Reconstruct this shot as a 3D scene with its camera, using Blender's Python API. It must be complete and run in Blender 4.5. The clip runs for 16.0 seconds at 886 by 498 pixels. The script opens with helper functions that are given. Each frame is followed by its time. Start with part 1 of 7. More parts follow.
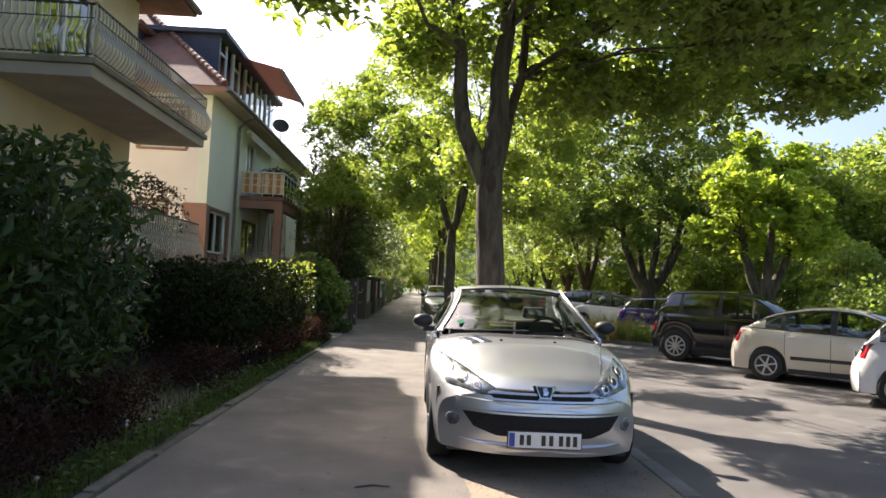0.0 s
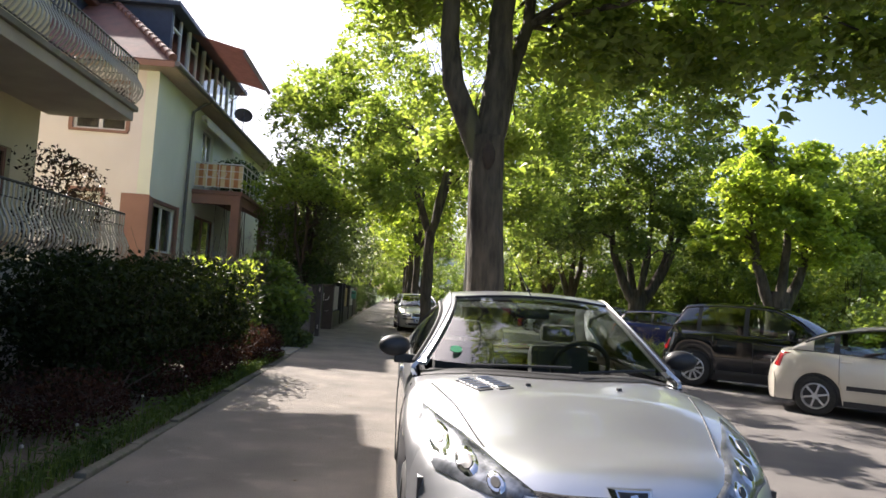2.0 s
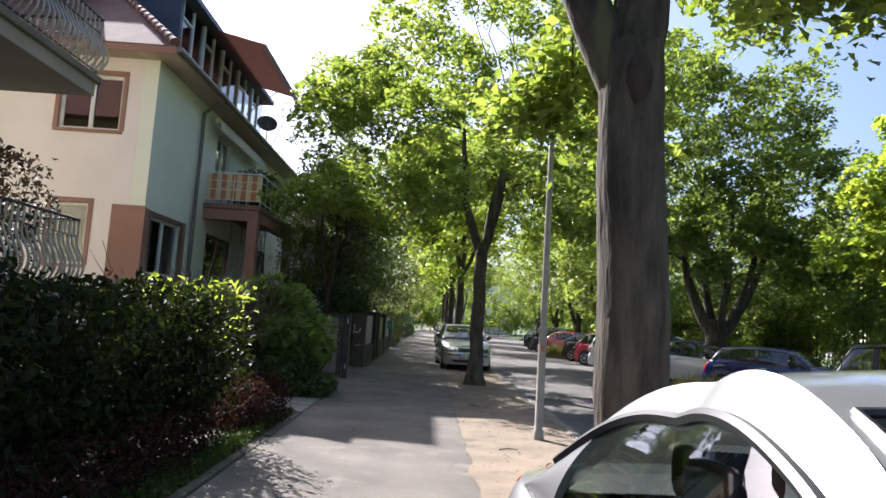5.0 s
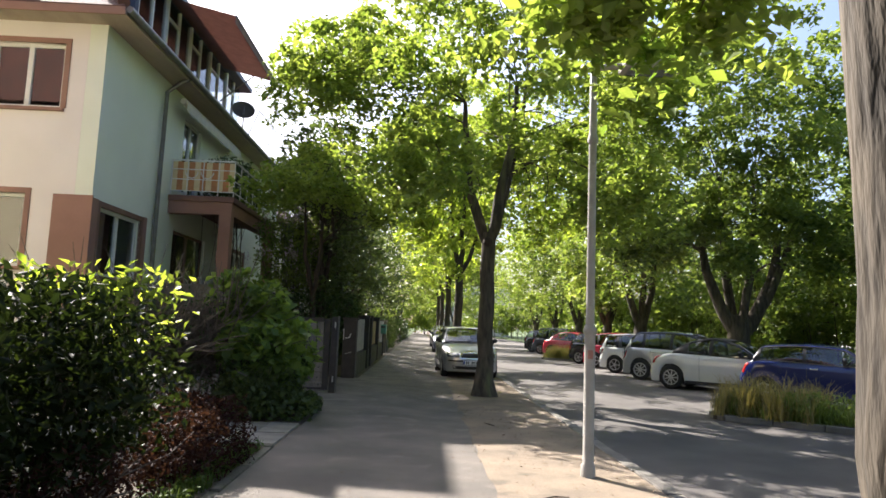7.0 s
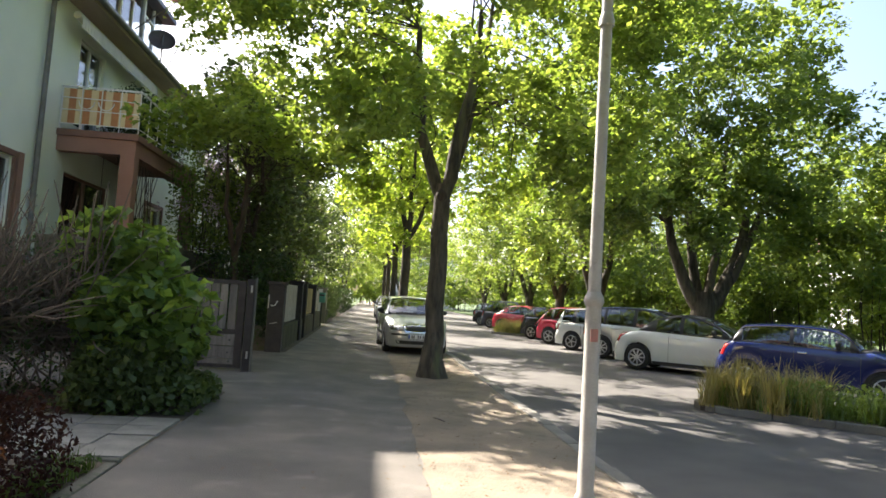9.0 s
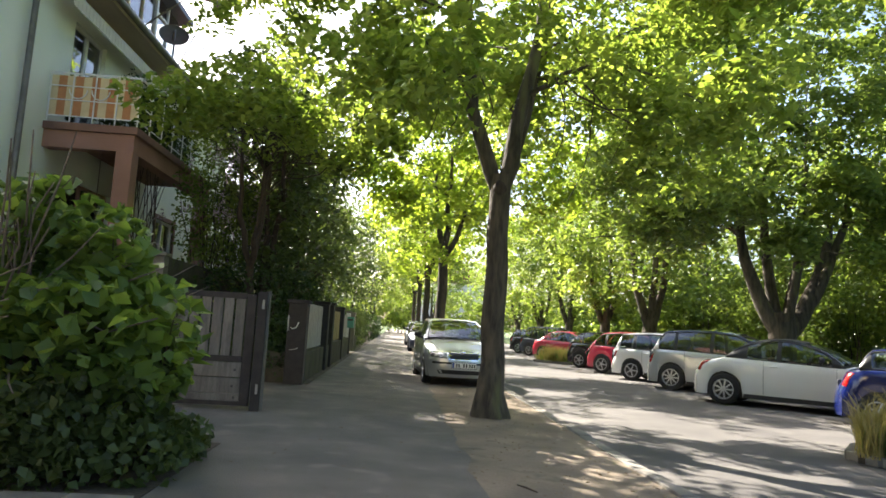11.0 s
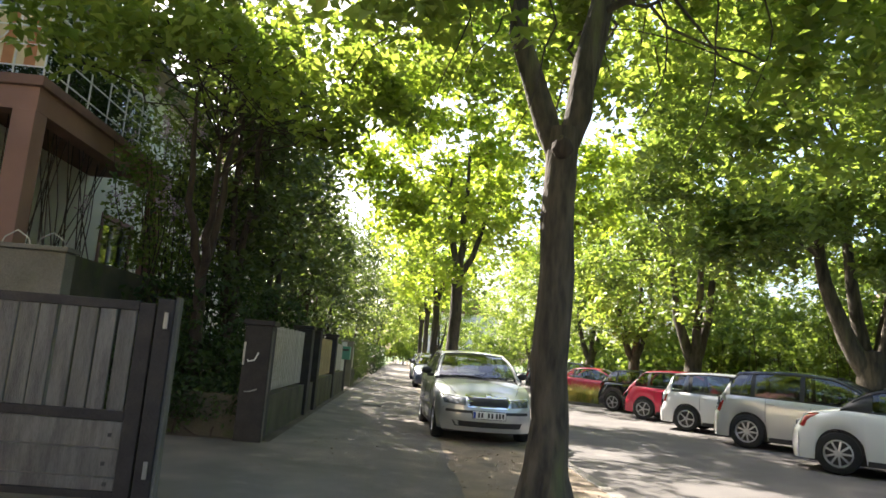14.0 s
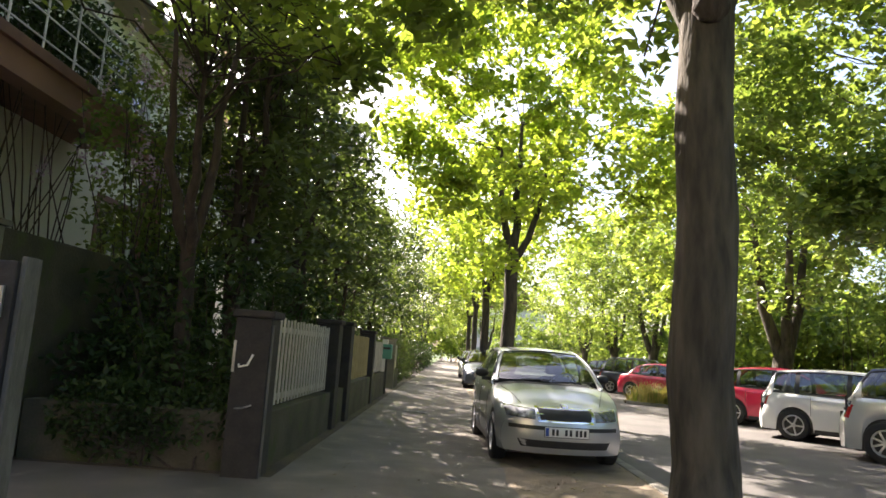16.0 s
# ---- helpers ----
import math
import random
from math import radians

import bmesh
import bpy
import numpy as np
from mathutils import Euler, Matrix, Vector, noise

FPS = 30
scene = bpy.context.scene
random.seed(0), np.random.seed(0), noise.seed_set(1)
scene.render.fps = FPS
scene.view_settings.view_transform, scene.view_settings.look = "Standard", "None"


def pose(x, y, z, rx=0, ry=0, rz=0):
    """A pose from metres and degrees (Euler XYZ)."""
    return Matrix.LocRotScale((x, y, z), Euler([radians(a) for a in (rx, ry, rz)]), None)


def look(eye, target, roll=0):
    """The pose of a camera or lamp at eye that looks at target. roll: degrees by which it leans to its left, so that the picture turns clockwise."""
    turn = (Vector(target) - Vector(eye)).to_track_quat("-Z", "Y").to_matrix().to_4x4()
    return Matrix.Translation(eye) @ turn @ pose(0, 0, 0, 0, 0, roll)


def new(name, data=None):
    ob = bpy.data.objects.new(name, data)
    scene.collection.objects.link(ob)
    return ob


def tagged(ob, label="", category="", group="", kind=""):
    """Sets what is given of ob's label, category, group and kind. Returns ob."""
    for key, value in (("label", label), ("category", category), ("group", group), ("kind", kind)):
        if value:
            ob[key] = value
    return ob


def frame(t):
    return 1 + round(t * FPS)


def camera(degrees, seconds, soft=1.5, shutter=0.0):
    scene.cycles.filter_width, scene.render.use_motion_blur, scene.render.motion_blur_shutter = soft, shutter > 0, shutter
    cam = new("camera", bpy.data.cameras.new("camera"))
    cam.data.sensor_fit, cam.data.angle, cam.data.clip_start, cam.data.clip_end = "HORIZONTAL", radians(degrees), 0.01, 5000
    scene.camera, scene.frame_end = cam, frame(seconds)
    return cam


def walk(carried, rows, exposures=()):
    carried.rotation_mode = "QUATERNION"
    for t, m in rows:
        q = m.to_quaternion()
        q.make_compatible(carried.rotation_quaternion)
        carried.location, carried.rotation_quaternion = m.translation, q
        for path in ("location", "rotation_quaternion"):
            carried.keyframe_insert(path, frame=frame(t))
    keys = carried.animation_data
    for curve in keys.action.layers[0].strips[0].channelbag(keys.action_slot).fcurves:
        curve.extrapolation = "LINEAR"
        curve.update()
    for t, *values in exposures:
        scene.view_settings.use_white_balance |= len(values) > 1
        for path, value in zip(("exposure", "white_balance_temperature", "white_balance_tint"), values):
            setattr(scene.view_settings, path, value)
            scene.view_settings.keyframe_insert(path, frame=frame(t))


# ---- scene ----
cam = camera(66.2, 16.0, 1.6)
PATH = [
    (0, (0.666, -1.427, 1.446), (0.731, 0.569, 1.555), 2.6),
    (0.5, (0.699, -0.766, 1.427), (0.872, 1.222, 1.556), 2.2),
    (1, (0.684, -0.107, 1.414), (0.8, 1.887, 1.505), 3.0),
    (1.5, (0.688, 0.516, 1.416), (0.808, 2.507, 1.552), 3.2),
    (2, (0.692, 1.132, 1.418), (0.83, 3.122, 1.557), 3.5),
    (2.5, (0.701, 1.749, 1.427), (0.919, 3.732, 1.569), 3.2),
    (3, (0.695, 2.374, 1.445), (0.863, 4.36, 1.607), 4.2),
    (3.5, (0.669, 2.941, 1.464), (0.85, 4.923, 1.658), 4.6),
    (4, (0.618, 3.584, 1.496), (0.738, 5.569, 1.708), 4.2),
    (4.5, (0.57, 4.18, 1.503), (0.7, 6.163, 1.725), 4.3),
    (5, (0.512, 4.802, 1.51), (0.537, 6.791, 1.723), 3.6),
    (5.2, (0.486, 5.046, 1.507), (0.504, 7.033, 1.732), 3.0),
    (7.3, (0.334, 7.474, 1.471), (0.401, 9.461, 1.695), 1.9),
    (7.5, (0.36, 7.687, 1.483), (0.57, 9.662, 1.722), 2.8),
    (8, (0.434, 8.267, 1.473), (0.624, 10.249, 1.67), 2.4),
    (8.5, (0.462, 8.899, 1.447), (0.597, 10.889, 1.594), 3.3),
    (9, (0.495, 9.53, 1.414), (0.701, 11.513, 1.564), 3.6),
    (9.2, (0.497, 9.794, 1.416), (0.656, 11.782, 1.56), 3.8),
    (11.3, (0.279, 12.391, 1.233), (0.397, 14.373, 1.475), 3.5),
    (11.5, (0.323, 12.609, 1.23), (0.437, 14.59, 1.477), 3.7),
    (12, (0.358, 13.169, 1.228), (0.583, 15.142, 1.465), 3.2),
    (12.5, (0.382, 13.847, 1.233), (0.542, 15.824, 1.492), 3.6),
    (13, (0.398, 14.413, 1.254), (0.703, 16.371, 1.523), 3.3),
    (13.5, (0.4, 15.075, 1.246), (0.463, 17.053, 1.536), 4.2),
    (14, (0.342, 15.714, 1.285), (0.437, 17.686, 1.602), 4.5),
    (14.5, (0.362, 16.366, 1.3), (0.369, 18.341, 1.615), 4.6),
    (15, (0.333, 16.976, 1.318), (0.355, 18.951, 1.636), 4.0),
    (15.5, (0.364, 17.586, 1.335), (0.348, 19.561, 1.652), 3.6),
    (16, (0.34, 18.234, 1.317), (0.303, 20.211, 1.615), 3.7),
]
walk(cam, [(t, look(eye, target, roll)) for t, eye, target, roll in PATH], [(0.0, 1.8, 6200, 16), (3.2, 1.76, 5850, 18), (4.3, 1.78, 5750, 18), (5.2, 1.53, 5500, 18), (8.0, 2.08, 6050, 14), (12.0, 2.43, 6050, 12), (14.5, 2.46, 6050, 16), (16.0, 2.38, 6250, 18)])

# ---- sky and sun ----
SUN = Vector((-0.716, 0.944, 1.0)).normalized()
world = bpy.data.worlds.new("sky")
scene.world = world
world.use_nodes = True
wn = world.node_tree
sky = wn.nodes.new("ShaderNodeTexSky")
sky.sky_type = "NISHITA"
sky.sun_disc = False
sky.sun_elevation = math.asin(SUN.z)
sky.sun_rotation = math.atan2(SUN.x, SUN.y)
sky.air_density, sky.dust_density = 1.0, 4.0
wn.nodes["Background"].inputs[1].default_value = 0.078
wn.links.new(sky.outputs[0], wn.nodes["Background"].inputs[0])
sun = new("sun", bpy.data.lights.new("sun", "SUN"))
sun.data.energy, sun.data.angle, sun.data.color = 5.0, radians(0.55), (1.0, 0.90, 0.74)
sun.matrix_world = look(SUN * 50, (0, 0, 0))


# ---- materials ----
def surf(name, c1, c2=None, scale=6.0, rough=0.8, bump=0.0, fine=60.0, metal=0.0, spot=None, coat=0.0, per=0.0, stretch=(1, 1, 1)):
    """A surface mottled at two scales; per: variation from piece to piece."""
    m = bpy.data.materials.new(name)
    m.use_nodes = True
    nt = m.node_tree
    p = nt.nodes["Principled BSDF"]
    p.inputs["Roughness"].default_value = rough
    p.inputs["Metallic"].default_value = metal
    p.inputs["Coat Weight"].default_value = coat
    p.inputs["Coat Roughness"].default_value = 0.04
    c2 = c2 or tuple(v * 0.72 for v in c1)
    geo = nt.nodes.new("ShaderNodeTexCoord")
    mp = nt.nodes.new("ShaderNodeMapping")
    mp.inputs["Scale"].default_value = stretch
    nt.links.new(geo.outputs["Object"], mp.inputs[0])
    n1 = nt.nodes.new("ShaderNodeTexNoise")
    n1.inputs["Scale"].default_value = scale
    n1.inputs["Detail"].default_value = 6
    n2 = nt.nodes.new("ShaderNodeTexNoise")
    n2.inputs["Scale"].default_value = fine
    n2.inputs["Detail"].default_value = 3
    for n in (n1, n2):
        nt.links.new(mp.outputs[0], n.inputs["Vector"])
    ramp = nt.nodes.new("ShaderNodeValToRGB")
    ramp.color_ramp.elements[0].position, ramp.color_ramp.elements[1].position = 0.32, 0.70
    ramp.color_ramp.elements[0].color, ramp.color_ramp.elements[1].color = (*c2, 1), (*c1, 1)
    mixf = nt.nodes.new("ShaderNodeMath")
    mixf.operation = "MULTIPLY_ADD"
    mixf.inputs[1].default_value, mixf.inputs[2].default_value = 0.4, -0.2
    nt.links.new(n2.outputs[0], mixf.inputs[0])
    add = nt.nodes.new("ShaderNodeMath")
    nt.links.new(n1.outputs[0], add.inputs[0])
    nt.links.new(mixf.outputs[0], add.inputs[1])
    nt.links.new(add.outputs[0], ramp.inputs[0])
    out = ramp.outputs[0]
    if spot:
        n3 = nt.nodes.new("ShaderNodeTexNoise")
        n3.inputs["Scale"].default_value = spot[0]
        n3.inputs["Detail"].default_value = 8
        nt.links.new(mp.outputs[0], n3.inputs["Vector"])
        r3 = nt.nodes.new("ShaderNodeValToRGB")
        r3.color_ramp.elements[0].position, r3.color_ramp.elements[1].position = spot[2], spot[2] + 0.1
        nt.links.new(n3.outputs[0], r3.inputs[0])
        mx = nt.nodes.new("ShaderNodeMix")
        mx.data_type = "RGBA"
        nt.links.new(r3.outputs[0], mx.inputs["Factor"])
        nt.links.new(out, mx.inputs["A"])
        mx.inputs["B"].default_value = (*spot[1], 1)
        out = mx.outputs["Result"]
    if per:
        info = nt.nodes.new("ShaderNodeObjectInfo")
        hsv = nt.nodes.new("ShaderNodeHueSaturation")
        mm = nt.nodes.new("ShaderNodeMapRange")
        mm.inputs["To Min"].default_value, mm.inputs["To Max"].default_value = 1 - per, 1 + per
        nt.links.new(info.outputs["Random"], mm.inputs["Value"])
        nt.links.new(mm.outputs[0], hsv.inputs["Value"])
        nt.links.new(out, hsv.inputs["Color"])
        out = hsv.outputs[0]
    nt.links.new(out, p.inputs["Base Color"])
    if bump:
        b = nt.nodes.new("ShaderNodeBump")
        b.inputs["Strength"].default_value = bump
        b.inputs["Distance"].default_value = 0.02
        nt.links.new(n2.outputs[0], b.inputs["Height"])
        nt.links.new(b.outputs[0], p.inputs["Normal"])
    return m


def leafy(name, dark, light, through_light=0.5, rough=0.45, sheen=0.5):
    """Leaves that let light through, varied from leaf to leaf."""
    m = bpy.data.materials.new(name)
    m.use_nodes = True
    nt = m.node_tree
    p = nt.nodes["Principled BSDF"]
    p.inputs["Roughness"].default_value = rough
    p.inputs["Specular IOR Level"].default_value = sheen
    geo = nt.nodes.new("ShaderNodeNewGeometry")
    ramp = nt.nodes.new("ShaderNodeValToRGB")
    ramp.color_ramp.elements[0].color, ramp.color_ramp.elements[1].color = (*dark, 1), (*light, 1)
    tc = nt.nodes.new("ShaderNodeTexCoord")
    n = nt.nodes.new("ShaderNodeTexNoise")
    n.inputs["Scale"].default_value = 0.7
    nt.links.new(tc.outputs["Object"], n.inputs["Vector"])
    a = nt.nodes.new("ShaderNodeMath")
    a.operation = "MULTIPLY_ADD"
    a.inputs[1].default_value = 0.6
    nt.links.new(geo.outputs["Random Per Island"], a.inputs[0])
    s = nt.nodes.new("ShaderNodeMath")
    s.operation = "MULTIPLY_ADD"
    s.inputs[1].default_value, s.inputs[2].default_value = 1.2, -0.4
    nt.links.new(n.outputs[0], s.inputs[0])
    nt.links.new(s.outputs[0], a.inputs[2])
    nt.links.new(a.outputs[0], ramp.inputs[0])
    nt.links.new(ramp.outputs[0], p.inputs["Base Color"])
    tr = nt.nodes.new("ShaderNodeBsdfTranslucent")
    br = nt.nodes.new("ShaderNodeMix")
    br.data_type, br.blend_type = "RGBA", "MULTIPLY"
    br.inputs["Factor"].default_value = 1.0
    br.inputs["B"].default_value = (1.52, 1.42, 0.7, 1)
    nt.links.new(ramp.outputs[0], br.inputs["A"])
    nt.links.new(br.outputs["Result"], tr.inputs[0])
    mix = nt.nodes.new("ShaderNodeMixShader")
    mix.inputs[0].default_value = through_light
    nt.links.new(p.outputs[0], mix.inputs[1])
    nt.links.new(tr.outputs[0], mix.inputs[2])
    nt.links.new(mix.outputs[0], nt.nodes["Material Output"].inputs[0])
    return m


def glassy(name, tint=(0.85, 0.92, 0.88), dark=0.0):
    """Thin window glass: see-through with a mirror sheen."""
    m = bpy.data.materials.new(name)
    m.use_nodes = True
    nt = m.node_tree
    t = nt.nodes.new("ShaderNodeBsdfTransparent")
    t.inputs[0].default_value = (*[v * (1 - dark) for v in tint], 1)
    g = nt.nodes.new("ShaderNodeBsdfGlossy")
    g.inputs["Roughness"].default_value = 0.02
    lw = nt.nodes.new("ShaderNodeLayerWeight")
    lw.inputs[0].default_value = 0.5
    pw = nt.nodes.new("ShaderNodeMath")
    pw.operation = "POWER"
    pw.inputs[1].default_value = 4.0
    nt.links.new(lw.outputs["Facing"], pw.inputs[0])
    f = nt.nodes.new("ShaderNodeMath")
    f.operation = "MULTIPLY_ADD"
    f.inputs[1].default_value, f.inputs[2].default_value = 0.85, 0.13
    nt.links.new(pw.outputs[0], f.inputs[0])
    mix = nt.nodes.new("ShaderNodeMixShader")
    nt.links.new(f.outputs[0], mix.inputs[0])
    nt.links.new(t.outputs[0], mix.inputs[1])
    nt.links.new(g.outputs[0], mix.inputs[2])
    nt.links.new(mix.outputs[0], nt.nodes["Material Output"].inputs[0])
    return m


ASPHALT = surf("road asphalt", (0.125, 0.114, 0.102), (0.08, 0.073, 0.067), 1.1, 0.9, 0.5, 90, spot=(0.9, (0.165, 0.15, 0.13), 0.60))
PAVING = surf("pavement asphalt", (0.205, 0.18, 0.15), (0.125, 0.112, 0.095), 1.3, 0.92, 0.8, 110, spot=(2.6, (0.215, 0.19, 0.157), 0.58))
SAND = surf("sandy strip", (0.265, 0.208, 0.142), (0.165, 0.13, 0.093), 1.6, 0.95, 0.6, 45, spot=(2.3, (0.13, 0.105, 0.075), 0.58))
SOIL = surf("soil", (0.10, 0.075, 0.05), (0.05, 0.042, 0.03), 2.0, 0.95, 0.8, 30)
LAWN = surf("lawn", (0.10, 0.15, 0.035), (0.05, 0.085, 0.02), 0.6, 0.9, 0.6, 40)
KERB = surf("kerb concrete", (0.23, 0.21, 0.18), (0.14, 0.13, 0.11), 3.0, 0.9, 0.4, 60, per=0.12)
EDGING = surf("old edging concrete", (0.13, 0.118, 0.095), (0.07, 0.07, 0.05), 4.0, 0.95, 0.5, 50, per=0.2, spot=(5.0, (0.06, 0.075, 0.035), 0.58))
SLAB = surf("paving slab", (0.26, 0.24, 0.205), (0.16, 0.15, 0.125), 3.5, 0.9, 0.3, 50, per=0.10)
BARK = surf("bark", (0.112, 0.092, 0.064), (0.034, 0.028, 0.020), 9.0, 0.95, 1.0, 26, stretch=(1, 1, 0.22), spot=(2.2, (0.12, 0.12, 0.05), 0.58))
DARKBARK = surf("dark bark", (0.07, 0.05, 0.036), (0.03, 0.022, 0.017), 9.0, 0.95, 1.0, 26, stretch=(1, 1, 0.25))
LIME = leafy("fresh green leaves", (0.085, 0.155, 0.024), (0.31, 0.385, 0.10), 0.56)
GREEN = leafy("mid green leaves", (0.056, 0.105, 0.024), (0.23, 0.30, 0.08), 0.54)
YELLOWGREEN = leafy("yellow green leaves", (0.13, 0.22, 0.025), (0.40, 0.49, 0.085), 0.56)
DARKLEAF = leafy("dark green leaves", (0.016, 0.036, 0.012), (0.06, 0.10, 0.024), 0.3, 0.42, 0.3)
CONIFER = leafy("conifer green", (0.027, 0.048, 0.02), (0.115, 0.16, 0.05), 0.45)
# laurel colour set near black to hold the shade on the hedge front
SHADEDHEDGE = leafy("laurel leaves darkened for shade", (0.006, 0.012, 0.004), (0.024, 0.037, 0.009), 0.38, 0.5, 0.2)
RUSSET = leafy("russet leaves", (0.018, 0.010, 0.009), (0.056, 0.025, 0.021), 0.25, 0.7, 0.1)
DARKRED = leafy("dark reddish leaves", (0.016, 0.014, 0.011), (0.055, 0.034, 0.026), 0.3, 0.5, 0.3)
LILAC = leafy("lilac blossom", (0.30, 0.22, 0.34), (0.52, 0.42, 0.55), 0.3)
GRASSMAT = leafy("grass blades", (0.05, 0.095, 0.018), (0.20, 0.27, 0.06), 0.4)
STRAW = leafy("dry grass blades", (0.20, 0.17, 0.06), (0.36, 0.31, 0.13), 0.4)
BARETWIG = surf("bare grey-brown twigs", (0.20, 0.16, 0.125), (0.10, 0.08, 0.06), 14, 0.95)
TWIG = surf("twig", (0.085, 0.06, 0.045), (0.04, 0.03, 0.024), 20, 0.95)
CREAM = surf("cream render", (0.60, 0.53, 0.36), (0.52, 0.45, 0.30), 1.2, 0.95, 0.3, 120)
WHITE = surf("white render", (0.86, 0.80, 0.76), (0.80, 0.74, 0.70), 0.9, 0.95, 0.3, 120)
MINT = surf("pale green render", (0.84, 0.86, 0.74), (0.78, 0.80, 0.69), 0.9, 0.95, 0.3, 120)
TERRA = surf("terracotta render", (0.36, 0.205, 0.155), (0.29, 0.165, 0.125), 1.5, 0.95, 0.4, 90)
BROWNTRIM = surf("brown trim", (0.24, 0.13, 0.09), (0.17, 0.09, 0.065), 3.0, 0.7)
TILE = surf("red roof tile", (0.17, 0.075, 0.055), (0.095, 0.048, 0.038), 3.0, 0.85, 0.2, 40, per=0.15)
SLATE = surf("blue slate cladding", (0.045, 0.06, 0.095), (0.03, 0.04, 0.065), 4.0, 0.5)
GREYMETAL = surf("weathered zinc", (0.22, 0.21, 0.20), (0.14, 0.135, 0.13), 6.0, 0.5, metal=0.4)
LAMPGREY = surf("grey painted steel", (0.36, 0.34, 0.30), (0.28, 0.26, 0.23), 5.0, 0.55, spot=(9.0, (0.22, 0.19, 0.15), 0.66))
DISHGREY = surf("dark grey dish enamel", (0.13, 0.12, 0.11), (0.09, 0.085, 0.08), 6.0, 0.6)
RAIL = surf("galvanised rail", (0.50, 0.48, 0.44), (0.34, 0.32, 0.29), 8.0, 0.4, metal=0.6)
IRON = surf("dark iron", (0.05, 0.045, 0.04), (0.03, 0.028, 0.026), 8.0, 0.6)
CONCRETE = surf("old concrete", (0.25, 0.225, 0.185), (0.14, 0.13, 0.10), 1.6, 0.95, 0.5, 50, spot=(2.0, (0.15, 0.15, 0.09), 0.60))
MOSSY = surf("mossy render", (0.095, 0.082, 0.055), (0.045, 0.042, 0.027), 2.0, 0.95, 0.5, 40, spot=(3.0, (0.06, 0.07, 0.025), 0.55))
SOFFIT = surf("balcony slab render", (0.40, 0.36, 0.31), (0.31, 0.28, 0.24), 1.6, 0.95, 0.2, 60)
GREYWOOD = surf("weathered grey boards", (0.18, 0.165, 0.145), (0.10, 0.092, 0.08), 5.0, 0.85, 0.5, 40, stretch=(4, 4, 0.6), per=0.14)
DARKWOOD = surf("dark stained timber", (0.042, 0.035, 0.031), (0.022, 0.019, 0.018), 6.0, 0.8, 0.4, 40)
PICKET = surf("off-white picket paint", (0.52, 0.49, 0.42), (0.40, 0.37, 0.31), 6.0, 0.7, per=0.10)
WHITEPAINT = surf("white frame paint", (0.78, 0.77, 0.74), (0.70, 0.69, 0.66), 8.0, 0.5)
# near-black colour that paints the shade of rooms behind glass
ROOMSHADE = surf("dark room shade", (0.03, 0.027, 0.025), (0.015, 0.014, 0.013), 3.0, 0.9)
CURTAIN = surf("net curtain", (0.55, 0.53, 0.50), (0.42, 0.40, 0.38), 7.0, 0.9, stretch=(6, 6, 0.4))
AWN_BROWN = surf("brown awning cloth", (0.25, 0.15, 0.12), (0.19, 0.115, 0.092), 4.0, 0.9)
AWN_CREAM = surf("cream awning cloth", (0.70, 0.64, 0.52), (0.60, 0.54, 0.44), 4.0, 0.9)
ORANGE = surf("orange striped cloth", (0.52, 0.235, 0.10), (0.43, 0.19, 0.08), 6.0, 0.9)
BUTTER = surf("pale yellow striped cloth", (0.72, 0.60, 0.36), (0.62, 0.51, 0.30), 6.0, 0.9)
PLASTIC = surf("black plastic", (0.022, 0.022, 0.023), (0.014, 0.014, 0.015), 30, 0.5)
MOUTH = surf("black grille mesh", (0.010, 0.010, 0.011), (0.004, 0.004, 0.004), 60, 0.85, 0.6, 90)
RUBBER = surf("tyre rubber", (0.022, 0.021, 0.02), (0.014, 0.014, 0.013), 20, 0.85)
CHROME = surf("chrome", (0.75, 0.75, 0.75), (0.68, 0.68, 0.68), 10, 0.12, metal=1.0)
ALLOY = surf("alloy wheel", (0.62, 0.62, 0.63), (0.52, 0.52, 0.53), 10, 0.3, metal=0.7)
SEAT = surf("dark seat cloth", (0.05, 0.05, 0.053), (0.035, 0.035, 0.037), 30, 0.9)
PLATE = surf("plate white", (0.74, 0.74, 0.72), (0.68, 0.68, 0.66), 20, 0.5)
INK = surf("plate black", (0.02, 0.02, 0.02), (0.015, 0.015, 0.015), 20, 0.5)
EUBLUE = surf("plate blue band", (0.02, 0.06, 0.35), (0.02, 0.05, 0.30), 20, 0.5)
HEADLINER = surf("grey head lining", (0.10, 0.10, 0.097), (0.08, 0.08, 0.078), 20, 0.95)
REDLENS = surf("red lamp lens", (0.42, 0.012, 0.015), (0.30, 0.01, 0.012), 30, 0.1, coat=1.0)
STICKER = surf("green badge sticker", (0.015, 0.20, 0.085), (0.015, 0.17, 0.075), 30, 0.5)
GLASS = glassy("car glass", (0.55, 0.61, 0.57))
PRIVACY = glassy("dark car glass", (0.7, 0.74, 0.72), 0.55)
PANE = glassy("window pane", (0.8, 0.85, 0.85), 0.2)
LAMPIN = surf("lamp bowl", (0.34, 0.355, 0.38), (0.05, 0.054, 0.06), 11.0, 0.25, metal=0.6, coat=0.35, fine=40)
LENS = glassy("clear lamp lens", (0.92, 0.94, 0.95))


def paint(name, c, metal=0.0, rough=0.35):
    return surf(name, c, tuple(v * 0.93 for v in c), 2.0, rough, metal=metal, coat=1.0, fine=300)


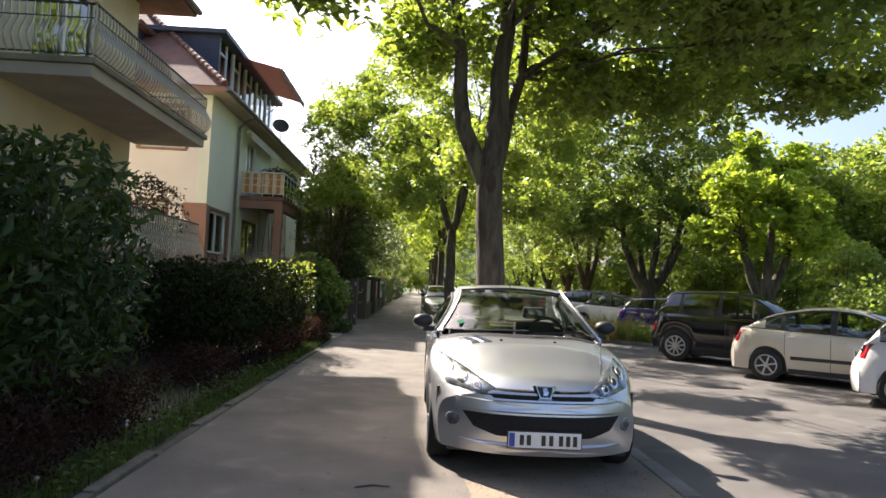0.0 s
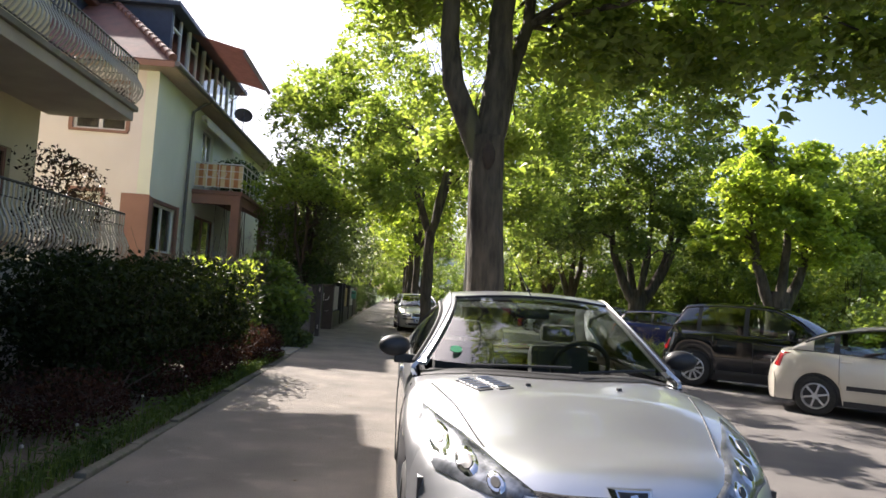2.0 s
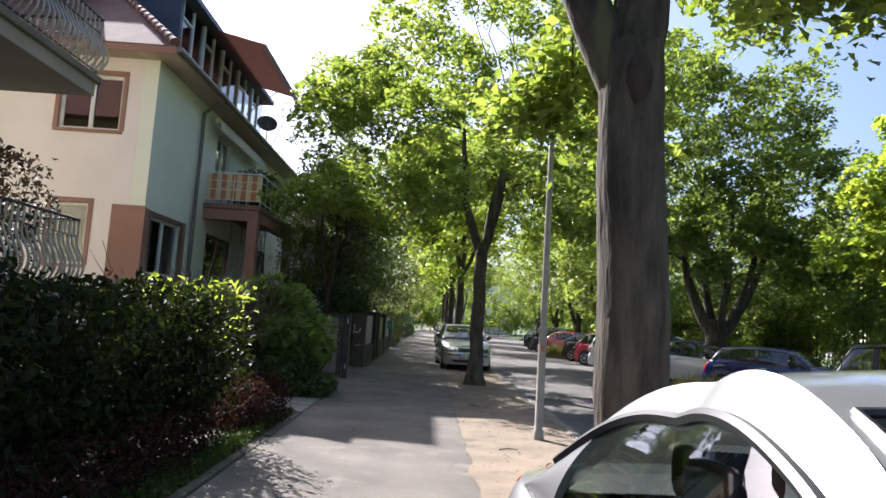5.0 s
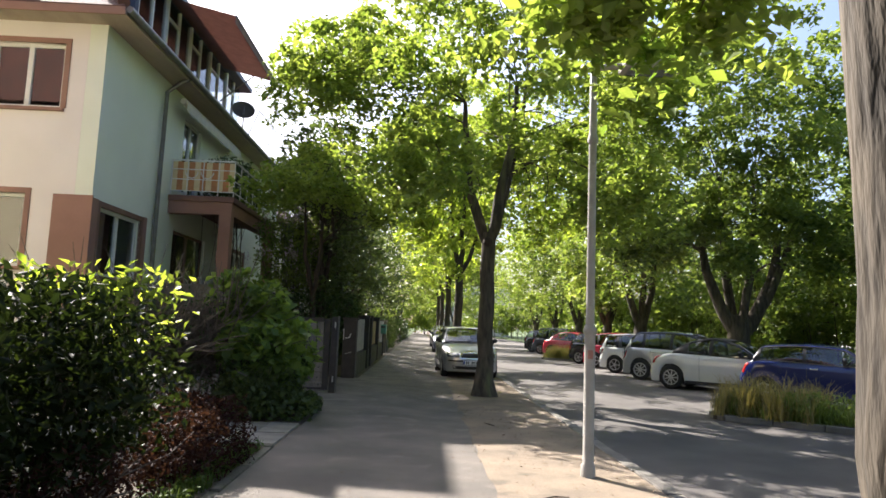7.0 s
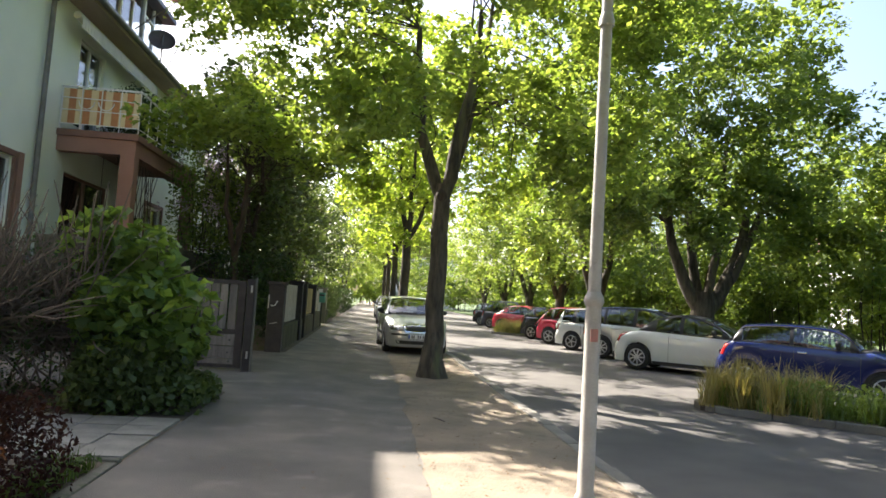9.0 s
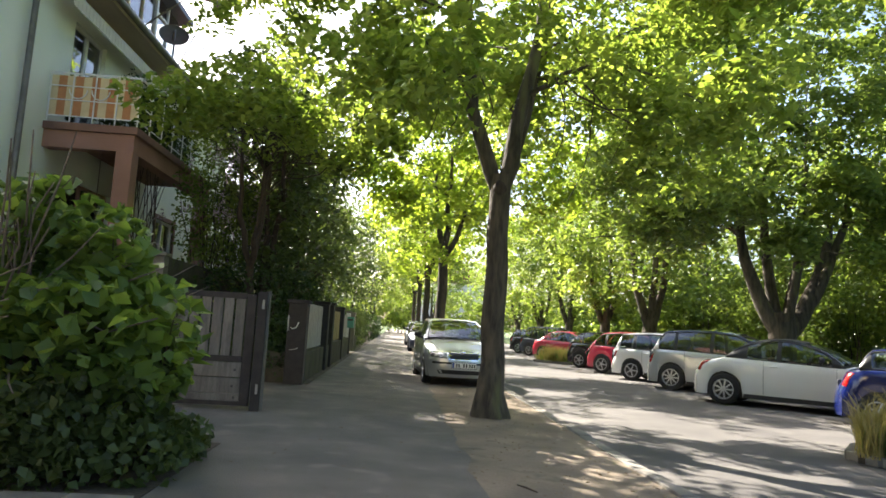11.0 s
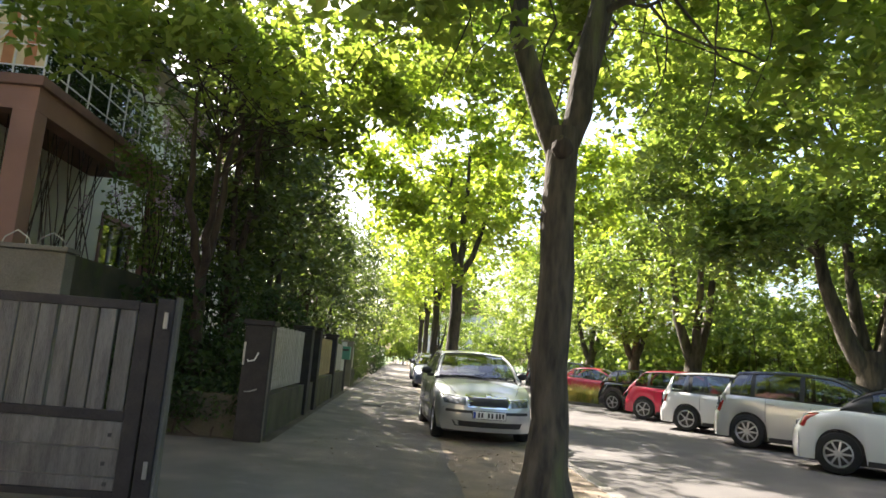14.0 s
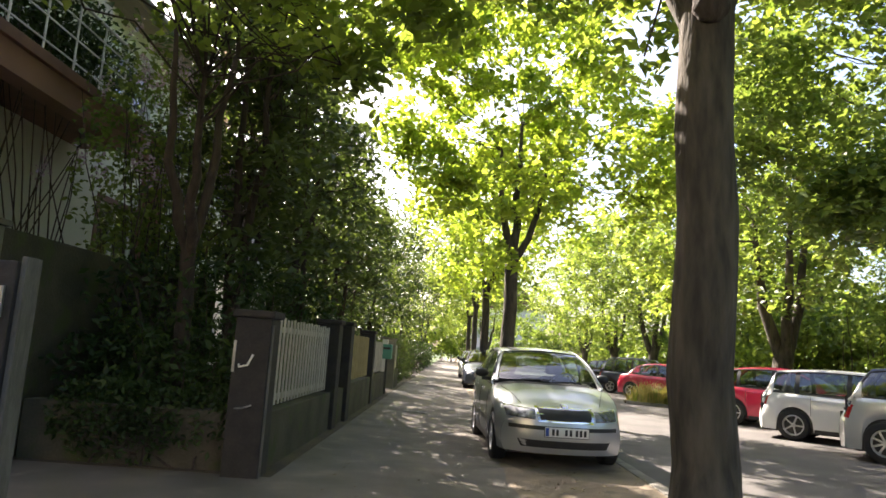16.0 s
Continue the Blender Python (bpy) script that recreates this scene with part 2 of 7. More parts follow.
SILVER = paint("silver car paint", (0.60, 0.605, 0.62), 0.78, 0.31)
SILVERGREEN = paint("silver green car paint", (0.50, 0.515, 0.525), 0.7, 0.33)
BEIGE = paint("champagne car paint", (0.60, 0.56, 0.47), 0.4, 0.38)
BLACKPAINT = paint("black car paint", (0.006, 0.0065, 0.009), 0.0, 0.12)
WHITECAR = paint("white car paint", (0.72, 0.72, 0.70))
SILVERCAR = paint("light silver car paint", (0.56, 0.56, 0.55), 0.5, 0.36)
BLUECAR = paint("blue car paint", (0.005, 0.011, 0.085), 0.0, 0.2)
REDCAR = paint("red car paint", (0.44, 0.008, 0.042))
DARKBLUE = paint("dark blue car paint", (0.025, 0.035, 0.065))


# ---- building blocks ----
def mesh_of(name, verts, faces, mat, smooth=False, sharp=None):
    me = bpy.data.meshes.new(name)
    me.from_pydata([tuple(v) for v in verts], [], [tuple(f) for f in faces])
    if smooth:
        me.polygons.foreach_set("use_smooth", [True] * len(me.polygons))
    me.update()
    if sharp:
        me.set_sharp_from_angle(angle=radians(sharp))
    me.materials.append(mat)
    return me


def part(name, bm, material=None, parent=None, label="", smooth=None):
    """Links a bmesh (or a ready mesh) as one mesh object under a thing or a part."""
    if isinstance(bm, bmesh.types.BMesh):
        me = bpy.data.meshes.new(name)
        bm.normal_update()
        bm.to_mesh(me)
        bm.free()
        me.materials.append(material)
        if smooth is not None:
            me.polygons.foreach_set("use_smooth", [True] * len(me.polygons))
            me.set_sharp_from_angle(angle=radians(smooth))
    else:
        me = bm
    ob = new(name, me)
    if parent is not None:
        ob.parent = parent
    if label:
        ob["label"] = label
    return ob


def thing(name, label, category, at=None, group="", kind=""):
    ob = new(name)
    ob.empty_display_size = 0.2
    if at is not None:
        ob.matrix_world = at
    return tagged(ob, label, category, group, kind)


def box(bm, x0, x1, y0, y1, z0, z1, bevel=0.0, m=None):
    r = bmesh.ops.create_cube(bm, size=1.0)
    vs = r["verts"]
    mat = Matrix.Translation(((x0 + x1) / 2, (y0 + y1) / 2, (z0 + z1) / 2)) @ Matrix.Diagonal((abs(x1 - x0), abs(y1 - y0), abs(z1 - z0), 1))
    bmesh.ops.transform(bm, matrix=(m @ mat if m else mat), verts=vs)
    if bevel:
        es = list({e for v in vs for e in v.link_edges})
        bmesh.ops.bevel(bm, geom=es, offset=bevel, segments=2, affect="EDGES", profile=0.6)
    return bm


def boxed(*a, **k):
    return box(bmesh.new(), *a, **k)


def tube_data(path, radii, sides=8, cap=True):
    """Vertices and faces of a tapered tube along a path."""
    verts, faces = [], []
    path = [Vector(p) for p in path]
    side = None
    for i, p in enumerate(path):
        d = (path[min(i + 1, len(path) - 1)] - path[max(i - 1, 0)])
        d = d.normalized() if d.length > 1e-6 else Vector((0, 0, 1))
        if side is None:
            side = d.orthogonal().normalized()
        side = (side - d * side.dot(d)).normalized()
        up = d.cross(side)
        for k in range(sides):
            a = 2 * math.pi * k / sides
            verts.append(p + (side * math.cos(a) + up * math.sin(a)) * radii[i])
    n = len(path)
    for i in range(n - 1):
        for k in range(sides):
            a, b = i * sides + k, i * sides + (k + 1) % sides
            faces.append((a, b, b + sides, a + sides))
    if cap:
        faces.append(tuple(range(sides))[::-1])
        faces.append(tuple((n - 1) * sides + k for k in range(sides)))
    return verts, faces


def tubes(name, items, mat, sides=8):
    V, F = [], []
    for path, radii in items:
        if not isinstance(radii, (list, tuple)):
            radii = [radii] * len(path)
        v, f = tube_data(path, radii, sides)
        o = len(V)
        V += v
        F += [tuple(i + o for i in q) for q in f]
    return mesh_of(name, V, F, mat, True, 50)


def leaf_mesh(name, centres, size, mat, rng, up=0.8, fold=0.25, slim=0.62, droop=0.0):
    """One folded leaf at each centre."""
    c = np.asarray(centres, float)
    n = len(c)
    nor = rng.normal(size=(n, 3))
    nor /= np.linalg.norm(nor, axis=1)[:, None]
    nor = nor * (1 - up) + np.array([0, 0, up])
    nor /= np.linalg.norm(nor, axis=1)[:, None]
    t = rng.normal(size=(n, 3))
    t[:, 2] -= droop
    t -= nor * (t * nor).sum(1)[:, None]
    t /= np.linalg.norm(t, axis=1)[:, None]
    b = np.cross(nor, t)
    s = size * rng.uniform(0.65, 1.3, n)[:, None]
    base = c - t * s * 0.5
    tip = c + t * s * 0.5 - nor * s * 0.12
    le = c + b * s * slim * 0.5 + nor * s * fold * 0.5 - t * s * 0.06
    ri = c - b * s * slim * 0.5 + nor * s * fold * 0.5 - t * s * 0.06
    v = np.stack([base, ri, tip, le], 1).reshape(-1, 3)
    i = np.arange(n)[:, None] * 4
    f = np.concatenate([i + np.array([0, 1, 2]), i + np.array([0, 2, 3])], 1).reshape(-1, 3)
    return tri_mesh(name, v, f, mat)


def tri_mesh(name, v, f, mat):
    me = bpy.data.meshes.new(name)
    me.vertices.add(len(v))
    me.vertices.foreach_set("co", np.ascontiguousarray(v, dtype=np.float32).ravel())
    me.loops.add(f.size)
    me.loops.foreach_set("vertex_index", np.ascontiguousarray(f, dtype=np.int32).ravel())
    me.polygons.add(len(f))
    me.polygons.foreach_set("loop_start", np.arange(0, f.size, f.shape[1], dtype=np.int32))
    me.update(calc_edges=True)
    me.validate()
    me.materials.append(mat)
    return me


def dome_clumps(rng, cc, per, clump_r, flat):
    """Leaves on the upper side of each clump, with a few hanging below."""
    n = len(cc)
    u = rng.normal(size=(n, per, 3))
    u /= np.linalg.norm(u, axis=2)[:, :, None]
    low = rng.uniform(size=(n, per)) < 0.2
    u[:, :, 2] = np.where(low, -0.7 * np.abs(u[:, :, 2]), np.abs(u[:, :, 2]))
    r = clump_r * rng.uniform(0.65, 1.4, (n, 1, 1)) * rng.uniform(0.25, 1.0, (n, per, 1)) ** 0.45
    off = u * r * np.array([1.0, 1.0, flat])
    # each clump sags to its own side
    tilt = rng.normal(size=(n, 1, 2)) * 0.35
    off[:, :, 2] += (off[:, :, :2] * tilt).sum(2)
    return (cc[:, None, :] + off).reshape(-1, 3)


def crown_points(rng, centre, radii, clumps, per, clump_r, hollow=0.55, flat=0.75):
    """Leaf places gathered in domed clumps inside an uneven ellipsoid."""
    clumps, per = max(3, int(clumps * 0.72)), int(per * 1.4)
    d = rng.normal(size=(clumps, 3))
    d /= np.linalg.norm(d, axis=1)[:, None]
    r = hollow + (1 - hollow) * rng.uniform(0, 1, clumps) ** 0.6
    bulge = np.array([0.88 + 0.5 * noise.noise(Vector(q) * 2.1 + Vector(centre)) for q in d])
    cc = np.array(centre) + d * np.array(radii) * (r * bulge)[:, None]
    return cc, dome_clumps(rng, cc, per, clump_r, flat)


def bend(a, b, rng, wob, steps=6, sag=0.0):
    a, b = Vector(a), Vector(b)
    out = []
    for i in range(steps + 1):
        t = i / steps
        p = a.lerp(b, t)
        w = math.sin(math.pi * t) * wob
        out.append(p + Vector(rng.normal(size=3)) * w * 0.4 + Vector((0, 0, sag * math.sin(math.pi * t))))
    return out


def tree(x, y, seed, trunk_r, fork_z, limbs, centre, radii, clumps, per, clump_r, leaf, size, bark=None, label="", boughs=16, extra=(), lean=(0, 0), hollow=0.5, kindname="tree", group="street trees"):
    """A tapered trunk with limbs and boughs, and a crown of leaves in clumps. Places are relative to the foot."""
    rng = np.random.default_rng(seed)
    ob = thing(kindname, label, "tree", pose(x, y, 0), group)
    fork = Vector((lean[0], lean[1], fork_z))
    path, rad = [], []
    for i in range(9):
        t = i / 8
        path.append(Vector((lean[0] * t, lean[1] * t, -0.1 + (fork_z + 0.1) * t)) + Vector((rng.normal() * 0.02, rng.normal() * 0.02, 0)))
        rad.append(trunk_r * (1 - 0.18 * t) * (1 + 0.75 * max(0, 1 - t * 5.5) ** 1.6))
    items = []
    ends = []
    for k, (dx, dy, dz, r) in enumerate(limbs):
        e = fork + Vector((dx, dy, dz))
        p = bend(fork - Vector((0, 0, trunk_r * 2.2)), e, rng, 0.10, 7)
        p = [q + Vector((dx, dy, 0)) * 0.26 * math.sin(math.pi * min(1, i / 7)) for i, q in enumerate(p)]
        items.append((p, [r * (0.7 if i == 0 else 1.2 - 0.8 * i / 7) for i in range(8)]))
        ends += [(q, r * (1.0 - 0.75 * i / 7)) for i, q in enumerate(p) if i >= 3]
    cc, pts = crown_points(rng, centre, radii, clumps, per, clump_r, hollow)
    for e in extra:
        c2, p2 = crown_points(rng, e[:3], e[3:6], int(e[6]), per, clump_r, 0.2)
        cc, pts = np.concatenate([cc, c2]), np.concatenate([pts, p2])
        q, r0 = min(ends, key=lambda v: (v[0] - Vector(e[:3])).length)
        items.append((bend(q, e[:3], rng, 0.25, 7, 0.5), [max(0.012, r0 * 0.5 * (1 - 0.85 * i / 7)) for i in range(8)]))
    pick = rng.permutation(len(cc))[:boughs]
    for k in pick:
        q, r0 = min(ends, key=lambda v: (v[0] - Vector(cc[k])).length + 0.6 * rng.uniform())
        b = bend(q, cc[k], rng, 0.3, 6, 0.25)
        r1 = min(r0 * 0.6, trunk_r * 0.28)
        items.append((b, [max(0.01, r1 * (1 - 0.88 * i / 6)) for i in range(7)]))
        for j in range(2):
            c3 = cc[rng.integers(len(cc))]
            if (Vector(c3) - b[4]).length < 2.4:
                items.append((bend(b[4], c3, rng, 0.2, 4, 0.1), [max(0.007, r1 * 0.35 * (1 - 0.8 * i / 4)) for i in range(5)]))
    tv, tf = tube_data(path, rad, 28)
    if trunk_r > 0.15:
        fine_p, fine_r = [], []
        for i in range(8 * 6 + 1):
            k, f = min(7, i // 6), i / 6 - min(7, i // 6)
            fine_p.append(path[k].lerp(path[k + 1], f))
            fine_r.append(rad[k] + (rad[k + 1] - rad[k]) * f)
        tv, tf = tube_data(fine_p, fine_r, 40)
        for i, v in enumerate(tv):
            c = fine_p[i // 40]
            d = v - c
            a = math.atan2(d.y, d.x)
            root = max(0.0, 1 - (v.z + 0.1) / 0.6)
            ridge = noise.noise(Vector((math.cos(a) * 7, math.sin(a) * 7, v.z * 1.3 + seed))) * 0.05 + noise.noise(Vector((math.cos(a) * 16, math.sin(a) * 16, v.z * 3.5 + seed))) * 0.035
            tv[i] = c + d * (1 + ridge + 0.16 * root * math.sin(a * 5 + seed))
    tr_ob = part("trunk", mesh_of("trunk", tv, tf, bark or BARK, True, 70), None, ob)
    part("branchwork", tubes("branchwork", items, bark or BARK, 10), None, ob)
    part("crown", leaf_mesh("crown", pts, size, leaf, rng, 0.55, droop=0.5), None, ob)
    return ob


# ---- cars ----
from mathutils.bvhtree import BVHTree


def interp(pts, s):
    """Smooth value of a profile of (s, value) pairs."""
    if s <= pts[0][0]:
        return pts[0][1]
    for (a, u), (b, v) in zip(pts, pts[1:]):
        if s <= b:
            t = (s - a) / (b - a)
            return u + (v - u) * (t * t * (3 - 2 * t) * 0.35 + t * 0.65)
    return pts[-1][1]


def grid_mesh(name, rows, mat, sharp=32, close=False):
    V, F = [], []
    n = len(rows[0])
    for r in rows:
        V += r
    for i in range(len(rows) - 1):
        for j in range(n - 1):
            a = i * n + j
            F.append((a, a + 1, a + n + 1, a + n))
    return mesh_of(name, V, F, mat, True, sharp)


def thick(me, t):
    """Gives a sheet a back side at a depth t."""
    bm = bmesh.new()
    bm.from_mesh(me)
    bmesh.ops.recalc_face_normals(bm, faces=bm.faces[:])
    bmesh.ops.solidify(bm, geom=bm.faces[:], thickness=t)
    bm.to_mesh(me)
    bm.free()
    me.polygons.foreach_set("use_smooth", [True] * len(me.polygons))
    me.set_sharp_from_angle(angle=radians(32))
    return me


class Shell:
    """The painted lower body of a car as a surface that lamps and trims are laid onto."""

    def __init__(self, verts, faces):
        self.tree = BVHTree.FromPolygons(verts, faces)

    def drop(self, p, d):
        hit = self.tree.ray_cast(Vector(p) - Vector(d) * 3.0, Vector(d))
        return hit[0]

    def land(self, p, d):
        """Where a ray along d meets the body, and the outward direction there."""
        hit = self.tree.ray_cast(Vector(p) - Vector(d) * 3.0, Vector(d))
        if hit[0] is None:
            return None, None
        n = hit[1] if hit[1].dot(Vector(d)) < 0 else -hit[1]
        return hit[0], n

    def patch(self, name, outline, way, out, depth, mat, rings=4, mirror=False):
        """A piece with this outline (star-shaped) pressed onto the body along way: 'front', 'rear', 'side' or 'top'."""
        d = {"front": Vector((0, 1, 0)), "rear": Vector((0, -1, 0)), "side": Vector((1, 0, 0)), "top": Vector((0, 0, -1))}[way]
        o = []
        for (a, b), (c, e) in zip(outline, outline[1:] + outline[:1]):
            q = max(2, math.ceil(math.hypot(c - a, e - b) / 0.05))
            o += [(a + (c - a) * k / q, b + (e - b) * k / q) for k in range(q)]
        cx, cy = sum(p[0] for p in o) / len(o), sum(p[1] for p in o) / len(o)
        V, F = [], []
        n = len(o)
        for k in range(rings + 1):
            f = 1 - k / rings * 0.98
            for a, b in o:
                u, v = cx + (a - cx) * f, cy + (b - cy) * f
                p = {"front": (u, 0, v), "rear": (u, 0, v), "side": (0, u, v), "top": (u, v, 0)}[way]
                h, nn = self.land(p, d)
                if h is None:
                    h, nn = Vector(p), -d
                V.append(h + nn * out * (1 if k else 0.4))
        for k in range(rings):
            for j in range(n):
                a, b = k * n + j, k * n + (j + 1) % n
                F.append((a, b, b + n, a + n))
        back = len(V)
        V += [v + d * depth for v in V[:n]]
        for j in range(n):
            F.append((j, back + j, back + (j + 1) % n, (j + 1) % n))
        F.append(tuple(rings * n + j for j in range(n)))
        if mirror:
            V = [Vector((-v.x, v.y, v.z)) for v in V]
            F = [f[::-1] for f in F]
        return mesh_of(name, V, F, mat, True, 40)


def wheel(car, x, y, r, w, spokes, side, trim=None):
    wh = new("wheel")
    wh.parent = car
    wh.matrix_basis = pose(x, y, r)
    V, F = [], []
    prof = [(r * 0.66, w / 2 * 0.86), (r * 0.70, w / 2), (r * 0.90, w / 2), (r * 0.975, w / 2 * 0.82), (r, w / 2 * 0.5), (r, -w / 2 * 0.5), (r * 0.975, -w / 2 * 0.82), (r * 0.9, -w / 2), (r * 0.66, -w / 2)]
    n = 32
    for rr, xx in prof:
        for k in range(n):
            a = 2 * math.pi * k / n
            V.append((xx * side, rr * math.cos(a), rr * math.sin(a)))
    for i in range(len(prof) - 1):
        for k in range(n):
            a, b = i * n + k, i * n + (k + 1) % n
            F.append((a, b, b + n, a + n))
    part("tyre", mesh_of("tyre", V, F, RUBBER, True, 40), None, wh)
    bm = bmesh.new()
    rin = r * 0.67
    for k in range(n):
        a0, a1 = 2 * math.pi * k / n, 2 * math.pi * (k + 1) / n
        ring = []
        for rr, xx in ((rin, w * 0.43), (rin * 0.93, w * 0.46), (rin * 0.87, w * 0.36), (rin * 0.84, 0.0)):
            ring.append([bm.verts.new((xx * side, rr * math.cos(a), rr * math.sin(a))) for a in (a0, a1)])
        for p, q in zip(ring, ring[1:]):
            bm.faces.new((p[0], p[1], q[1], q[0]))
    for k in range(spokes):
        a = 2 * math.pi * (k + 0.3) / spokes
        m = Matrix.Rotation(a, 4, "X")
        box(bm, (w * 0.30) * side, (w * 0.42) * side, -rin * 0.075, rin * 0.075, 0, rin * 0.92, 0.006, m)
    bmesh.ops.create_cone(bm, cap_ends=True, segments=16, radius1=rin * 0.24, radius2=rin * 0.18, depth=0.04, matrix=Matrix.Translation((w * 0.40 * side, 0, 0)) @ Matrix.Rotation(radians(90 * side), 4, "Y"))
    bmesh.ops.remove_doubles(bm, verts=bm.verts[:], dist=0.0005)
    part("rim", bm, trim or ALLOY, wh, "", 35)
    bm = bmesh.new()
    bmesh.ops.create_cone(bm, cap_ends=True, segments=24, radius1=rin * 0.86, radius2=rin * 0.86, depth=0.02, matrix=Matrix.Translation((w * 0.12 * side, 0, 0)) @ Matrix.Rotation(radians(90), 4, "Y"))
    part("brake_disc", bm, IRON, wh)
    return wh


def plate_on(car, y, z, face, chars=7, tilt=0):
    """A number plate with its characters as plain bars. face: -1 looks to the nose."""
    pl = part("number_plate", boxed(-0.26, 0.26, y - 0.006, y + 0.006, z - 0.055, z + 0.055, 0.004), PLATE, car, "white plate with dark bars")
    f = y + face * 0.008
    part("blue_band", boxed(-0.255 * -face if face > 0 else -0.255, -0.215 * -face if face > 0 else -0.215, f - 0.001, f + 0.001, z - 0.048, z + 0.048), EUBLUE, pl)
    gaps = [-0.165, -0.115, -0.01, 0.045, 0.115, 0.165, 0.215][:chars]
    for gx in gaps:
        part("bar", boxed(gx - 0.015, gx + 0.015, f - 0.001, f + 0.001, z - 0.036, z + 0.036), INK, pl)
    part("plate_holder", boxed(-0.268, 0.268, y + 0.008 if face < 0 else y - 0.018, y + 0.018 if face < 0 else y - 0.008, z - 0.063, z + 0.063), PLASTIC, pl)
    return pl


def build_car(name, label, at, c, group="parked cars"):
    """A car with its nose towards -y. c: sizes and colours."""
    L, W, H = c["L"], c["W"], c["H"]
    car = thing(name, label, "car", at, group)
    y0 = -L / 2
    col = c["paint"]
    hub_f, hub_r, R = c["front_hub"], c["rear_hub"], c["R"]
    top, belt = c["top"], c["belt"]
    hw = W / 2
    sill = c.get("sill", 0.2)
    cab = c["cabin"]

    def half(s):
        f = 1 - c.get("taper_f", 0.10) * max(0, 1 - s / 1.1) ** 2 - c.get("taper_r", 0.10) * max(0, 1 - (L - s) / 0.9) ** 2
        return hw * f

    def yy(s, x):
        k = min(1, abs(x) / hw)
        bf, br = c.get("bow_f", 0.38) * max(0, 1 - s / 1.0) ** 2, c.get("bow_r", 0.22) * max(0, 1 - (L - s) / 0.8) ** 2
        return y0 + s + bf * k ** 2.6 - br * k ** 3.0

    def low(s):
        z = sill
        for h in (hub_f, hub_r):
            d = abs(s + 0.0 - h)
            ra = R + 0.055
            if d < ra:
                z = max(z, R + math.sqrt(max(0, ra * ra - d * d)) * 1.0)
        return z

    st = sorted(set([round(k * L / 48, 4) for k in range(49)] + [round(h + d, 4) for h in (hub_f, hub_r) for d in np.linspace(-R - 0.07, R + 0.07, 19)]))
    rows = []
    for s in st:
        w, zt, zb = half(s), interp(top, s), interp(belt, s)
        zb = min(zb, zt - 0.012)
        zl = low(s)
        up = []
        for f, inset in ((0, 0.035), (0.22, 0.008), (0.45, 0.0), (0.62, 0.002), (0.80, 0.012), (0.93, 0.035), (1.0, 0.07)):
            up.append((w - inset, zl + (zb - zl) * f))
        drop = zt - zb
        for f, g in ((0.80, 0.45), (0.6, 0.75), (0.35, 0.93), (0.0, 1.0)):
            up.append(((w - 0.07) * f, zb + drop * g))
        pts = [Vector((x, yy(s, x), z)) for x, z in up]
        rows.append([Vector((-p.x, p.y, p.z)) for p in pts] + pts[::-1][1:])
    V, F = [], []
    n = len(rows[0])
    for r in rows:
        V += r
    for i in range(len(rows) - 1):
        for j in range(n - 1):
            a = i * n + j
            F.append((a, a + n, a + n + 1, a + 1))

    def cap(row, s, face):
        m = n // 2
        levels = [row[j] for j in range(m + 1)]
        bulge = c.get("nose_bulge", 0.05) if face < 0 else 0.03
        grid = []
        for p in levels:
            line = []
            for k in range(29):
                x = -abs(p.x) + 2 * abs(p.x) * k / 28
                zz = (p.z - levels[0].z) / max(0.01, levels[m].z - levels[0].z)
                y = yy(s, x) + face * bulge * math.sin(math.pi * min(1, max(0, zz))) * (1 - (x / hw) ** 4)
                line.append(Vector((x, y, p.z)))
            grid.append(line)
        o = len(V)
        for g in grid:
            V.extend(g)
        for i in range(len(grid) - 1):
            for k in range(28):
                a = o + i * 29 + k
                q = (a, a + 1, a + 30, a + 29)
                F.append(q if face < 0 else q[::-1])

    cap(rows[0], 0, -1)
    cap(rows[-1], L, 1)
    bm = bmesh.new()
    vs = [bm.verts.new(v) for v in V]
    for f in F:
        q = [vs[i] for i in f]
        try:
            bm.faces.new(q)
        except ValueError:
            pass
    bmesh.ops.remove_doubles(bm, verts=bm.verts[:], dist=0.004)
    hole = []
    bm.normal_update()
    for f in bm.faces:
        ce = f.calc_center_median()
        fx = min(1.0, abs(ce.x) / (hw - 0.075))
        if abs(f.normal.z) > 0.55 and ce.z > 0.6 and cab["s0"] - 0.01 - 0.16 * (1 - fx * fx) + c.get("wrap", 0.12) * fx * fx + 0.12 < ce.y - y0 < cab["s3"] - 0.16 and abs(ce.x) < hw - 0.12:
            hole.append(f)
    bmesh.ops.delete(bm, geom=hole, context="FACES")
    body = part("body", bm, col, car, c.get("body_label", ""), 33)
    shell = Shell(V, F)
    # floor, wells and inner tub
    bm = boxed(-hw + 0.16, hw - 0.16, y0 + 0.25, y0 + L - 0.3, 0.17, 0.32)
    for h in (hub_f, hub_r):
        for sx in (-1, 1):
            box(bm, sx * (hw - 0.30), sx * (hw - 0.07), y0 + h - R - 0.08, y0 + h + R + 0.08, 0.3, R * 2 + 0.02)
    part("underbody", bm, PLASTIC, car)
    # glass house
    sA, sB, sC, sD = cab["s0"], cab["s1"], cab["s2"], cab["s3"]
    zA, zD = interp(top, sA) + 0.005, interp(top, sD) + 0.005
    zB, zC, zm = cab["zB"], cab["zC"], H
    wb, wr = hw - 0.075, hw * cab.get("roof", 0.70)

    def ease(t):
        return t * (2 - t) if c.get("arched") else t

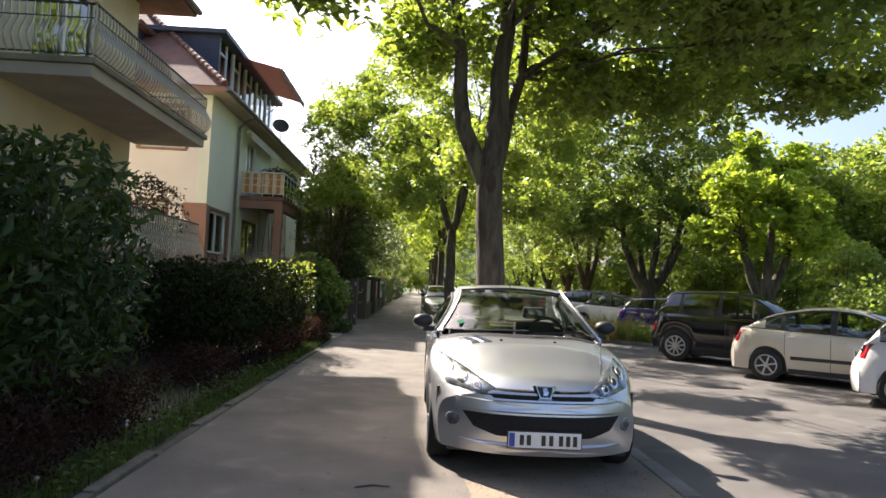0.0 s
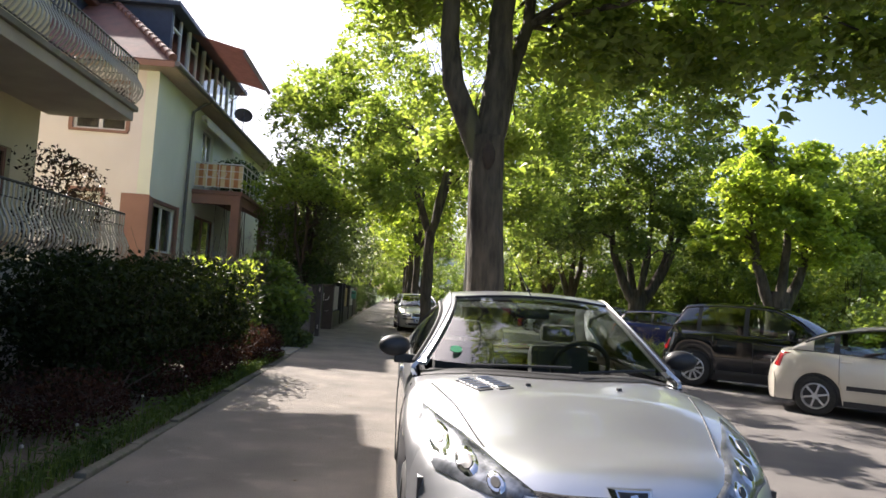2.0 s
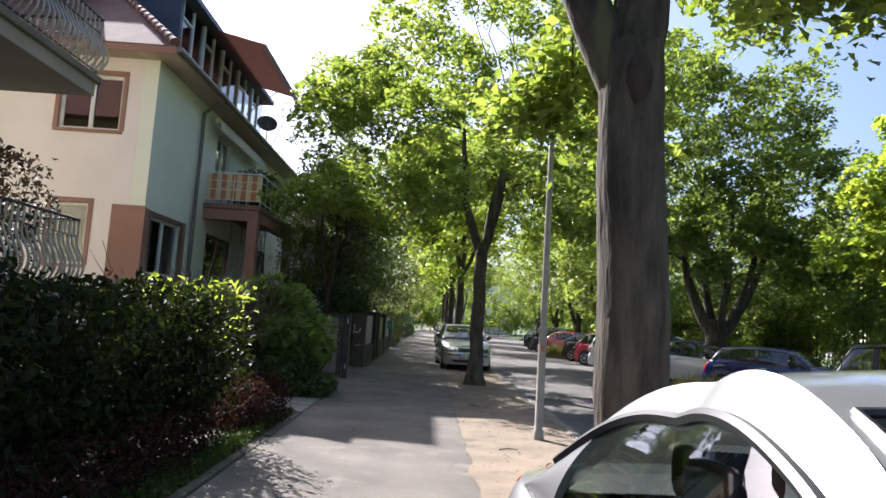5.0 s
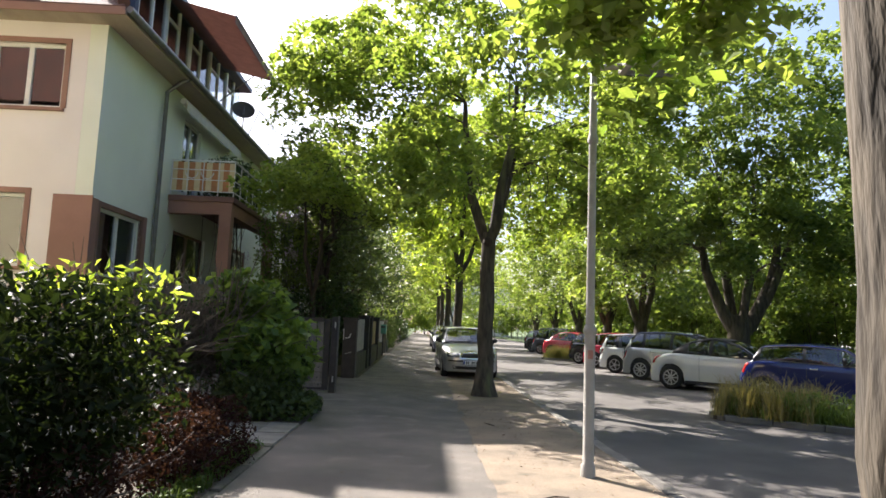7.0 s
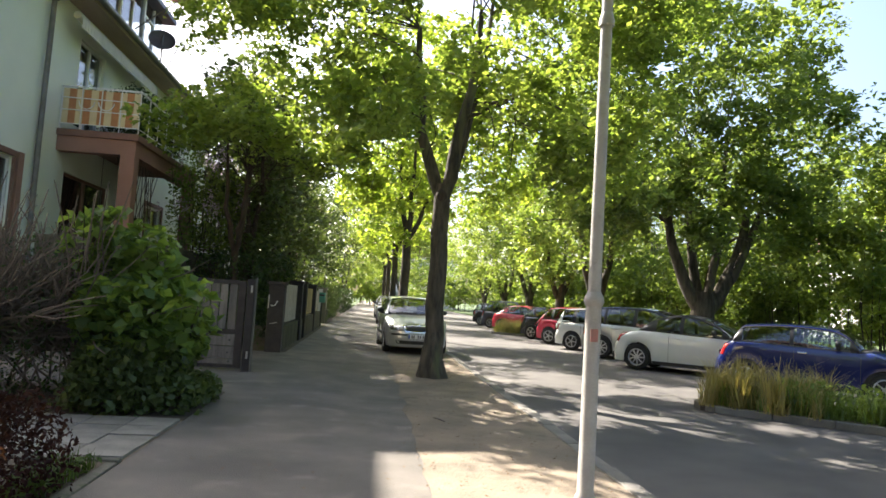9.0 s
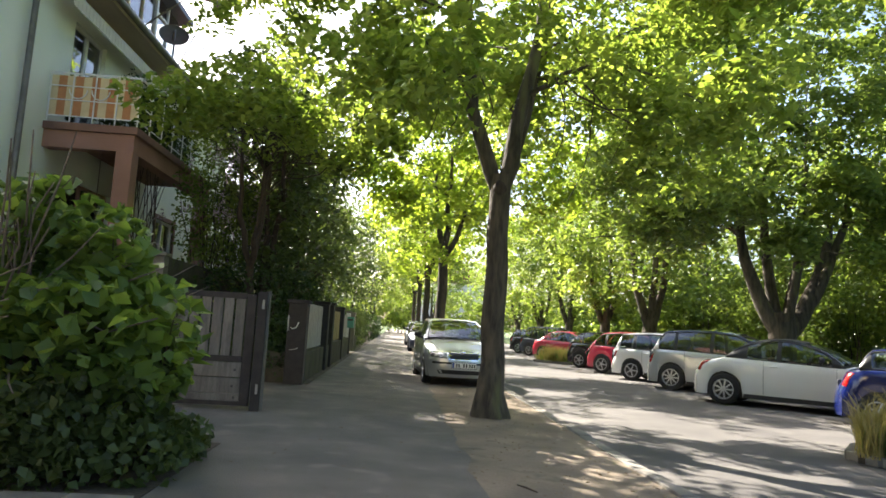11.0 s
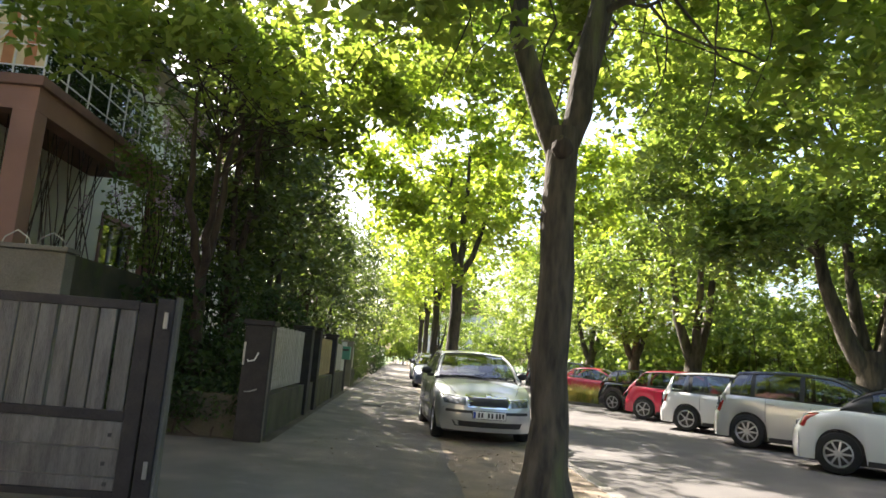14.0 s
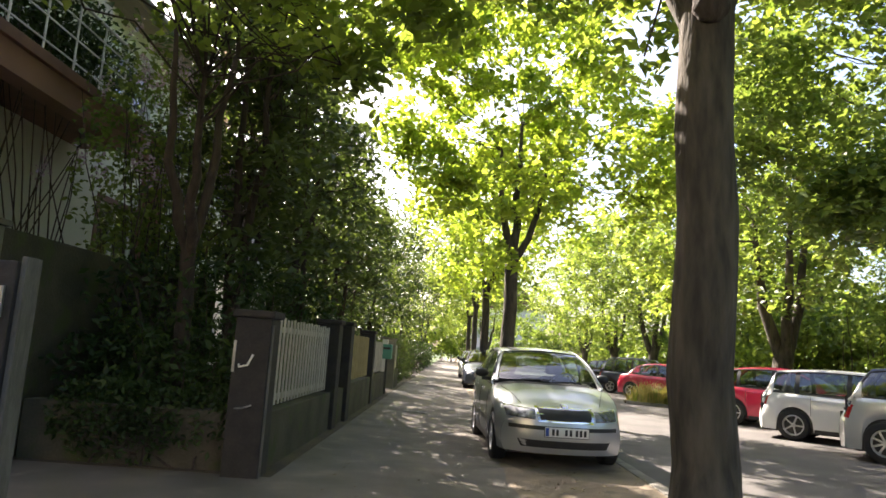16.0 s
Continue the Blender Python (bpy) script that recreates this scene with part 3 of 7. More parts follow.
    def front_line(t, f):
        """Windscreen: t from base to roof, f from side to side."""
        w = (wb - 0.01) + (wr - wb) * ease(t)
        x = w * f
        s = sA + (sB - sA) * t - 0.16 * (1 - f * f) * (1 - 0.45 * t) + c.get("wrap", 0.12) * f * f * (1 - t)
        z = (zA + (zB - zA) * t) + 0.055 * math.sin(math.pi * t) + 0.035 * (1 - f * f) * t
        return Vector((x, y0 + s + 0.12, z))

    def rear_line(t, f):
        w = (wb - 0.02) + (wr - wb) * ease(t)
        s = sD + (sC - sD) * t + 0.10 * (1 - f * f) * (1 - 0.4 * t) - 0.10
        z = (zD + (zC - zD) * t) + c.get("rear_bulge", 0.06) * math.sin(math.pi * t) + 0.03 * (1 - f * f) * t
        return Vector((w * f, y0 + s, z))

    def roof_pt(t, f):
        a, b = front_line(1, f), rear_line(1, f)
        p = a.lerp(b, t)
        p.z += (H - max(zB, zC)) * 4 * t * (1 - t) * 0.85
        p.x *= 1 + (0.0 if c.get("arched") else 0.05) * math.sin(math.pi * t)
        return p

    fs = [k / 8 - 1 for k in range(17)]
    ts = [k / 8 for k in range(9)]
    ws = grid_mesh("windscreen", [[front_line(0.03 + 0.95 * t, f * 0.95) for f in fs] for t in ts], GLASS)
    o = part("windscreen", ws, None, car)
    o.visible_shadow = False
    rear_mat = c.get("rear_glass", GLASS)
    if not c.get("soft_top"):
        rw = grid_mesh("rear_window", [[rear_line(0.05 + 0.92 * t, f * 0.90) for f in fs] for t in ts], rear_mat)
        o = part("rear_window", rw, None, car)
        o.visible_shadow = False
    roofmat = c.get("roof_paint", col)
    rows = [[roof_pt(t, f) for f in fs] for t in [k / 12 for k in range(13)]]
    part("roof", thick(grid_mesh("roof", rows, roofmat), 0.03), None, car, c.get("roof_label", ""))

    cowl = []
    for dy in (-0.085, -0.05, 0.0, 0.07):
        line = []
        for f in [k / 10 - 1 for k in range(21)]:
            b = front_line(0.02, f * 0.985)
            h = shell.drop((b.x, b.y + min(dy, 0.0), 0), (0, 0, -1))
            z = (h.z if h else b.z) + (0.005 if dy < -0.06 else 0.010)
            line.append(Vector((b.x, b.y + dy, z if dy <= 0 else min(z, b.z) + 0.0)))
        cowl.append(line)
    part("wiper_cowl", grid_mesh("wiper_cowl", cowl, PLASTIC), None, car)
    rim = [front_line(0.97, f) for f in [k / 10 - 1 for k in range(21)]]
    rim = [Vector((v.x * 0.95, v.y - 0.004, v.z + 0.004)) for v in rim]
    left = [front_line(0.03 + 0.94 * t, -0.948) + Vector((0, -0.004, 0.004)) for t in [k / 12 for k in range(13)]]
    right = [Vector((-v.x, v.y, v.z)) for v in left][::-1]
    part("windscreen_seal", tubes("seal", [(left + rim[1:-1] + right, 0.008)], PLASTIC, 6), None, car)

    def strip(name, A, B, wid, mat, inset=0.0):
        """A pillar between two curves of points, thickened."""
        me = grid_mesh(name, [A, B], mat)
        return part(name, thick(me, 0.025), None, car)

    for sx in (-1, 1):
        tt = [k / 16 for k in range(17)]
        strip("windscreen_pillar", [front_line(t, sx) for t in tt], [front_line(t, sx * 0.945) for t in tt], 0, roofmat if c.get("dark_pillars") else col)
        if c.get("soft_top"):
            continue
        strip("rear_pillar", [rear_line(t, sx) for t in tt], [rear_line(t, sx * 0.88) for t in tt], 0, c.get("pillar_paint", col))
    # side windows between the belt and the roof rail
    def belt_pt(u, sx):
        s = sA + 0.24 + (sD - 0.10 - sA - 0.24) * u
        a, b = front_line(0, sx), rear_line(0, sx)
        return Vector((sx * (half(s) - 0.072), y0 + s, interp(belt, s) - 0.005))

    def rail_pt(u, sx):
        """Upper edge of the side glass, up the windscreen pillar, along the roof, down the rear pillar."""
        ya, yd = belt_pt(0, sx).y, belt_pt(1, sx).y
        y = ya + (yd - ya) * u
        fb, rb = front_line(1, sx).y, rear_line(1, sx).y
        fa, ra = front_line(0, sx).y, rear_line(0, sx).y
        if y < fb:
            return front_line(max(0.02, (y - fa) / (fb - fa)), sx)
        if y > rb:
            return rear_line(max(0.02, (ra - y) / max(0.05, ra - rb)), sx)
        return roof_pt((y - fb) / (rb - fb), sx)

    def side_pt(u, v, sx):
        a, b = belt_pt(u, sx), rail_pt(u, sx)
        p = a.lerp(b, v)
        p.x += sx * 0.035 * math.sin(math.pi * v)
        return p

    rv = c.get("rail_v", 0.93)
    for sx in (-1, 1):
        marks = c["panes"]
        for k, (u0, u1) in enumerate(marks):
            us = [u0 + (u1 - u0) * i / 30 for i in range(31)]
            rows = [[side_pt(u, v, sx) for u in us] for v in [0.03 + (rv - 0.01) * i / 6 for i in range(7)]]
            gm = c.get("rear_glass", GLASS) if k else GLASS
            o = part("side_window", grid_mesh("side_window", rows, gm), None, car)
            o.visible_shadow = False
        edges = [0.0] + [u for m in marks for u in m] + [1.0]
        for a, b in zip(edges[::2], edges[1::2]):
            if b - a > 0.004:
                us = [a + (b - a) * i / 4 for i in range(5)]
                rows = [[side_pt(u, v, sx) for u in us] for v in [i / 6 for i in range(7)]]
                inner = 0 < a and b < 1
                part("door_pillar" if inner else "corner_panel", thick(grid_mesh("p", rows, PLASTIC if inner and not c.get("paint_pillar") else c.get("pillar_paint", col)), 0.02), None, car)
        us = [i / 60 for i in range(61)]
        part("roof_rail", thick(grid_mesh("rail", [[side_pt(u, rv, sx) for u in us], [side_pt(u, 1.0, sx) + Vector((0, 0, 0.008)) for u in us]], c.get("rail_paint", roofmat)), 0.02), None, car)
        part("glass_seal", tubes("seal", [([side_pt(0.05 + u * 0.88, rv - 0.005, sx) + Vector((sx * 0.006, 0, 0)) for u in us], 0.014)], PLASTIC, 6), None, car)
        part("window_seal", tubes("seal", [([side_pt(u, 0.0, sx) + Vector((sx * 0.004, 0, 0.008)) for u in us], 0.009)], PLASTIC, 6), None, car)
        # mirror
        mp = belt_pt(0.17, sx) + Vector((sx * 0.12, -0.02, 0.14))
        bm = bmesh.new()
        bmesh.ops.create_uvsphere(bm, u_segments=16, v_segments=10, radius=1, matrix=Matrix.Translation(mp) @ Matrix.Rotation(radians(-12 * sx), 4, "Z") @ Matrix.Diagonal((0.098, 0.06, 0.064, 1)))
        for v in bm.verts:
            if v.co.y > mp.y + 0.03:
                v.co.y = mp.y + 0.03
        mir = part("wing_mirror", bm, c.get("mirror", PLASTIC), car, "", 50)
        part("mirror_arm", boxed(min(mp.x, mp.x - sx * 0.15), max(mp.x, mp.x - sx * 0.15), mp.y - 0.02, mp.y + 0.03, mp.z - 0.10, mp.z - 0.05, 0.01), PLASTIC, mir)
        part("mirror_glass", boxed(mp.x - 0.085, mp.x + 0.085, mp.y + 0.031, mp.y + 0.034, mp.z - 0.05, mp.z + 0.05), CHROME, mir)
        # door joints and handles
        for s in c["doors"]:
            ymid = y0 + s
            line = []
            for k in range(9):
                z = low(s) + 0.06 + (interp(belt, s) - 0.02 - low(s) - 0.06) * k / 8
                h = shell.drop((0, ymid, z), (-sx, 0, 0))
                if h:
                    line.append(h + Vector((sx * 0.001, 0, 0)))
            if len(line) > 3:
                part("door_joint", tubes("joint", [(line, 0.0045)], PLASTIC, 5), None, car)
        for s in c["handles"]:
            h = shell.drop((0, y0 + s, interp(belt, s) - 0.11), (-sx, 0, 0))
            if h:
                part("door_handle", boxed(h.x - 0.02, h.x + 0.02, h.y - 0.085, h.y + 0.085, h.z - 0.018, h.z + 0.018, 0.012), c.get("handle", col), car)
        if c.get("rub"):
            line = [shell.drop((0, y0 + hub_f + R + 0.12 + (hub_r - hub_f - 2 * R - 0.24) * k / 12, 0.47), (-sx, 0, 0)) + Vector((sx * 0.006, 0, 0)) for k in range(13)]
            me = grid_mesh("rub", [[p + Vector((0, 0, -0.032)) for p in line], [p + Vector((0, 0, 0.032)) for p in line]], PLASTIC)
            part("rubbing_strip", thick(me, 0.015), None, car)
        lo = [shell.drop((0, y0 + hub_f + R + 0.08 + (hub_r - hub_f - 2 * R - 0.16) * k / 8, sill + 0.05), (-sx, 0, 0)) + Vector((sx * 0.004, 0, 0)) for k in range(9)]
        part("sill_trim", thick(grid_mesh("sill", [[p + Vector((0, 0, -0.055)) for p in lo], [p + Vector((0, 0, 0.02)) for p in lo]], c.get("sill_paint", PLASTIC)), 0.012), None, car)
        for h, nm in ((hub_f, "front"), (hub_r, "rear")):
            wx = sx * (half(h) - 0.105)
            wheel(car, wx, y0 + h, R, 0.19, c.get("spokes", 5), sx, c.get("rim"))
            if c.get("arch"):
                pts = []
                for k in range(17):
                    a = math.pi * k / 16
                    p = shell.drop((0, y0 + h + math.cos(a) * (R + 0.075), R + math.sin(a) * (R + 0.075)), (-sx, 0, 0))
                    if p:
                        pts.append(p)
                if len(pts) > 4:
                    part("wheel_arch_trim", tubes("arch", [(pts, 0.025)], c["arch"], 6), None, car)
        # lamps
        for nm, outline, way, mat in c.get("lamps", ()):
            part(nm, shell.patch(nm, outline, way, 0.012, 0.03, mat, mirror=sx < 0), None, car)
    # grilles and trims on the middle
    for nm, outline, way, mat, out in c.get("trims", ()):
        part(nm, shell.patch(nm, outline, way, out, 0.02, mat), None, car)
    fy = shell.drop((0, 0, c["plate_z"]), (0, 1, 0))
    plate_on(car, fy.y - 0.022 - c.get("plate_out", 0), c["plate_z"], -1, c.get("chars", 7))
    ry = shell.drop((0, 0, c.get("rear_plate_z", 0.6)), (0, -1, 0))
    plate_on(car, ry.y + 0.022, c.get("rear_plate_z", 0.6), 1, 6)
    # inside
    for sx in (-1, 1):
        part("door_lining", boxed(sx * (hw - 0.15), sx * (hw - 0.13), y0 + sA + 0.2, y0 + sD - 0.05, 0.3, interp(belt, (sA + sD) / 2) - 0.03), PLASTIC, car)
        line = []
        for k in range(11):
            s = 0.16 + (sA - 0.05 - 0.16) * k / 10
            h = shell.drop((sx * (hw * (0.60 + 0.22 * k / 10)), y0 + s + 0.2 * (1 - k / 10), 0), (0, 0, -1))
            if h:
                line.append(h + Vector((0, 0, 0.0005)))
        if len(line) > 4:
            part("hood_joint", tubes("joint", [(line, 0.004)], PLASTIC, 5), None, car)
    part("bulkhead", boxed(-hw + 0.16, hw - 0.16, y0 + sD - 0.16, y0 + sD - 0.12, 0.3, zD - 0.08), PLASTIC, car)
    part("head_lining", grid_mesh("lining", [[roof_pt(0.02 + 0.96 * t, f * 0.94) - Vector((0, 0, 0.04)) for f in fs] for t in [k / 8 for k in range(9)]], HEADLINER), None, car)
    din = zA - 0.06
    bm = boxed(-hw + 0.14, hw - 0.14, y0 + sA + 0.0, y0 + sA + 0.62, 0.5, din, 0.05)
    part("dashboard", bm, PLASTIC, car)
    sy = y0 + sB + c.get("seat", 0.55)
    for sx in (-1, 1):
        seat = part("seat", boxed(sx * 0.36 - 0.24, sx * 0.36 + 0.24, sy - 0.5, sy + 0.08, 0.38, 0.56, 0.06), SEAT, car)
        part("backrest", boxed(sx * 0.36 - 0.23, sx * 0.36 + 0.23, -0.07, 0.07, 0.0, 0.58, 0.06, Matrix.Translation((0, sy + 0.06, 0.48)) @ Matrix.Rotation(radians(-16), 4, "X")), SEAT, seat)
        part("headrest", boxed(sx * 0.36 - 0.13, sx * 0.36 + 0.13, sy + 0.22, sy + 0.31, 1.07, 1.25 if H > 1.45 else 1.2, 0.04), SEAT, seat)
    if cab["s3"] - cab["s1"] > 1.4:
        part("rear_bench", boxed(-hw + 0.2, hw - 0.2, sy + 0.75, sy + 0.95, 0.4, min(zD + 0.12, 1.05), 0.06), SEAT, car)
    part("parcel_shelf", boxed(-hw + 0.15, hw - 0.15, y0 + sD - 0.5, y0 + sD - 0.02, zD - 0.07, zD - 0.03, 0.01), c.get("shelf", PLASTIC), car)
    stw = []
    for k in range(25):
        a = 2 * math.pi * k / 24
        stw.append(Matrix.Translation((0.36, sy - 0.42, 0.95)) @ Matrix.Rotation(radians(-62), 4, "X") @ Vector((0.185 * math.cos(a), 0.185 * math.sin(a), 0)))
    part("steering_wheel", tubes("ring", [(stw, 0.016)], PLASTIC, 8), None, car)
    part("rear_view_mirror", boxed(-0.11, 0.11, y0 + sB + 0.02, y0 + sB + 0.05, zB - 0.11, zB - 0.05, 0.012), PLASTIC, car)
    for a, b in (((0.10, 0.03), (0.66, 0.055)), ((-0.55, 0.03), (0.06, 0.07))):
        p0, p1 = front_line(a[1] - 0.02, a[0] / hw), front_line(b[1] - 0.02, b[0] / hw)
        off = Vector((0, -0.03, 0.012))
        part("wiper", tubes("wiper", [([p0 + off, p0.lerp(p1, 0.5) + off * 1.2, p1 + off], 0.008)], PLASTIC, 6), None, car)
    return car, shell


def profile(L, nose, hood_a, hood_b, cowl, mid, tail_a, tail_b, s_cowl, s_tail):
    """Height of the body's middle line along its length."""
    return [(0, nose), (0.10, nose + (hood_a - nose) * 0.75), (0.28, hood_a), (s_cowl * 0.6, hood_b), (s_cowl, cowl), (s_tail, mid), (L - 0.2, tail_a), (L, tail_b)]


# ---- ground ----
def sheet(name, x0, x1, y0, y1, z, mat, nx=1, ny=1, bumpy=0.0, label="", thickness=0.3, ragged=0.0, fall=0.0):
    """A slab of ground with its top at z; fall: how much the near side of x lies higher."""
    V, F = [], []
    for j in range(ny + 1):
        for i in range(nx + 1):
            x, y = x0 + (x1 - x0) * i / nx, y0 + (y1 - y0) * j / ny
            edge = i in (0, nx)
            if ragged and i == 0:
                x += ragged * (noise.noise(Vector((y * 1.3, 7, 0))) + 0.5 * noise.noise(Vector((y * 4.0, 3, 0))))
            V.append((x, y, z + fall * (1 - i / nx) + (0 if edge else bumpy * noise.noise(Vector((x * 0.9, y * 0.7, 3))))))
    for j in range(ny):
        for i in range(nx):
            a = j * (nx + 1) + i
            F.append((a, a + 1, a + nx + 2, a + nx + 1))
    n = len(V)
    V += [(x0, y0, z - thickness), (x1, y0, z - thickness), (x1, y1, z - thickness), (x0, y1, z - thickness)]
    a, b, c, d = 0, nx, (nx + 1) * (ny + 1) - 1, (nx + 1) * ny
    F += [tuple([n, n + 1] + list(range(nx, -1, -1))), tuple([n + 2, n + 3] + list(range(d, c + 1)))]
    F.append(tuple([n + 1, n + 2] + [j * (nx + 1) + nx for j in range(ny, -1, -1)]))
    if not ragged:
        F.append(tuple([n + 3, n] + [j * (nx + 1) for j in range(ny + 1)]))
    return tagged(part(name, mesh_of(name, V, F, mat, True, 30)), label, name.split("_")[0], "", "structure")


KX = 2.72      # kerb between strip and road
ROADZ = -0.06
tagged(part("ground", mesh_of("ground", [(-700, -700, -0.14), (700, -700, -0.14), (700, 900, -0.14), (-700, 900, -0.14)], [(0, 1, 2, 3)], LAWN)), "rough grass and soil around the street", "ground", "", "structure")
sheet("road", KX + 0.06, 11.6, -25, 170, ROADZ, ASPHALT, 10, 60, 0.012, "worn grey asphalt road dappled with shade")
sheet("pavement", -1.24, 1.30, -25, 170, 0.0, PAVING, 8, 200, 0.005, "grey-brown asphalt pavement along the gardens", fall=0.07)
sheet("verge", 1.05, KX - 0.09, -25, 170, 0.012, SAND, 8, 700, 0.02, "trodden sandy strip between pavement and road", ragged=0.09)
sheet("garden_bed", -6.0, -1.33, -10, 14.85, 0.08, SOIL, 10, 40, 0.05, "dark planted soil bed beside the pavement")
sheet("garden_soil", -12.0, -1.25, 16.6, 18.6, 0.07, SOIL, 8, 8, 0.03, "shaded garden soil beside the gate")
sheet("garden_soil", -12.0, -1.25, 24.75, 80, 0.07, SOIL, 8, 40, 0.04, "shaded garden soil behind the fence")
sheet("park_ground", 11.75, 60, -25, 170, 0.04, LAWN, 16, 40, 0.08, "mown grass under the trees across the street")

# ---- houses ----
def window(parent, name, axis, at, a0, a1, z0, z1, frame_mat, label, mullion=True, curtain=False, sill=True, surround=None, reveal=0.14, out=1):
    """A window set in a wall. axis 'x': the wall faces +x at x=at; 'y': it faces -y at y=at."""
    w = thing(name, label, "")
    w.parent = parent

    def bx(a, b, d0, d1, c, d, bevel=0.006):
        if axis == "x":
            return boxed(at + d0, at + d1, a, b, c, d, bevel)
        return boxed(a, b, at - d1, at - d0, c, d, bevel)

    # dark sheet behind the pane stands in for the unlit room
    part("room_shade_sheet", bx(a0, a1, -0.30, -0.26, z0, z1, 0), ROOMSHADE, w)
    f = 0.07
    for q in ((a0, a0 + f, z0, z1), (a1 - f, a1, z0, z1), (a0 + f, a1 - f, z0, z0 + f), (a0 + f, a1 - f, z1 - f, z1)):
        part("window_frame", bx(q[0], q[1], -reveal, -reveal + 0.06, q[2], q[3]), frame_mat, w)
    if mullion:
        m = (a0 + a1) / 2
        part("mullion", bx(m - 0.05, m + 0.05, -reveal + 0.002, -reveal + 0.065, z0 + f, z1 - f), frame_mat, w)
    p = part("pane", bx(a0 + f, a1 - f, -reveal + 0.02, -reveal + 0.026, z0 + f, z1 - f, 0), PANE, w)
    p.visible_shadow = False
    if curtain:
        k = (a1 - a0) * 0.36
        for q in ((a0 + f, a0 + k), (a1 - k, a1 - f)):
            part("curtain", bx(q[0], q[1], -0.24, -0.22, z0 + 0.05, z1 - 0.05, 0), CURTAIN, w)
    if sill:
        part("window_sill", bx(a0 - 0.08, a1 + 0.08, -0.1, 0.07, z0 - 0.07, z0, 0.01), surround or frame_mat, w)
    if surround:
        s = 0.11
        for q in ((a0 - s, a0, z0, z1), (a1, a1 + s, z0, z1), (a0 - s, a1 + s, z1, z1 + s)):
            part("surround", bx(q[0], q[1], -0.05, 0.025, q[2], q[3]), surround, w)
    return w


def wall_with_holes(parent, name, axis, at, thick_, a0, a1, z0, z1, holes, mat, label=""):
    """A wall with rectangular openings through it."""
    xs = sorted({a0, a1, *[h[0] for h in holes], *[h[1] for h in holes]})
    zs = sorted({z0, z1, *[h[2] for h in holes], *[h[3] for h in holes]})
    bm = bmesh.new()
    for u0, u1 in zip(xs, xs[1:]):
        for v0, v1 in zip(zs, zs[1:]):
            cu, cv = (u0 + u1) / 2, (v0 + v1) / 2
            if any(h[0] < cu < h[1] and h[2] < cv < h[3] for h in holes):
                continue
            if axis == "x":
                box(bm, at - thick_, at, u0, u1, v0, v1)
            else:
                box(bm, u0, u1, at, at + thick_, v0, v1)
    bmesh.ops.remove_doubles(bm, verts=bm.verts[:], dist=0.0005)
    dup = {}
    for f in bm.faces:
        dup.setdefault(tuple(round(c, 3) for c in f.calc_center_median()), []).append(f)
    bmesh.ops.delete(bm, geom=[f for fs in dup.values() if len(fs) > 1 for f in fs], context="FACES")
    return part(name, bm, mat, parent, label)


def wavy_rail(parent, pts, z0, z1, mat, step=0.115, bow=0.13):
    """A balcony railing whose bars belly outwards; each bar is a piece."""
    for k, (a, b) in enumerate(zip(pts, pts[1:])):
        a, b = Vector((*a, 0)), Vector((*b, 0))
        d = (b - a).normalized()
        out = Vector((d.y, -d.x, 0))
        part("hand_rail", tubes("hr", [([a + Vector((0, 0, z1)), b + Vector((0, 0, z1))], 0.022)], IRON, 8), None, parent)
        part("lower_rail", tubes("lr", [([a + Vector((0, 0, z0 + 0.06)), b + Vector((0, 0, z0 + 0.06))], 0.014)], IRON, 6), None, parent)
        part("upper_rail", tubes("ur", [([a + Vector((0, 0, z1 - 0.22)), b + Vector((0, 0, z1 - 0.22))], 0.010)], IRON, 6), None, parent)
        n = max(2, int((b - a).length / step))
        h = z1 - z0
        shape = [(0.06, 0.0), (0.16, 0.55), (0.27, 0.95), (0.38, 1.0), (0.50, 0.62), (0.62, 0.12), (0.72, -0.1), (0.82, 0.05), (1.0, 0.0)]
        m0 = tubes("bar", [([Vector((0, 0, z0 + h * t)) + out * bow * w for t, w in shape], 0.016)], mat, 6)
        for i in range(n + 1):
            o = part("bar", m0, None, parent)
            o.location = a.lerp(b, i / n)


def roof_tiles(parent, corner, along, up, nu, nv, mat, name="tile"):
    """Rows of curved tiles on a slope; corner is the lower start, along and up the tile's steps."""
    corner, along, up = Vector(corner), Vector(along), Vector(up)
    nor = along.cross(up).normalized()
    if nor.z < 0:
        nor = -nor
    V, F = [], []
    for k in range(6):
        t = k / 5
        for e in (0, 1):
            V.append(along * t * 1.02 + up * 1.12 * e + nor * (0.035 * math.sin(math.pi * t) + 0.02 * (1 - e)))
    for k in range(5):
        F.append((2 * k, 2 * k + 2, 2 * k + 3, 2 * k + 1))
    lo = len(V)
    V += [V[2 * k] - nor * 0.03 for k in range(6)]
    for k in range(5):
        F.append((2 * k, lo + k, lo + k + 1, 2 * k + 2))
    me = mesh_of(name, V, F, mat, True, 60)
    for i in range(nu):
        for j in range(nv):
            o = part(name, me, None, parent)
            o.location = corner + along * i + up * j


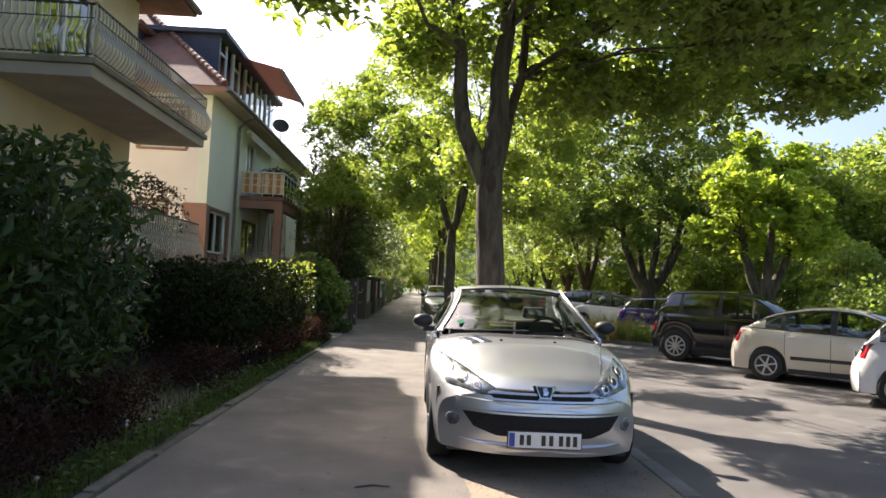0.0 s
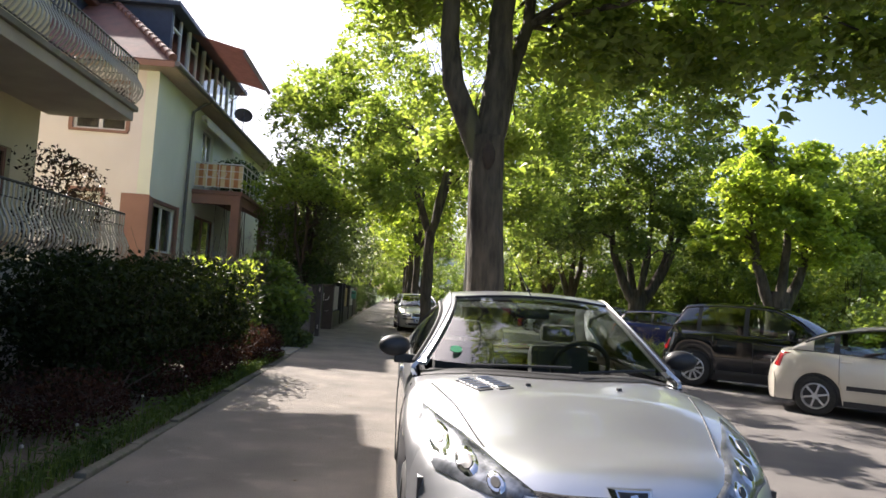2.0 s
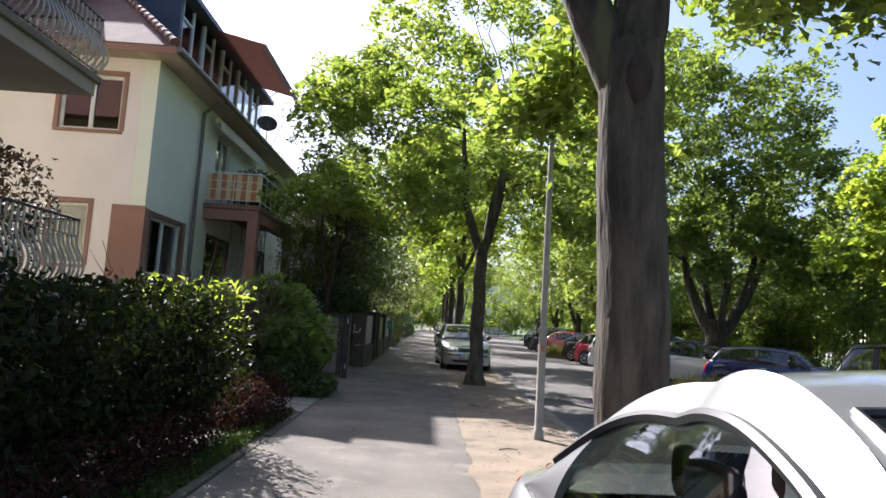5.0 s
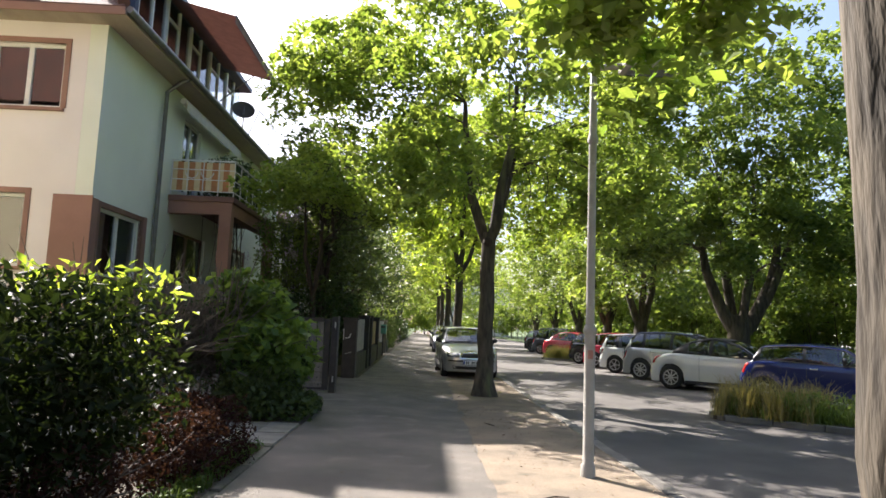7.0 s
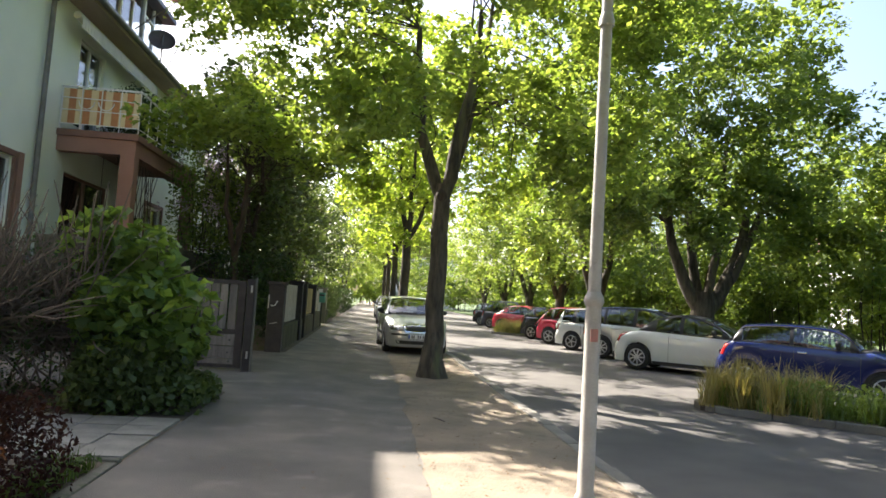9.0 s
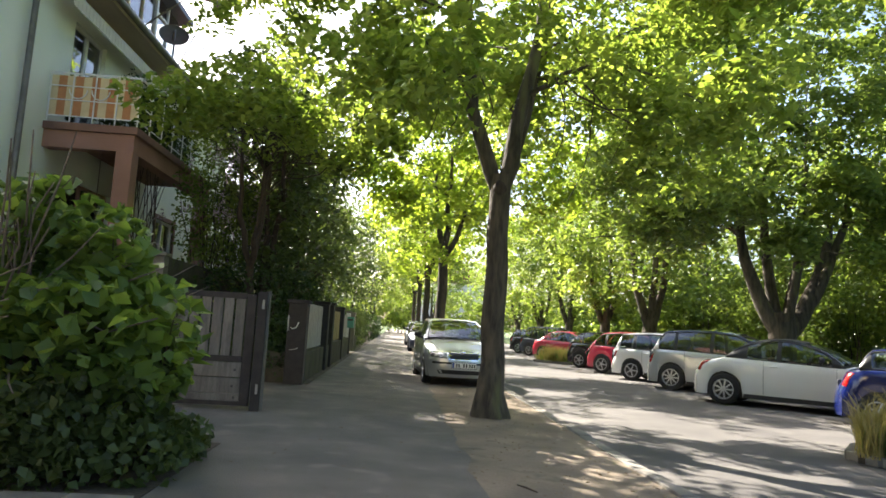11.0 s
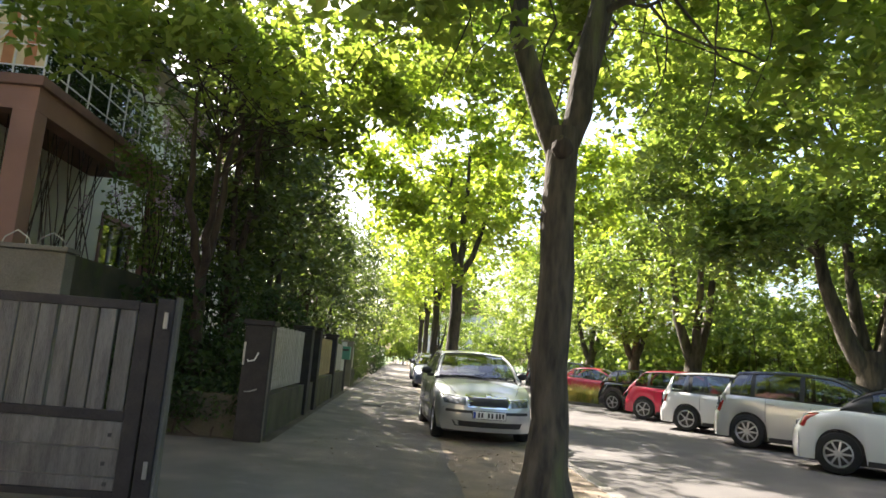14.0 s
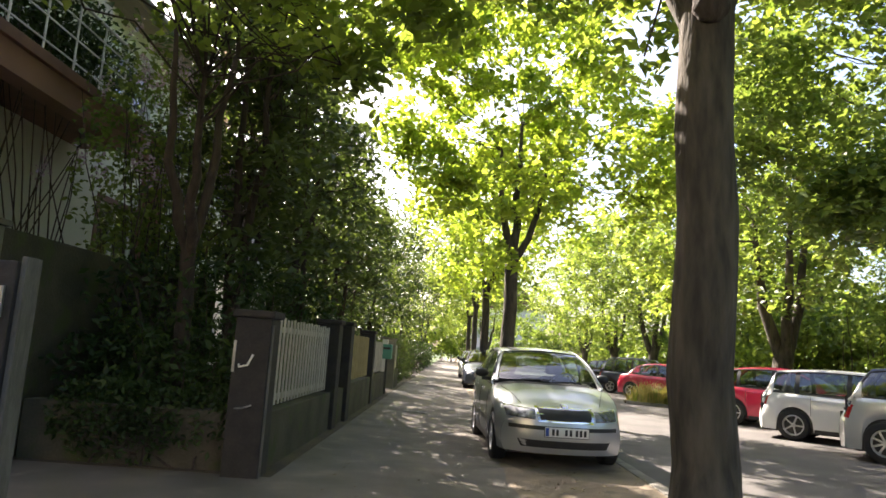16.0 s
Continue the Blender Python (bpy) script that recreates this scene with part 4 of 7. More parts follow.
# near house: cream render, two balconies with bellied bars
h1 = thing("house", "cream rendered house with two railed balconies", "house")
WX = -6.0
wall_with_holes(h1, "wall", "x", WX, 0.35, -4.0, 14.0, 0, 7.7, [(9.0, 11.0, 0.9, 3.3), (11.9, 13.2, 1.9, 3.5), (10.0, 12.2, 4.62, 6.8), (2.0, 3.6, 1.9, 3.5)], CREAM)
part("gable_wall", boxed(-15.0, WX - 0.352, 13.65, 14.0, 0, 7.7), CREAM, h1)
part("end_wall", boxed(-15.0, WX - 0.352, -4.0, -3.65, 0, 7.7), CREAM, h1)
window(h1, "window", "x", WX, 9.0, 11.0, 0.9, 3.3, WHITEPAINT, "dark glazed terrace door", True, False, False)
window(h1, "window", "x", WX, 11.9, 13.2, 1.9, 3.5, BROWNTRIM, "small brown-framed window")
window(h1, "window", "x", WX, 10.0, 12.2, 4.62, 6.8, WHITEPAINT, "white-framed balcony door", True, True, False)
window(h1, "window", "x", WX, 2.0, 3.6, 1.9, 3.5, WHITEPAINT, "white-framed window", True, True)
bm = bmesh.new()
prof = [(-4.9, 7.55), (-4.9, 7.75), (-10.5, 12.4), (-16.1, 7.75), (-16.1, 7.55)]
vs = [[bm.verts.new((x, y, z)) for x, z in prof] for y in (-4.5, 14.6)]
for i in range(5):
    j = (i + 1) % 5
    bm.faces.new((vs[0][i], vs[0][j], vs[1][j], vs[1][i]))
bm.faces.new(vs[0][::-1])
bm.faces.new(vs[1])
part("roof", bm, TILE, h1, "brown-red tiled roof")
part("gutter", tubes("g", [([(-4.84, -4.5, 7.66), (-4.84, 14.6, 7.66)], 0.07)], GREYMETAL, 8), None, h1)
BX, BY0, BY1 = -4.44, 8.9, 14.25
up_b = thing("balcony", "rendered balcony slab with bellied steel bars", "balcony", None, "house balconies")
part("slab", boxed(WX + 0.003, BX, BY0, BY1, 4.37, 4.56, 0.01), SOFFIT, up_b)
part("slab_edge", boxed(WX + 0.003, BX + 0.06, BY0 - 0.06, BY1 + 0.06, 4.563, 4.66, 0.012), CONCRETE, up_b, "projecting slab lip")
wavy_rail(up_b, [(WX + 0.05, BY1), (BX, BY1), (BX, BY0), (WX + 0.05, BY0)][::-1], 4.66, 5.50, RAIL)
lo_b = thing("balcony", "low terrace with a bellied steel railing", "balcony", None, "house balconies")
part("slab", boxed(WX + 0.003, BX, BY0, BY1, 0.0, 1.55, 0.01), SOFFIT, lo_b)
wavy_rail(lo_b, [(WX + 0.05, BY1), (BX, BY1), (BX, BY0), (WX + 0.05, BY0)][::-1], 1.60, 2.60, RAIL)

# second house: white gable wall, pale green street wall, terracotta corner, tiled roof
h2 = thing("house", "white and pale green house with red tiled roof", "house")
CX, CY, EZ = -6.3, 20.6, 7.35
wall_with_holes(h2, "wall", "y", CY, 0.35, -16.0, CX - 0.352, 0, EZ, [(-8.55, -7.1, 5.5, 6.84), (-8.45, -7.6, 2.3, 3.75), (-12.5, -11.0, 5.5, 6.84), (-11.4, -10.2, 2.3, 3.75)], WHITE, "white rendered gable wall")
wall_with_holes(h2, "wall", "x", CX, 0.35, CY, 37.0, 0, EZ, [(20.95, 22.95, 2.2, 3.60), (25.2, 26.6, 4.75, 6.75), (25.0, 27.6, 2.0, 3.7), (30.5, 32.0, 2.3, 3.7), (30.5, 32.0, 5.2, 6.7)], MINT, "pale green rendered street wall")
window(h2, "window", "y", CY, -8.55, -7.1, 5.5, 6.84, WHITEPAINT, "white two-part window with terracotta sill", True, False, True, TERRA)
window(h2, "window", "y", CY, -8.45, -7.6, 2.3, 3.75, WHITEPAINT, "narrow white window with terracotta surround", False, False, True, TERRA)
window(h2, "window", "y", CY, -12.5, -11.0, 5.5, 6.84, WHITEPAINT, "white two-part window with terracotta sill", True, False, True, TERRA)
window(h2, "window", "y", CY, -11.4, -10.2, 2.3, 3.75, WHITEPAINT, "white window with terracotta surround", False, False, True, TERRA)
window(h2, "window", "x", CX, 20.95, 22.95, 2.2, 3.60, WHITEPAINT, "white window in a brown reveal with curtains", True, True, True, BROWNTRIM)
window(h2, "window", "x", CX, 25.2, 26.6, 4.75, 6.75, WHITEPAINT, "balcony door half in shade", True, True, False)
window(h2, "window", "x", CX, 25.0, 27.6, 2.0, 3.7, BROWNTRIM, "brown-framed dark window under the balcony", True, False, False)
window(h2, "window", "x", CX, 30.5, 32.0, 2.3, 3.7, WHITEPAINT, "white window behind shrubs", True, True, True, BROWNTRIM)
window(h2, "window", "x", CX, 30.5, 32.0, 5.2, 6.7, WHITEPAINT, "white upper window behind shrubs", True, True)
bm = boxed(CX - 0.75, CX + 0.03, CY - 0.03, CY - 0.002, 0.0, 3.76, 0.004)
part("corner_cladding", bm, TERRA, h2, "terracotta corner patch")
bm = boxed(CX + 0.002, CX + 0.03, CY - 0.0015, 20.84, 0.0, 3.72)
box(bm, CX + 0.002, CX + 0.03, 23.07, 23.25, 0.0, 3.72)
box(bm, CX + 0.002, CX + 0.03, 20.842, 23.068, 0.0, 2.12)
part("corner_cladding", bm, TERRA, h2, "terracotta patch round the window")
part("wall_inner", boxed(-16.0, CX - 0.8, 36.65, 37.0, 0, EZ), MINT, h2)
bm = bmesh.new()
o = 0.55
e = [(CX + o, CY - o), (CX + o, 37 + o), (-16 - o, 37 + o), (-16 - o, CY - o)]
ridge = [(-11.2, 25.8, 12.3), (-11.2, 32.0, 12.3)]
lo = [bm.verts.new((x, y, EZ + 0.12)) for x, y in e]
lo2 = [bm.verts.new((x, y, EZ - 0.04)) for x, y in e]
r0, r1 = [bm.verts.new(p) for p in ridge]
bm.faces.new((lo[0], lo[1], r1, r0))
bm.faces.new((lo[1], lo[2], r1))
bm.faces.new((lo[2], lo[3], r0, r1))
bm.faces.new((lo[3], lo[0], r0))
for i in range(4):
    bm.faces.new((lo[i], lo2[i], lo2[(i + 1) % 4], lo[(i + 1) % 4]))
bm.faces.new(lo2)
part("roof", bm, TILE, h2, "red tiled hip roof")
part("eaves_board", boxed(-16.6, CX + o + 0.02, CY - o - 0.03, CY - o - 0.002, EZ - 0.08, EZ + 0.08), TERRA, h2, "terracotta eaves moulding")
EAVES = surf("tan eaves boards", (0.46, 0.38, 0.30), (0.36, 0.29, 0.23), 3.0, 0.8, stretch=(1, 0.2, 1))
part("eaves_board", boxed(CX + o + 0.002, CX + o + 0.03, CY - o, 37.5, EZ - 0.08, EZ + 0.06), EAVES, h2)
part("soffit", boxed(CX + 0.004, CX + o - 0.004, CY - o + 0.01, 37.4, EZ - 0.062, EZ - 0.044), EAVES, h2, "tan boarded underside of the eaves")
part("soffit", boxed(-16.4, CX + 0.001, CY - o + 0.01, CY - 0.004, EZ - 0.062, EZ - 0.044), EAVES, h2)
part("gutter", tubes("g", [([(CX + o + 0.09, CY - o, EZ + 0.04), (CX + o + 0.09, 37.5, EZ + 0.04)], 0.075)], GREYMETAL, 8), None, h2)
part("downpipe", tubes("d", [([(CX + o + 0.06, 23.7, EZ - 0.02), (CX + 0.4, 23.65, EZ - 0.14), (CX + 0.10, 23.6, EZ - 0.42), (CX + 0.09, 23.6, 5.0), (CX + 0.09, 23.6, 1.2)], 0.052)], GREYMETAL, 10), None, h2)
# hip tiles along the corner and first courses of the street slope
a, b = Vector((CX + o, CY - o, EZ + 0.16)), Vector((-11.2, 25.8, 12.34))
for k in range(22):
    p = a.lerp(b, (k + 0.3) / 26)
    q = a.lerp(b, (k + 1.45) / 26)
    me = tubes("ridge_tile", [([p, q], [0.12, 0.095])], TILE, 8)
    part("ridge_tile", me, None, h2)
# slope step for the courses below the dormer
sl = (Vector((-11.2, 25.8, 12.3)) - Vector((CX + o, 25.8, EZ + 0.12)))
sl = sl / sl.length
roof_tiles(h2, Vector((CX + o, 21.0, EZ + 0.13)), (0, 0.30, 0), sl * 0.34, 40, 4, TILE)
dm = thing("dormer", "slate-blue dormer with a flat roof", "")
dm.parent = h2
part("cheek", boxed(-10.4, -7.05, 23.3, 23.5, 7.9, 10.25), SLATE, dm, "blue slate cheek")
part("front", boxed(-7.25, -7.05, 23.5, 33.0, 7.9, 8.6), WHITE, dm)
part("flat_roof", boxed(-10.6, -6.75, 23.05, 33.3, 10.25, 10.42, 0.02), SLATE, dm)
for k in range(5):
    y = 23.5 + k * 1.9
    part("post", boxed(-7.20, -7.08, y, y + 0.12, 8.6, 10.25, 0.008), WHITEPAINT, dm)
    part("mullion", boxed(-7.19, -7.10, y + 0.98, y + 1.05, 8.6, 10.25, 0.006), WHITEPAINT, dm)
    part("transom", boxed(-7.19, -7.10, y + 0.122, y + 0.978, 9.72, 9.78, 0.006), WHITEPAINT, dm)
    part("pane", boxed(-7.16, -7.15, y + 0.12, y + 1.9, 8.6, 10.25), PANE, dm)
# dark slab paints the shade inside the dormer
part("room_shade_wall", boxed(-8.6, -8.5, 23.5, 33.0, 8.0, 10.2), ROOMSHADE, dm)
aw = thing("awning", "brown cloth awning stretched out over the roof terrace", "awning")
bm = bmesh.new()
q = [(-7.0, 25.2, 10.15), (-7.0, 30.4, 10.15), (-5.15, 30.4, 9.72), (-5.15, 25.2, 9.72)]
vs = [bm.verts.new(p) for p in q]
bm.faces.new(vs)
bmesh.ops.solidify(bm, geom=bm.faces[:], thickness=0.02)
part("cloth", bm, AWN_BROWN, aw)
part("front_bar", tubes("b", [([(-5.14, 25.2, 9.70), (-5.14, 30.4, 9.70)], 0.035)], GREYMETAL, 8), None, aw)
part("valance", boxed(-5.16, -5.14, 25.2, 30.4, 9.50, 9.68), AWN_BROWN, aw)
part("arm", tubes("arm", [([(-7.0, 30.2, 8.9), (-5.9, 30.3, 9.9), (-5.15, 30.3, 9.7)], 0.022)], GREYMETAL, 6), None, aw)
tr = thing("terrace_rail", "thin steel roof terrace rail", "rail")
part("bar", tubes("t", [([(-5.7, 29.2, 7.4), (-5.35, 29.2, 8.3), (-5.35, 33.2, 8.3), (-5.7, 33.2, 7.4)], 0.02), ([(-5.5, 31.2, 7.5), (-5.25, 31.2, 9.0), (-5.4, 31.9, 9.6)], 0.018)], RAIL, 6), None, tr)
ds = thing("satellite_dish", "grey satellite dish on a short mast", "dish")
bm = bmesh.new()
bmesh.ops.create_uvsphere(bm, u_segments=24, v_segments=12, radius=0.38, matrix=Matrix.Diagonal((1, 1, 0.35, 1)))
bmesh.ops.delete(bm, geom=[v for v in bm.verts if v.co.z > 0.01], context="VERTS")
bmesh.ops.solidify(bm, geom=bm.faces[:], thickness=0.012)
bmesh.ops.transform(bm, matrix=pose(-6.0, 29.6, 8.45, 62, 0, 20), verts=bm.verts[:])
part("reflector", bm, DISHGREY, ds, "", 40)
part("mast", tubes("m", [([(-6.0, 29.65, 7.5), (-6.0, 29.65, 8.6)], 0.025), ([(-6.0, 29.5, 8.25), (-5.85, 29.1, 8.35)], 0.012)], GREYMETAL, 8), None, ds)
# striped balcony on a terracotta column
sb = thing("balcony", "balcony with orange striped cloth on white rails", "balcony", None, "house balconies")
SX, SY0, SY1, SZ = -4.62, 24.45, 29.6, 4.53
part("slab", boxed(CX + 0.003, SX, SY0, SY1, SZ - 0.14, SZ, 0.01), BROWNTRIM, sb)
part("beam", boxed(CX + 0.003, SX - 0.06, SY0 + 0.06, SY0 + 0.32, SZ - 0.46, SZ - 0.142), TERRA, sb)
part("beam", boxed(SX - 0.34, SX - 0.06, SY0 + 0.322, SY1 - 0.06, SZ - 0.46, SZ - 0.142), TERRA, sb)
for yc in (SY0 + 0.2, SY1 - 0.2):
    part("column", boxed(SX - 0.36, SX - 0.06, yc - 0.15, yc + 0.15, 0.0, SZ - 0.462, 0.01), TERRA, sb)
n = 11
for k in range(n):
    a = CX + 0.03 + (SX - CX - 0.06) * k / n
    b = CX + 0.03 + (SX - CX - 0.06) * (k + 1) / n
    part("cloth_stripe", boxed(a, b, SY0 + 0.05, SY0 + 0.062, SZ + 0.12, SZ + 0.88), ORANGE if k % 2 else BUTTER, sb, "orange stripe" if k % 2 else "pale stripe")
rails = [([(CX + 0.02, SY0 + 0.03, SZ + 0.92), (SX - 0.03, SY0 + 0.03, SZ + 0.92), (SX - 0.03, SY1, SZ + 0.92)], 0.022)]
part("hand_rail", tubes("hr", rails, WHITEPAINT, 8), None, sb)
for zz in (0.12, 0.42, 0.68):
    part("cross_rail", tubes("cr", [([(CX + 0.02, SY0 + 0.03, SZ + zz), (SX - 0.03, SY0 + 0.03, SZ + zz), (SX - 0.03, SY1, SZ + zz)], 0.012)], WHITEPAINT, 6), None, sb)
for k in range(5):
    x = CX + 0.05 + (SX - CX - 0.08) * k / 4
    part("post", tubes("p", [([(x, SY0 + 0.028, SZ), (x, SY0 + 0.028, SZ + 0.92)], 0.014)], WHITEPAINT, 6), None, sb)
for k in range(1, 9):
    y = SY0 + (SY1 - SY0) * k / 8
    part("post", tubes("p", [([(SX - 0.03, y, SZ), (SX - 0.03, y, SZ + 0.92)], 0.014)], WHITEPAINT, 6), None, sb)
for cxx in (CX + 0.55, CX + 0.95):
    c_ = [(cxx + 0.16 * math.cos(a), SY0 + 0.02, SZ + 0.62 - 0.17 * math.sin(a)) for a in np.linspace(0, math.pi, 9)]
    part("scroll", tubes("s", [(c_, 0.011)], WHITEPAINT, 6), None, sb)
fa = thing("awning", "rolled cream awning with scalloped edge below the eaves", "awning")
part("cassette", tubes("c", [([(-6.05, 24.3, 6.95), (-6.05, 29.4, 6.95)], 0.08)], AWN_CREAM, 10), None, fa)
for k in range(34):
    y = 24.3 + k * 0.15
    part("scallop", boxed(-5.94, -5.925, y + 0.004, y + 0.146, 6.68, 6.92, 0.006), AWN_CREAM, fa)
gw = thing("garden_wall", "old concrete terrace wall with wire arches on top", "wall", None, "", "structure")
part("wall_face", boxed(-7.5, -3.77, 24.05, 24.3, 0, 2.19, 0.012), CONCRETE, gw)
# side takes the darker mossy render, which also paints its shade
part("wall_side", boxed(-4.02, -3.772, 24.302, 30.0, 0, 2.19, 0.012), MOSSY, gw, "mossy terrace wall side, coloured darker for its shade")
part("coping", boxed(-7.5, -3.73, 24.0, 24.34, 2.193, 2.25, 0.01), CONCRETE, gw)
for k in range(8):
    x = -3.98 - k * 0.42
    part("wire_arch", tubes("arch", [([(x - 0.17, 24.1, 2.25), (x - 0.14, 24.1, 2.33), (x, 24.1, 2.42), (x + 0.14, 24.1, 2.33), (x + 0.17, 24.1, 2.25)], 0.010)], PICKET, 5), None, gw)

# ---- street lamp ----
LX, LY = 2.08, 14.22
lp = thing("street_lamp", "grey painted steel lamp post with a flat head", "street lamp", pose(LX, LY, 0))
part("post", tubes("p", [([(0, 0, -0.05), (0, 0, 0.12), (0, 0, 0.14), (0, 0, 1.46)], [0.080, 0.074, 0.058, 0.055])], LAMPGREY, 16), None, lp)
part("collar", tubes("c", [([(0, 0, 1.44), (0, 0, 1.47), (0, 0, 1.50), (0, 0, 1.54)], [0.060, 0.072, 0.067, 0.047])], LAMPGREY, 16), None, lp)
part("upper_post", tubes("u", [([(0, 0, 1.52), (0, 0, 3.5)], [0.045, 0.042])], LAMPGREY, 16), None, lp)
part("collar", tubes("c", [([(0, 0, 3.48), (0, 0, 3.52), (0, 0, 3.58)], [0.056, 0.058, 0.042])], LAMPGREY, 16), None, lp)
part("top_post", tubes("t", [([(0, 0, 3.55), (0, 0, 4.25), (0.06, 0, 4.32), (0.35, 0, 4.36)], [0.04, 0.038, 0.036, 0.03])], LAMPGREY, 12), None, lp)
hd = part("lamp_head", boxed(0.30, 0.95, -0.15, 0.15, 4.30, 4.40, 0.03), LAMPGREY, lp)
part("diffuser", boxed(0.36, 0.90, -0.11, 0.11, 4.285, 4.302, 0.006), PANE, hd)
part("sticker", boxed(-0.032, 0.022, -0.0585, -0.046, 1.19, 1.28, 0.004), surf("faded red paper", (0.38, 0.15, 0.12), (0.28, 0.15, 0.12), 20, 0.8), lp, "faded red sticker remains")

# ---- parked cars ----
ANGLE = 51


def spec(L, W, H, paint_, R=0.31, kind="hatch", **k):
    wb = k.pop("wb", L * 0.625)
    fh = k.pop("fh", L * 0.205)
    hood = k.pop("hood", 0.92)
    cowl = k.pop("cowl", 1.0)
    belt_z = k.pop("belt_z", 0.93)
    s0 = k.pop("s0", L * 0.25)
    s1 = k.pop("s1", L * 0.45)
    if kind == "hatch":
        s2, s3, tail, ta = L * 0.86, L * 0.965, 0.62, 0.98
    elif kind == "estate":
        s2, s3, tail, ta = L * 0.93, L * 0.985, 0.62, 0.97
    elif kind == "suv":
        s2, s3, tail, ta = L * 0.90, L * 0.975, 0.70, 1.05
    else:
        s2, s3, tail, ta = L * 0.75, L * 0.88, 0.66, 0.97
    s2, s3 = k.pop("s2", s2), k.pop("s3", s3)
    tail, ta = k.pop("tail", tail), k.pop("ta", ta)
    d = dict(L=L, W=W, H=H, paint=paint_, R=R, front_hub=fh, rear_hub=fh + wb,
             top=profile(L, k.pop("nose", 0.62), hood - 0.16, hood, cowl, cowl + 0.01, ta, tail, s0 + 0.1, s3 - 0.1),
             belt=[(0, 0.56), (0.25, hood - 0.24), (s0, belt_z - 0.03), (s3 - 0.15, belt_z + 0.05), (L - 0.15, ta - 0.05), (L, tail - 0.04)],
             cabin=dict(s0=s0, s1=s1, s2=s2, s3=s3, zB=k.pop("zB", H - 0.07), zC=k.pop("zC", H - 0.08), roof=k.pop("roofw", 0.70)),
             panes=k.pop("panes", [(0.07, 0.44), (0.47, 0.76), (0.79, 0.93)]),
             doors=k.pop("doors", [s0 + 0.28, s0 + 0.28 + L * 0.25, fh + wb - R - 0.02]),
             handles=k.pop("handles", [s0 + 0.12 + L * 0.25, fh + wb - R - 0.12]),
             plate_z=0.42, rear_plate_z=0.72)
    tl = k.pop("tail_lamp", [(W / 2 - 0.24, 0.72), (W / 2 - 0.09, 0.70), (W / 2 - 0.085, 0.93), (W / 2 - 0.20, 0.95)])
    hl = k.pop("head_lamp", [(W / 2 - 0.46, 0.60), (W / 2 - 0.12, 0.62), (W / 2 - 0.10, 0.74), (W / 2 - 0.40, 0.71)])
    sl_ = L / 2
    d["lamps"] = [("headlight", hl, "front", LAMPIN), ("tail_light", tl, "rear", REDLENS)] + list(k.pop("more_lamps", ()))
    d["trims"] = k.pop("trims", [("grille", [(-0.33, 0.58), (0.33, 0.58), (0.36, 0.69), (-0.36, 0.69)], "front", PLASTIC, 0.006), ("lower_grille", [(-0.45, 0.27), (0.45, 0.27), (0.5, 0.36), (-0.5, 0.36)], "front", PLASTIC, 0.006)])
    d.update(k)
    return d


def angled(name, label, hub, c, ang=ANGLE):
    m = Matrix.Rotation(radians(ang), 3, "Z")
    lx = Vector((-(c["W"] / 2 - 0.1), -c["L"] / 2 + c["rear_hub"], 0))
    p = Vector((*hub, 0)) - m @ lx
    return build_car(name, label, pose(p.x, p.y, ROADZ, 0, 0, ang), c)


coupe = spec(3.835, 1.673, 1.405, SILVER, 0.30, "coupe", wb=2.44, fh=0.76, hood=0.94, cowl=0.99, belt_z=0.93, s0=1.14, s1=1.90, s2=2.50, s3=3.22, rear_bulge=0.095, wrap=0.20, arched=True, rail_v=0.84, zB=1.364, zC=1.36, nose=0.66,
             panes=[(0.09, 0.83)], doors=[1.28, 2.62], handles=[2.42], paint_pillar=True, ta=0.99, tail=0.60, roofw=0.65, bow_f=0.42,
             head_lamp=[(0.28, 0.625), (0.44, 0.615), (0.70, 0.66), (0.775, 0.77), (0.735, 0.845), (0.58, 0.785), (0.41, 0.70)],
             more_lamps=[("fog_light", [(0.645 + 0.05 * math.cos(a), 0.42 + 0.05 * math.sin(a)) for a in np.linspace(0, 2 * math.pi, 13)[:-1]], "front", LAMPIN)],
             trims=[("bumper_band", [(-0.63, 0.505), (0.63, 0.505), (0.62, 0.585), (-0.62, 0.585)], "front", SILVER, 0.024),
                    ("lower_lip", [(-0.58, 0.225), (0.58, 0.225), (0.60, 0.29), (-0.60, 0.29)], "front", SILVER, 0.022),
                    ("lower_grille", [(-0.58, 0.49), (0.58, 0.49), (0.50, 0.39), (0.34, 0.34), (-0.34, 0.34), (-0.50, 0.39)], "front", MOUTH, 0.010),
                    ("upper_slot", [(-0.36, 0.60), (0.36, 0.60), (0.44, 0.665), (-0.44, 0.665)], "front", MOUTH, 0.010),
                    ("slot_bar", [(-0.40, 0.627), (0.40, 0.627), (0.41, 0.646), (-0.41, 0.646)], "front", SILVER, 0.020),
                    ("badge", [(-0.055, 0.60), (0.055, 0.60), (0.085, 0.69), (-0.085, 0.69)], "front", CHROME, 0.030),
                    ("badge_field", [(-0.043, 0.61), (0.043, 0.61), (0.068, 0.68), (-0.068, 0.68)], "front", INK, 0.034),
                    ("badge_shape", [(-0.022, 0.625), (0.012, 0.622), (0.03, 0.65), (0.01, 0.672), (-0.02, 0.665)], "front", CHROME, 0.038)],
             plate_out=0.01, body_label="silver metallic paint")
coupe["plate_z"] = 0.33
car1, shell1 = build_car("car", "silver two-door coupe cabriolet parked half on the pavement", pose(1.645, 5.69, 0.0) @ Matrix.Scale(1.04, 4), coupe)
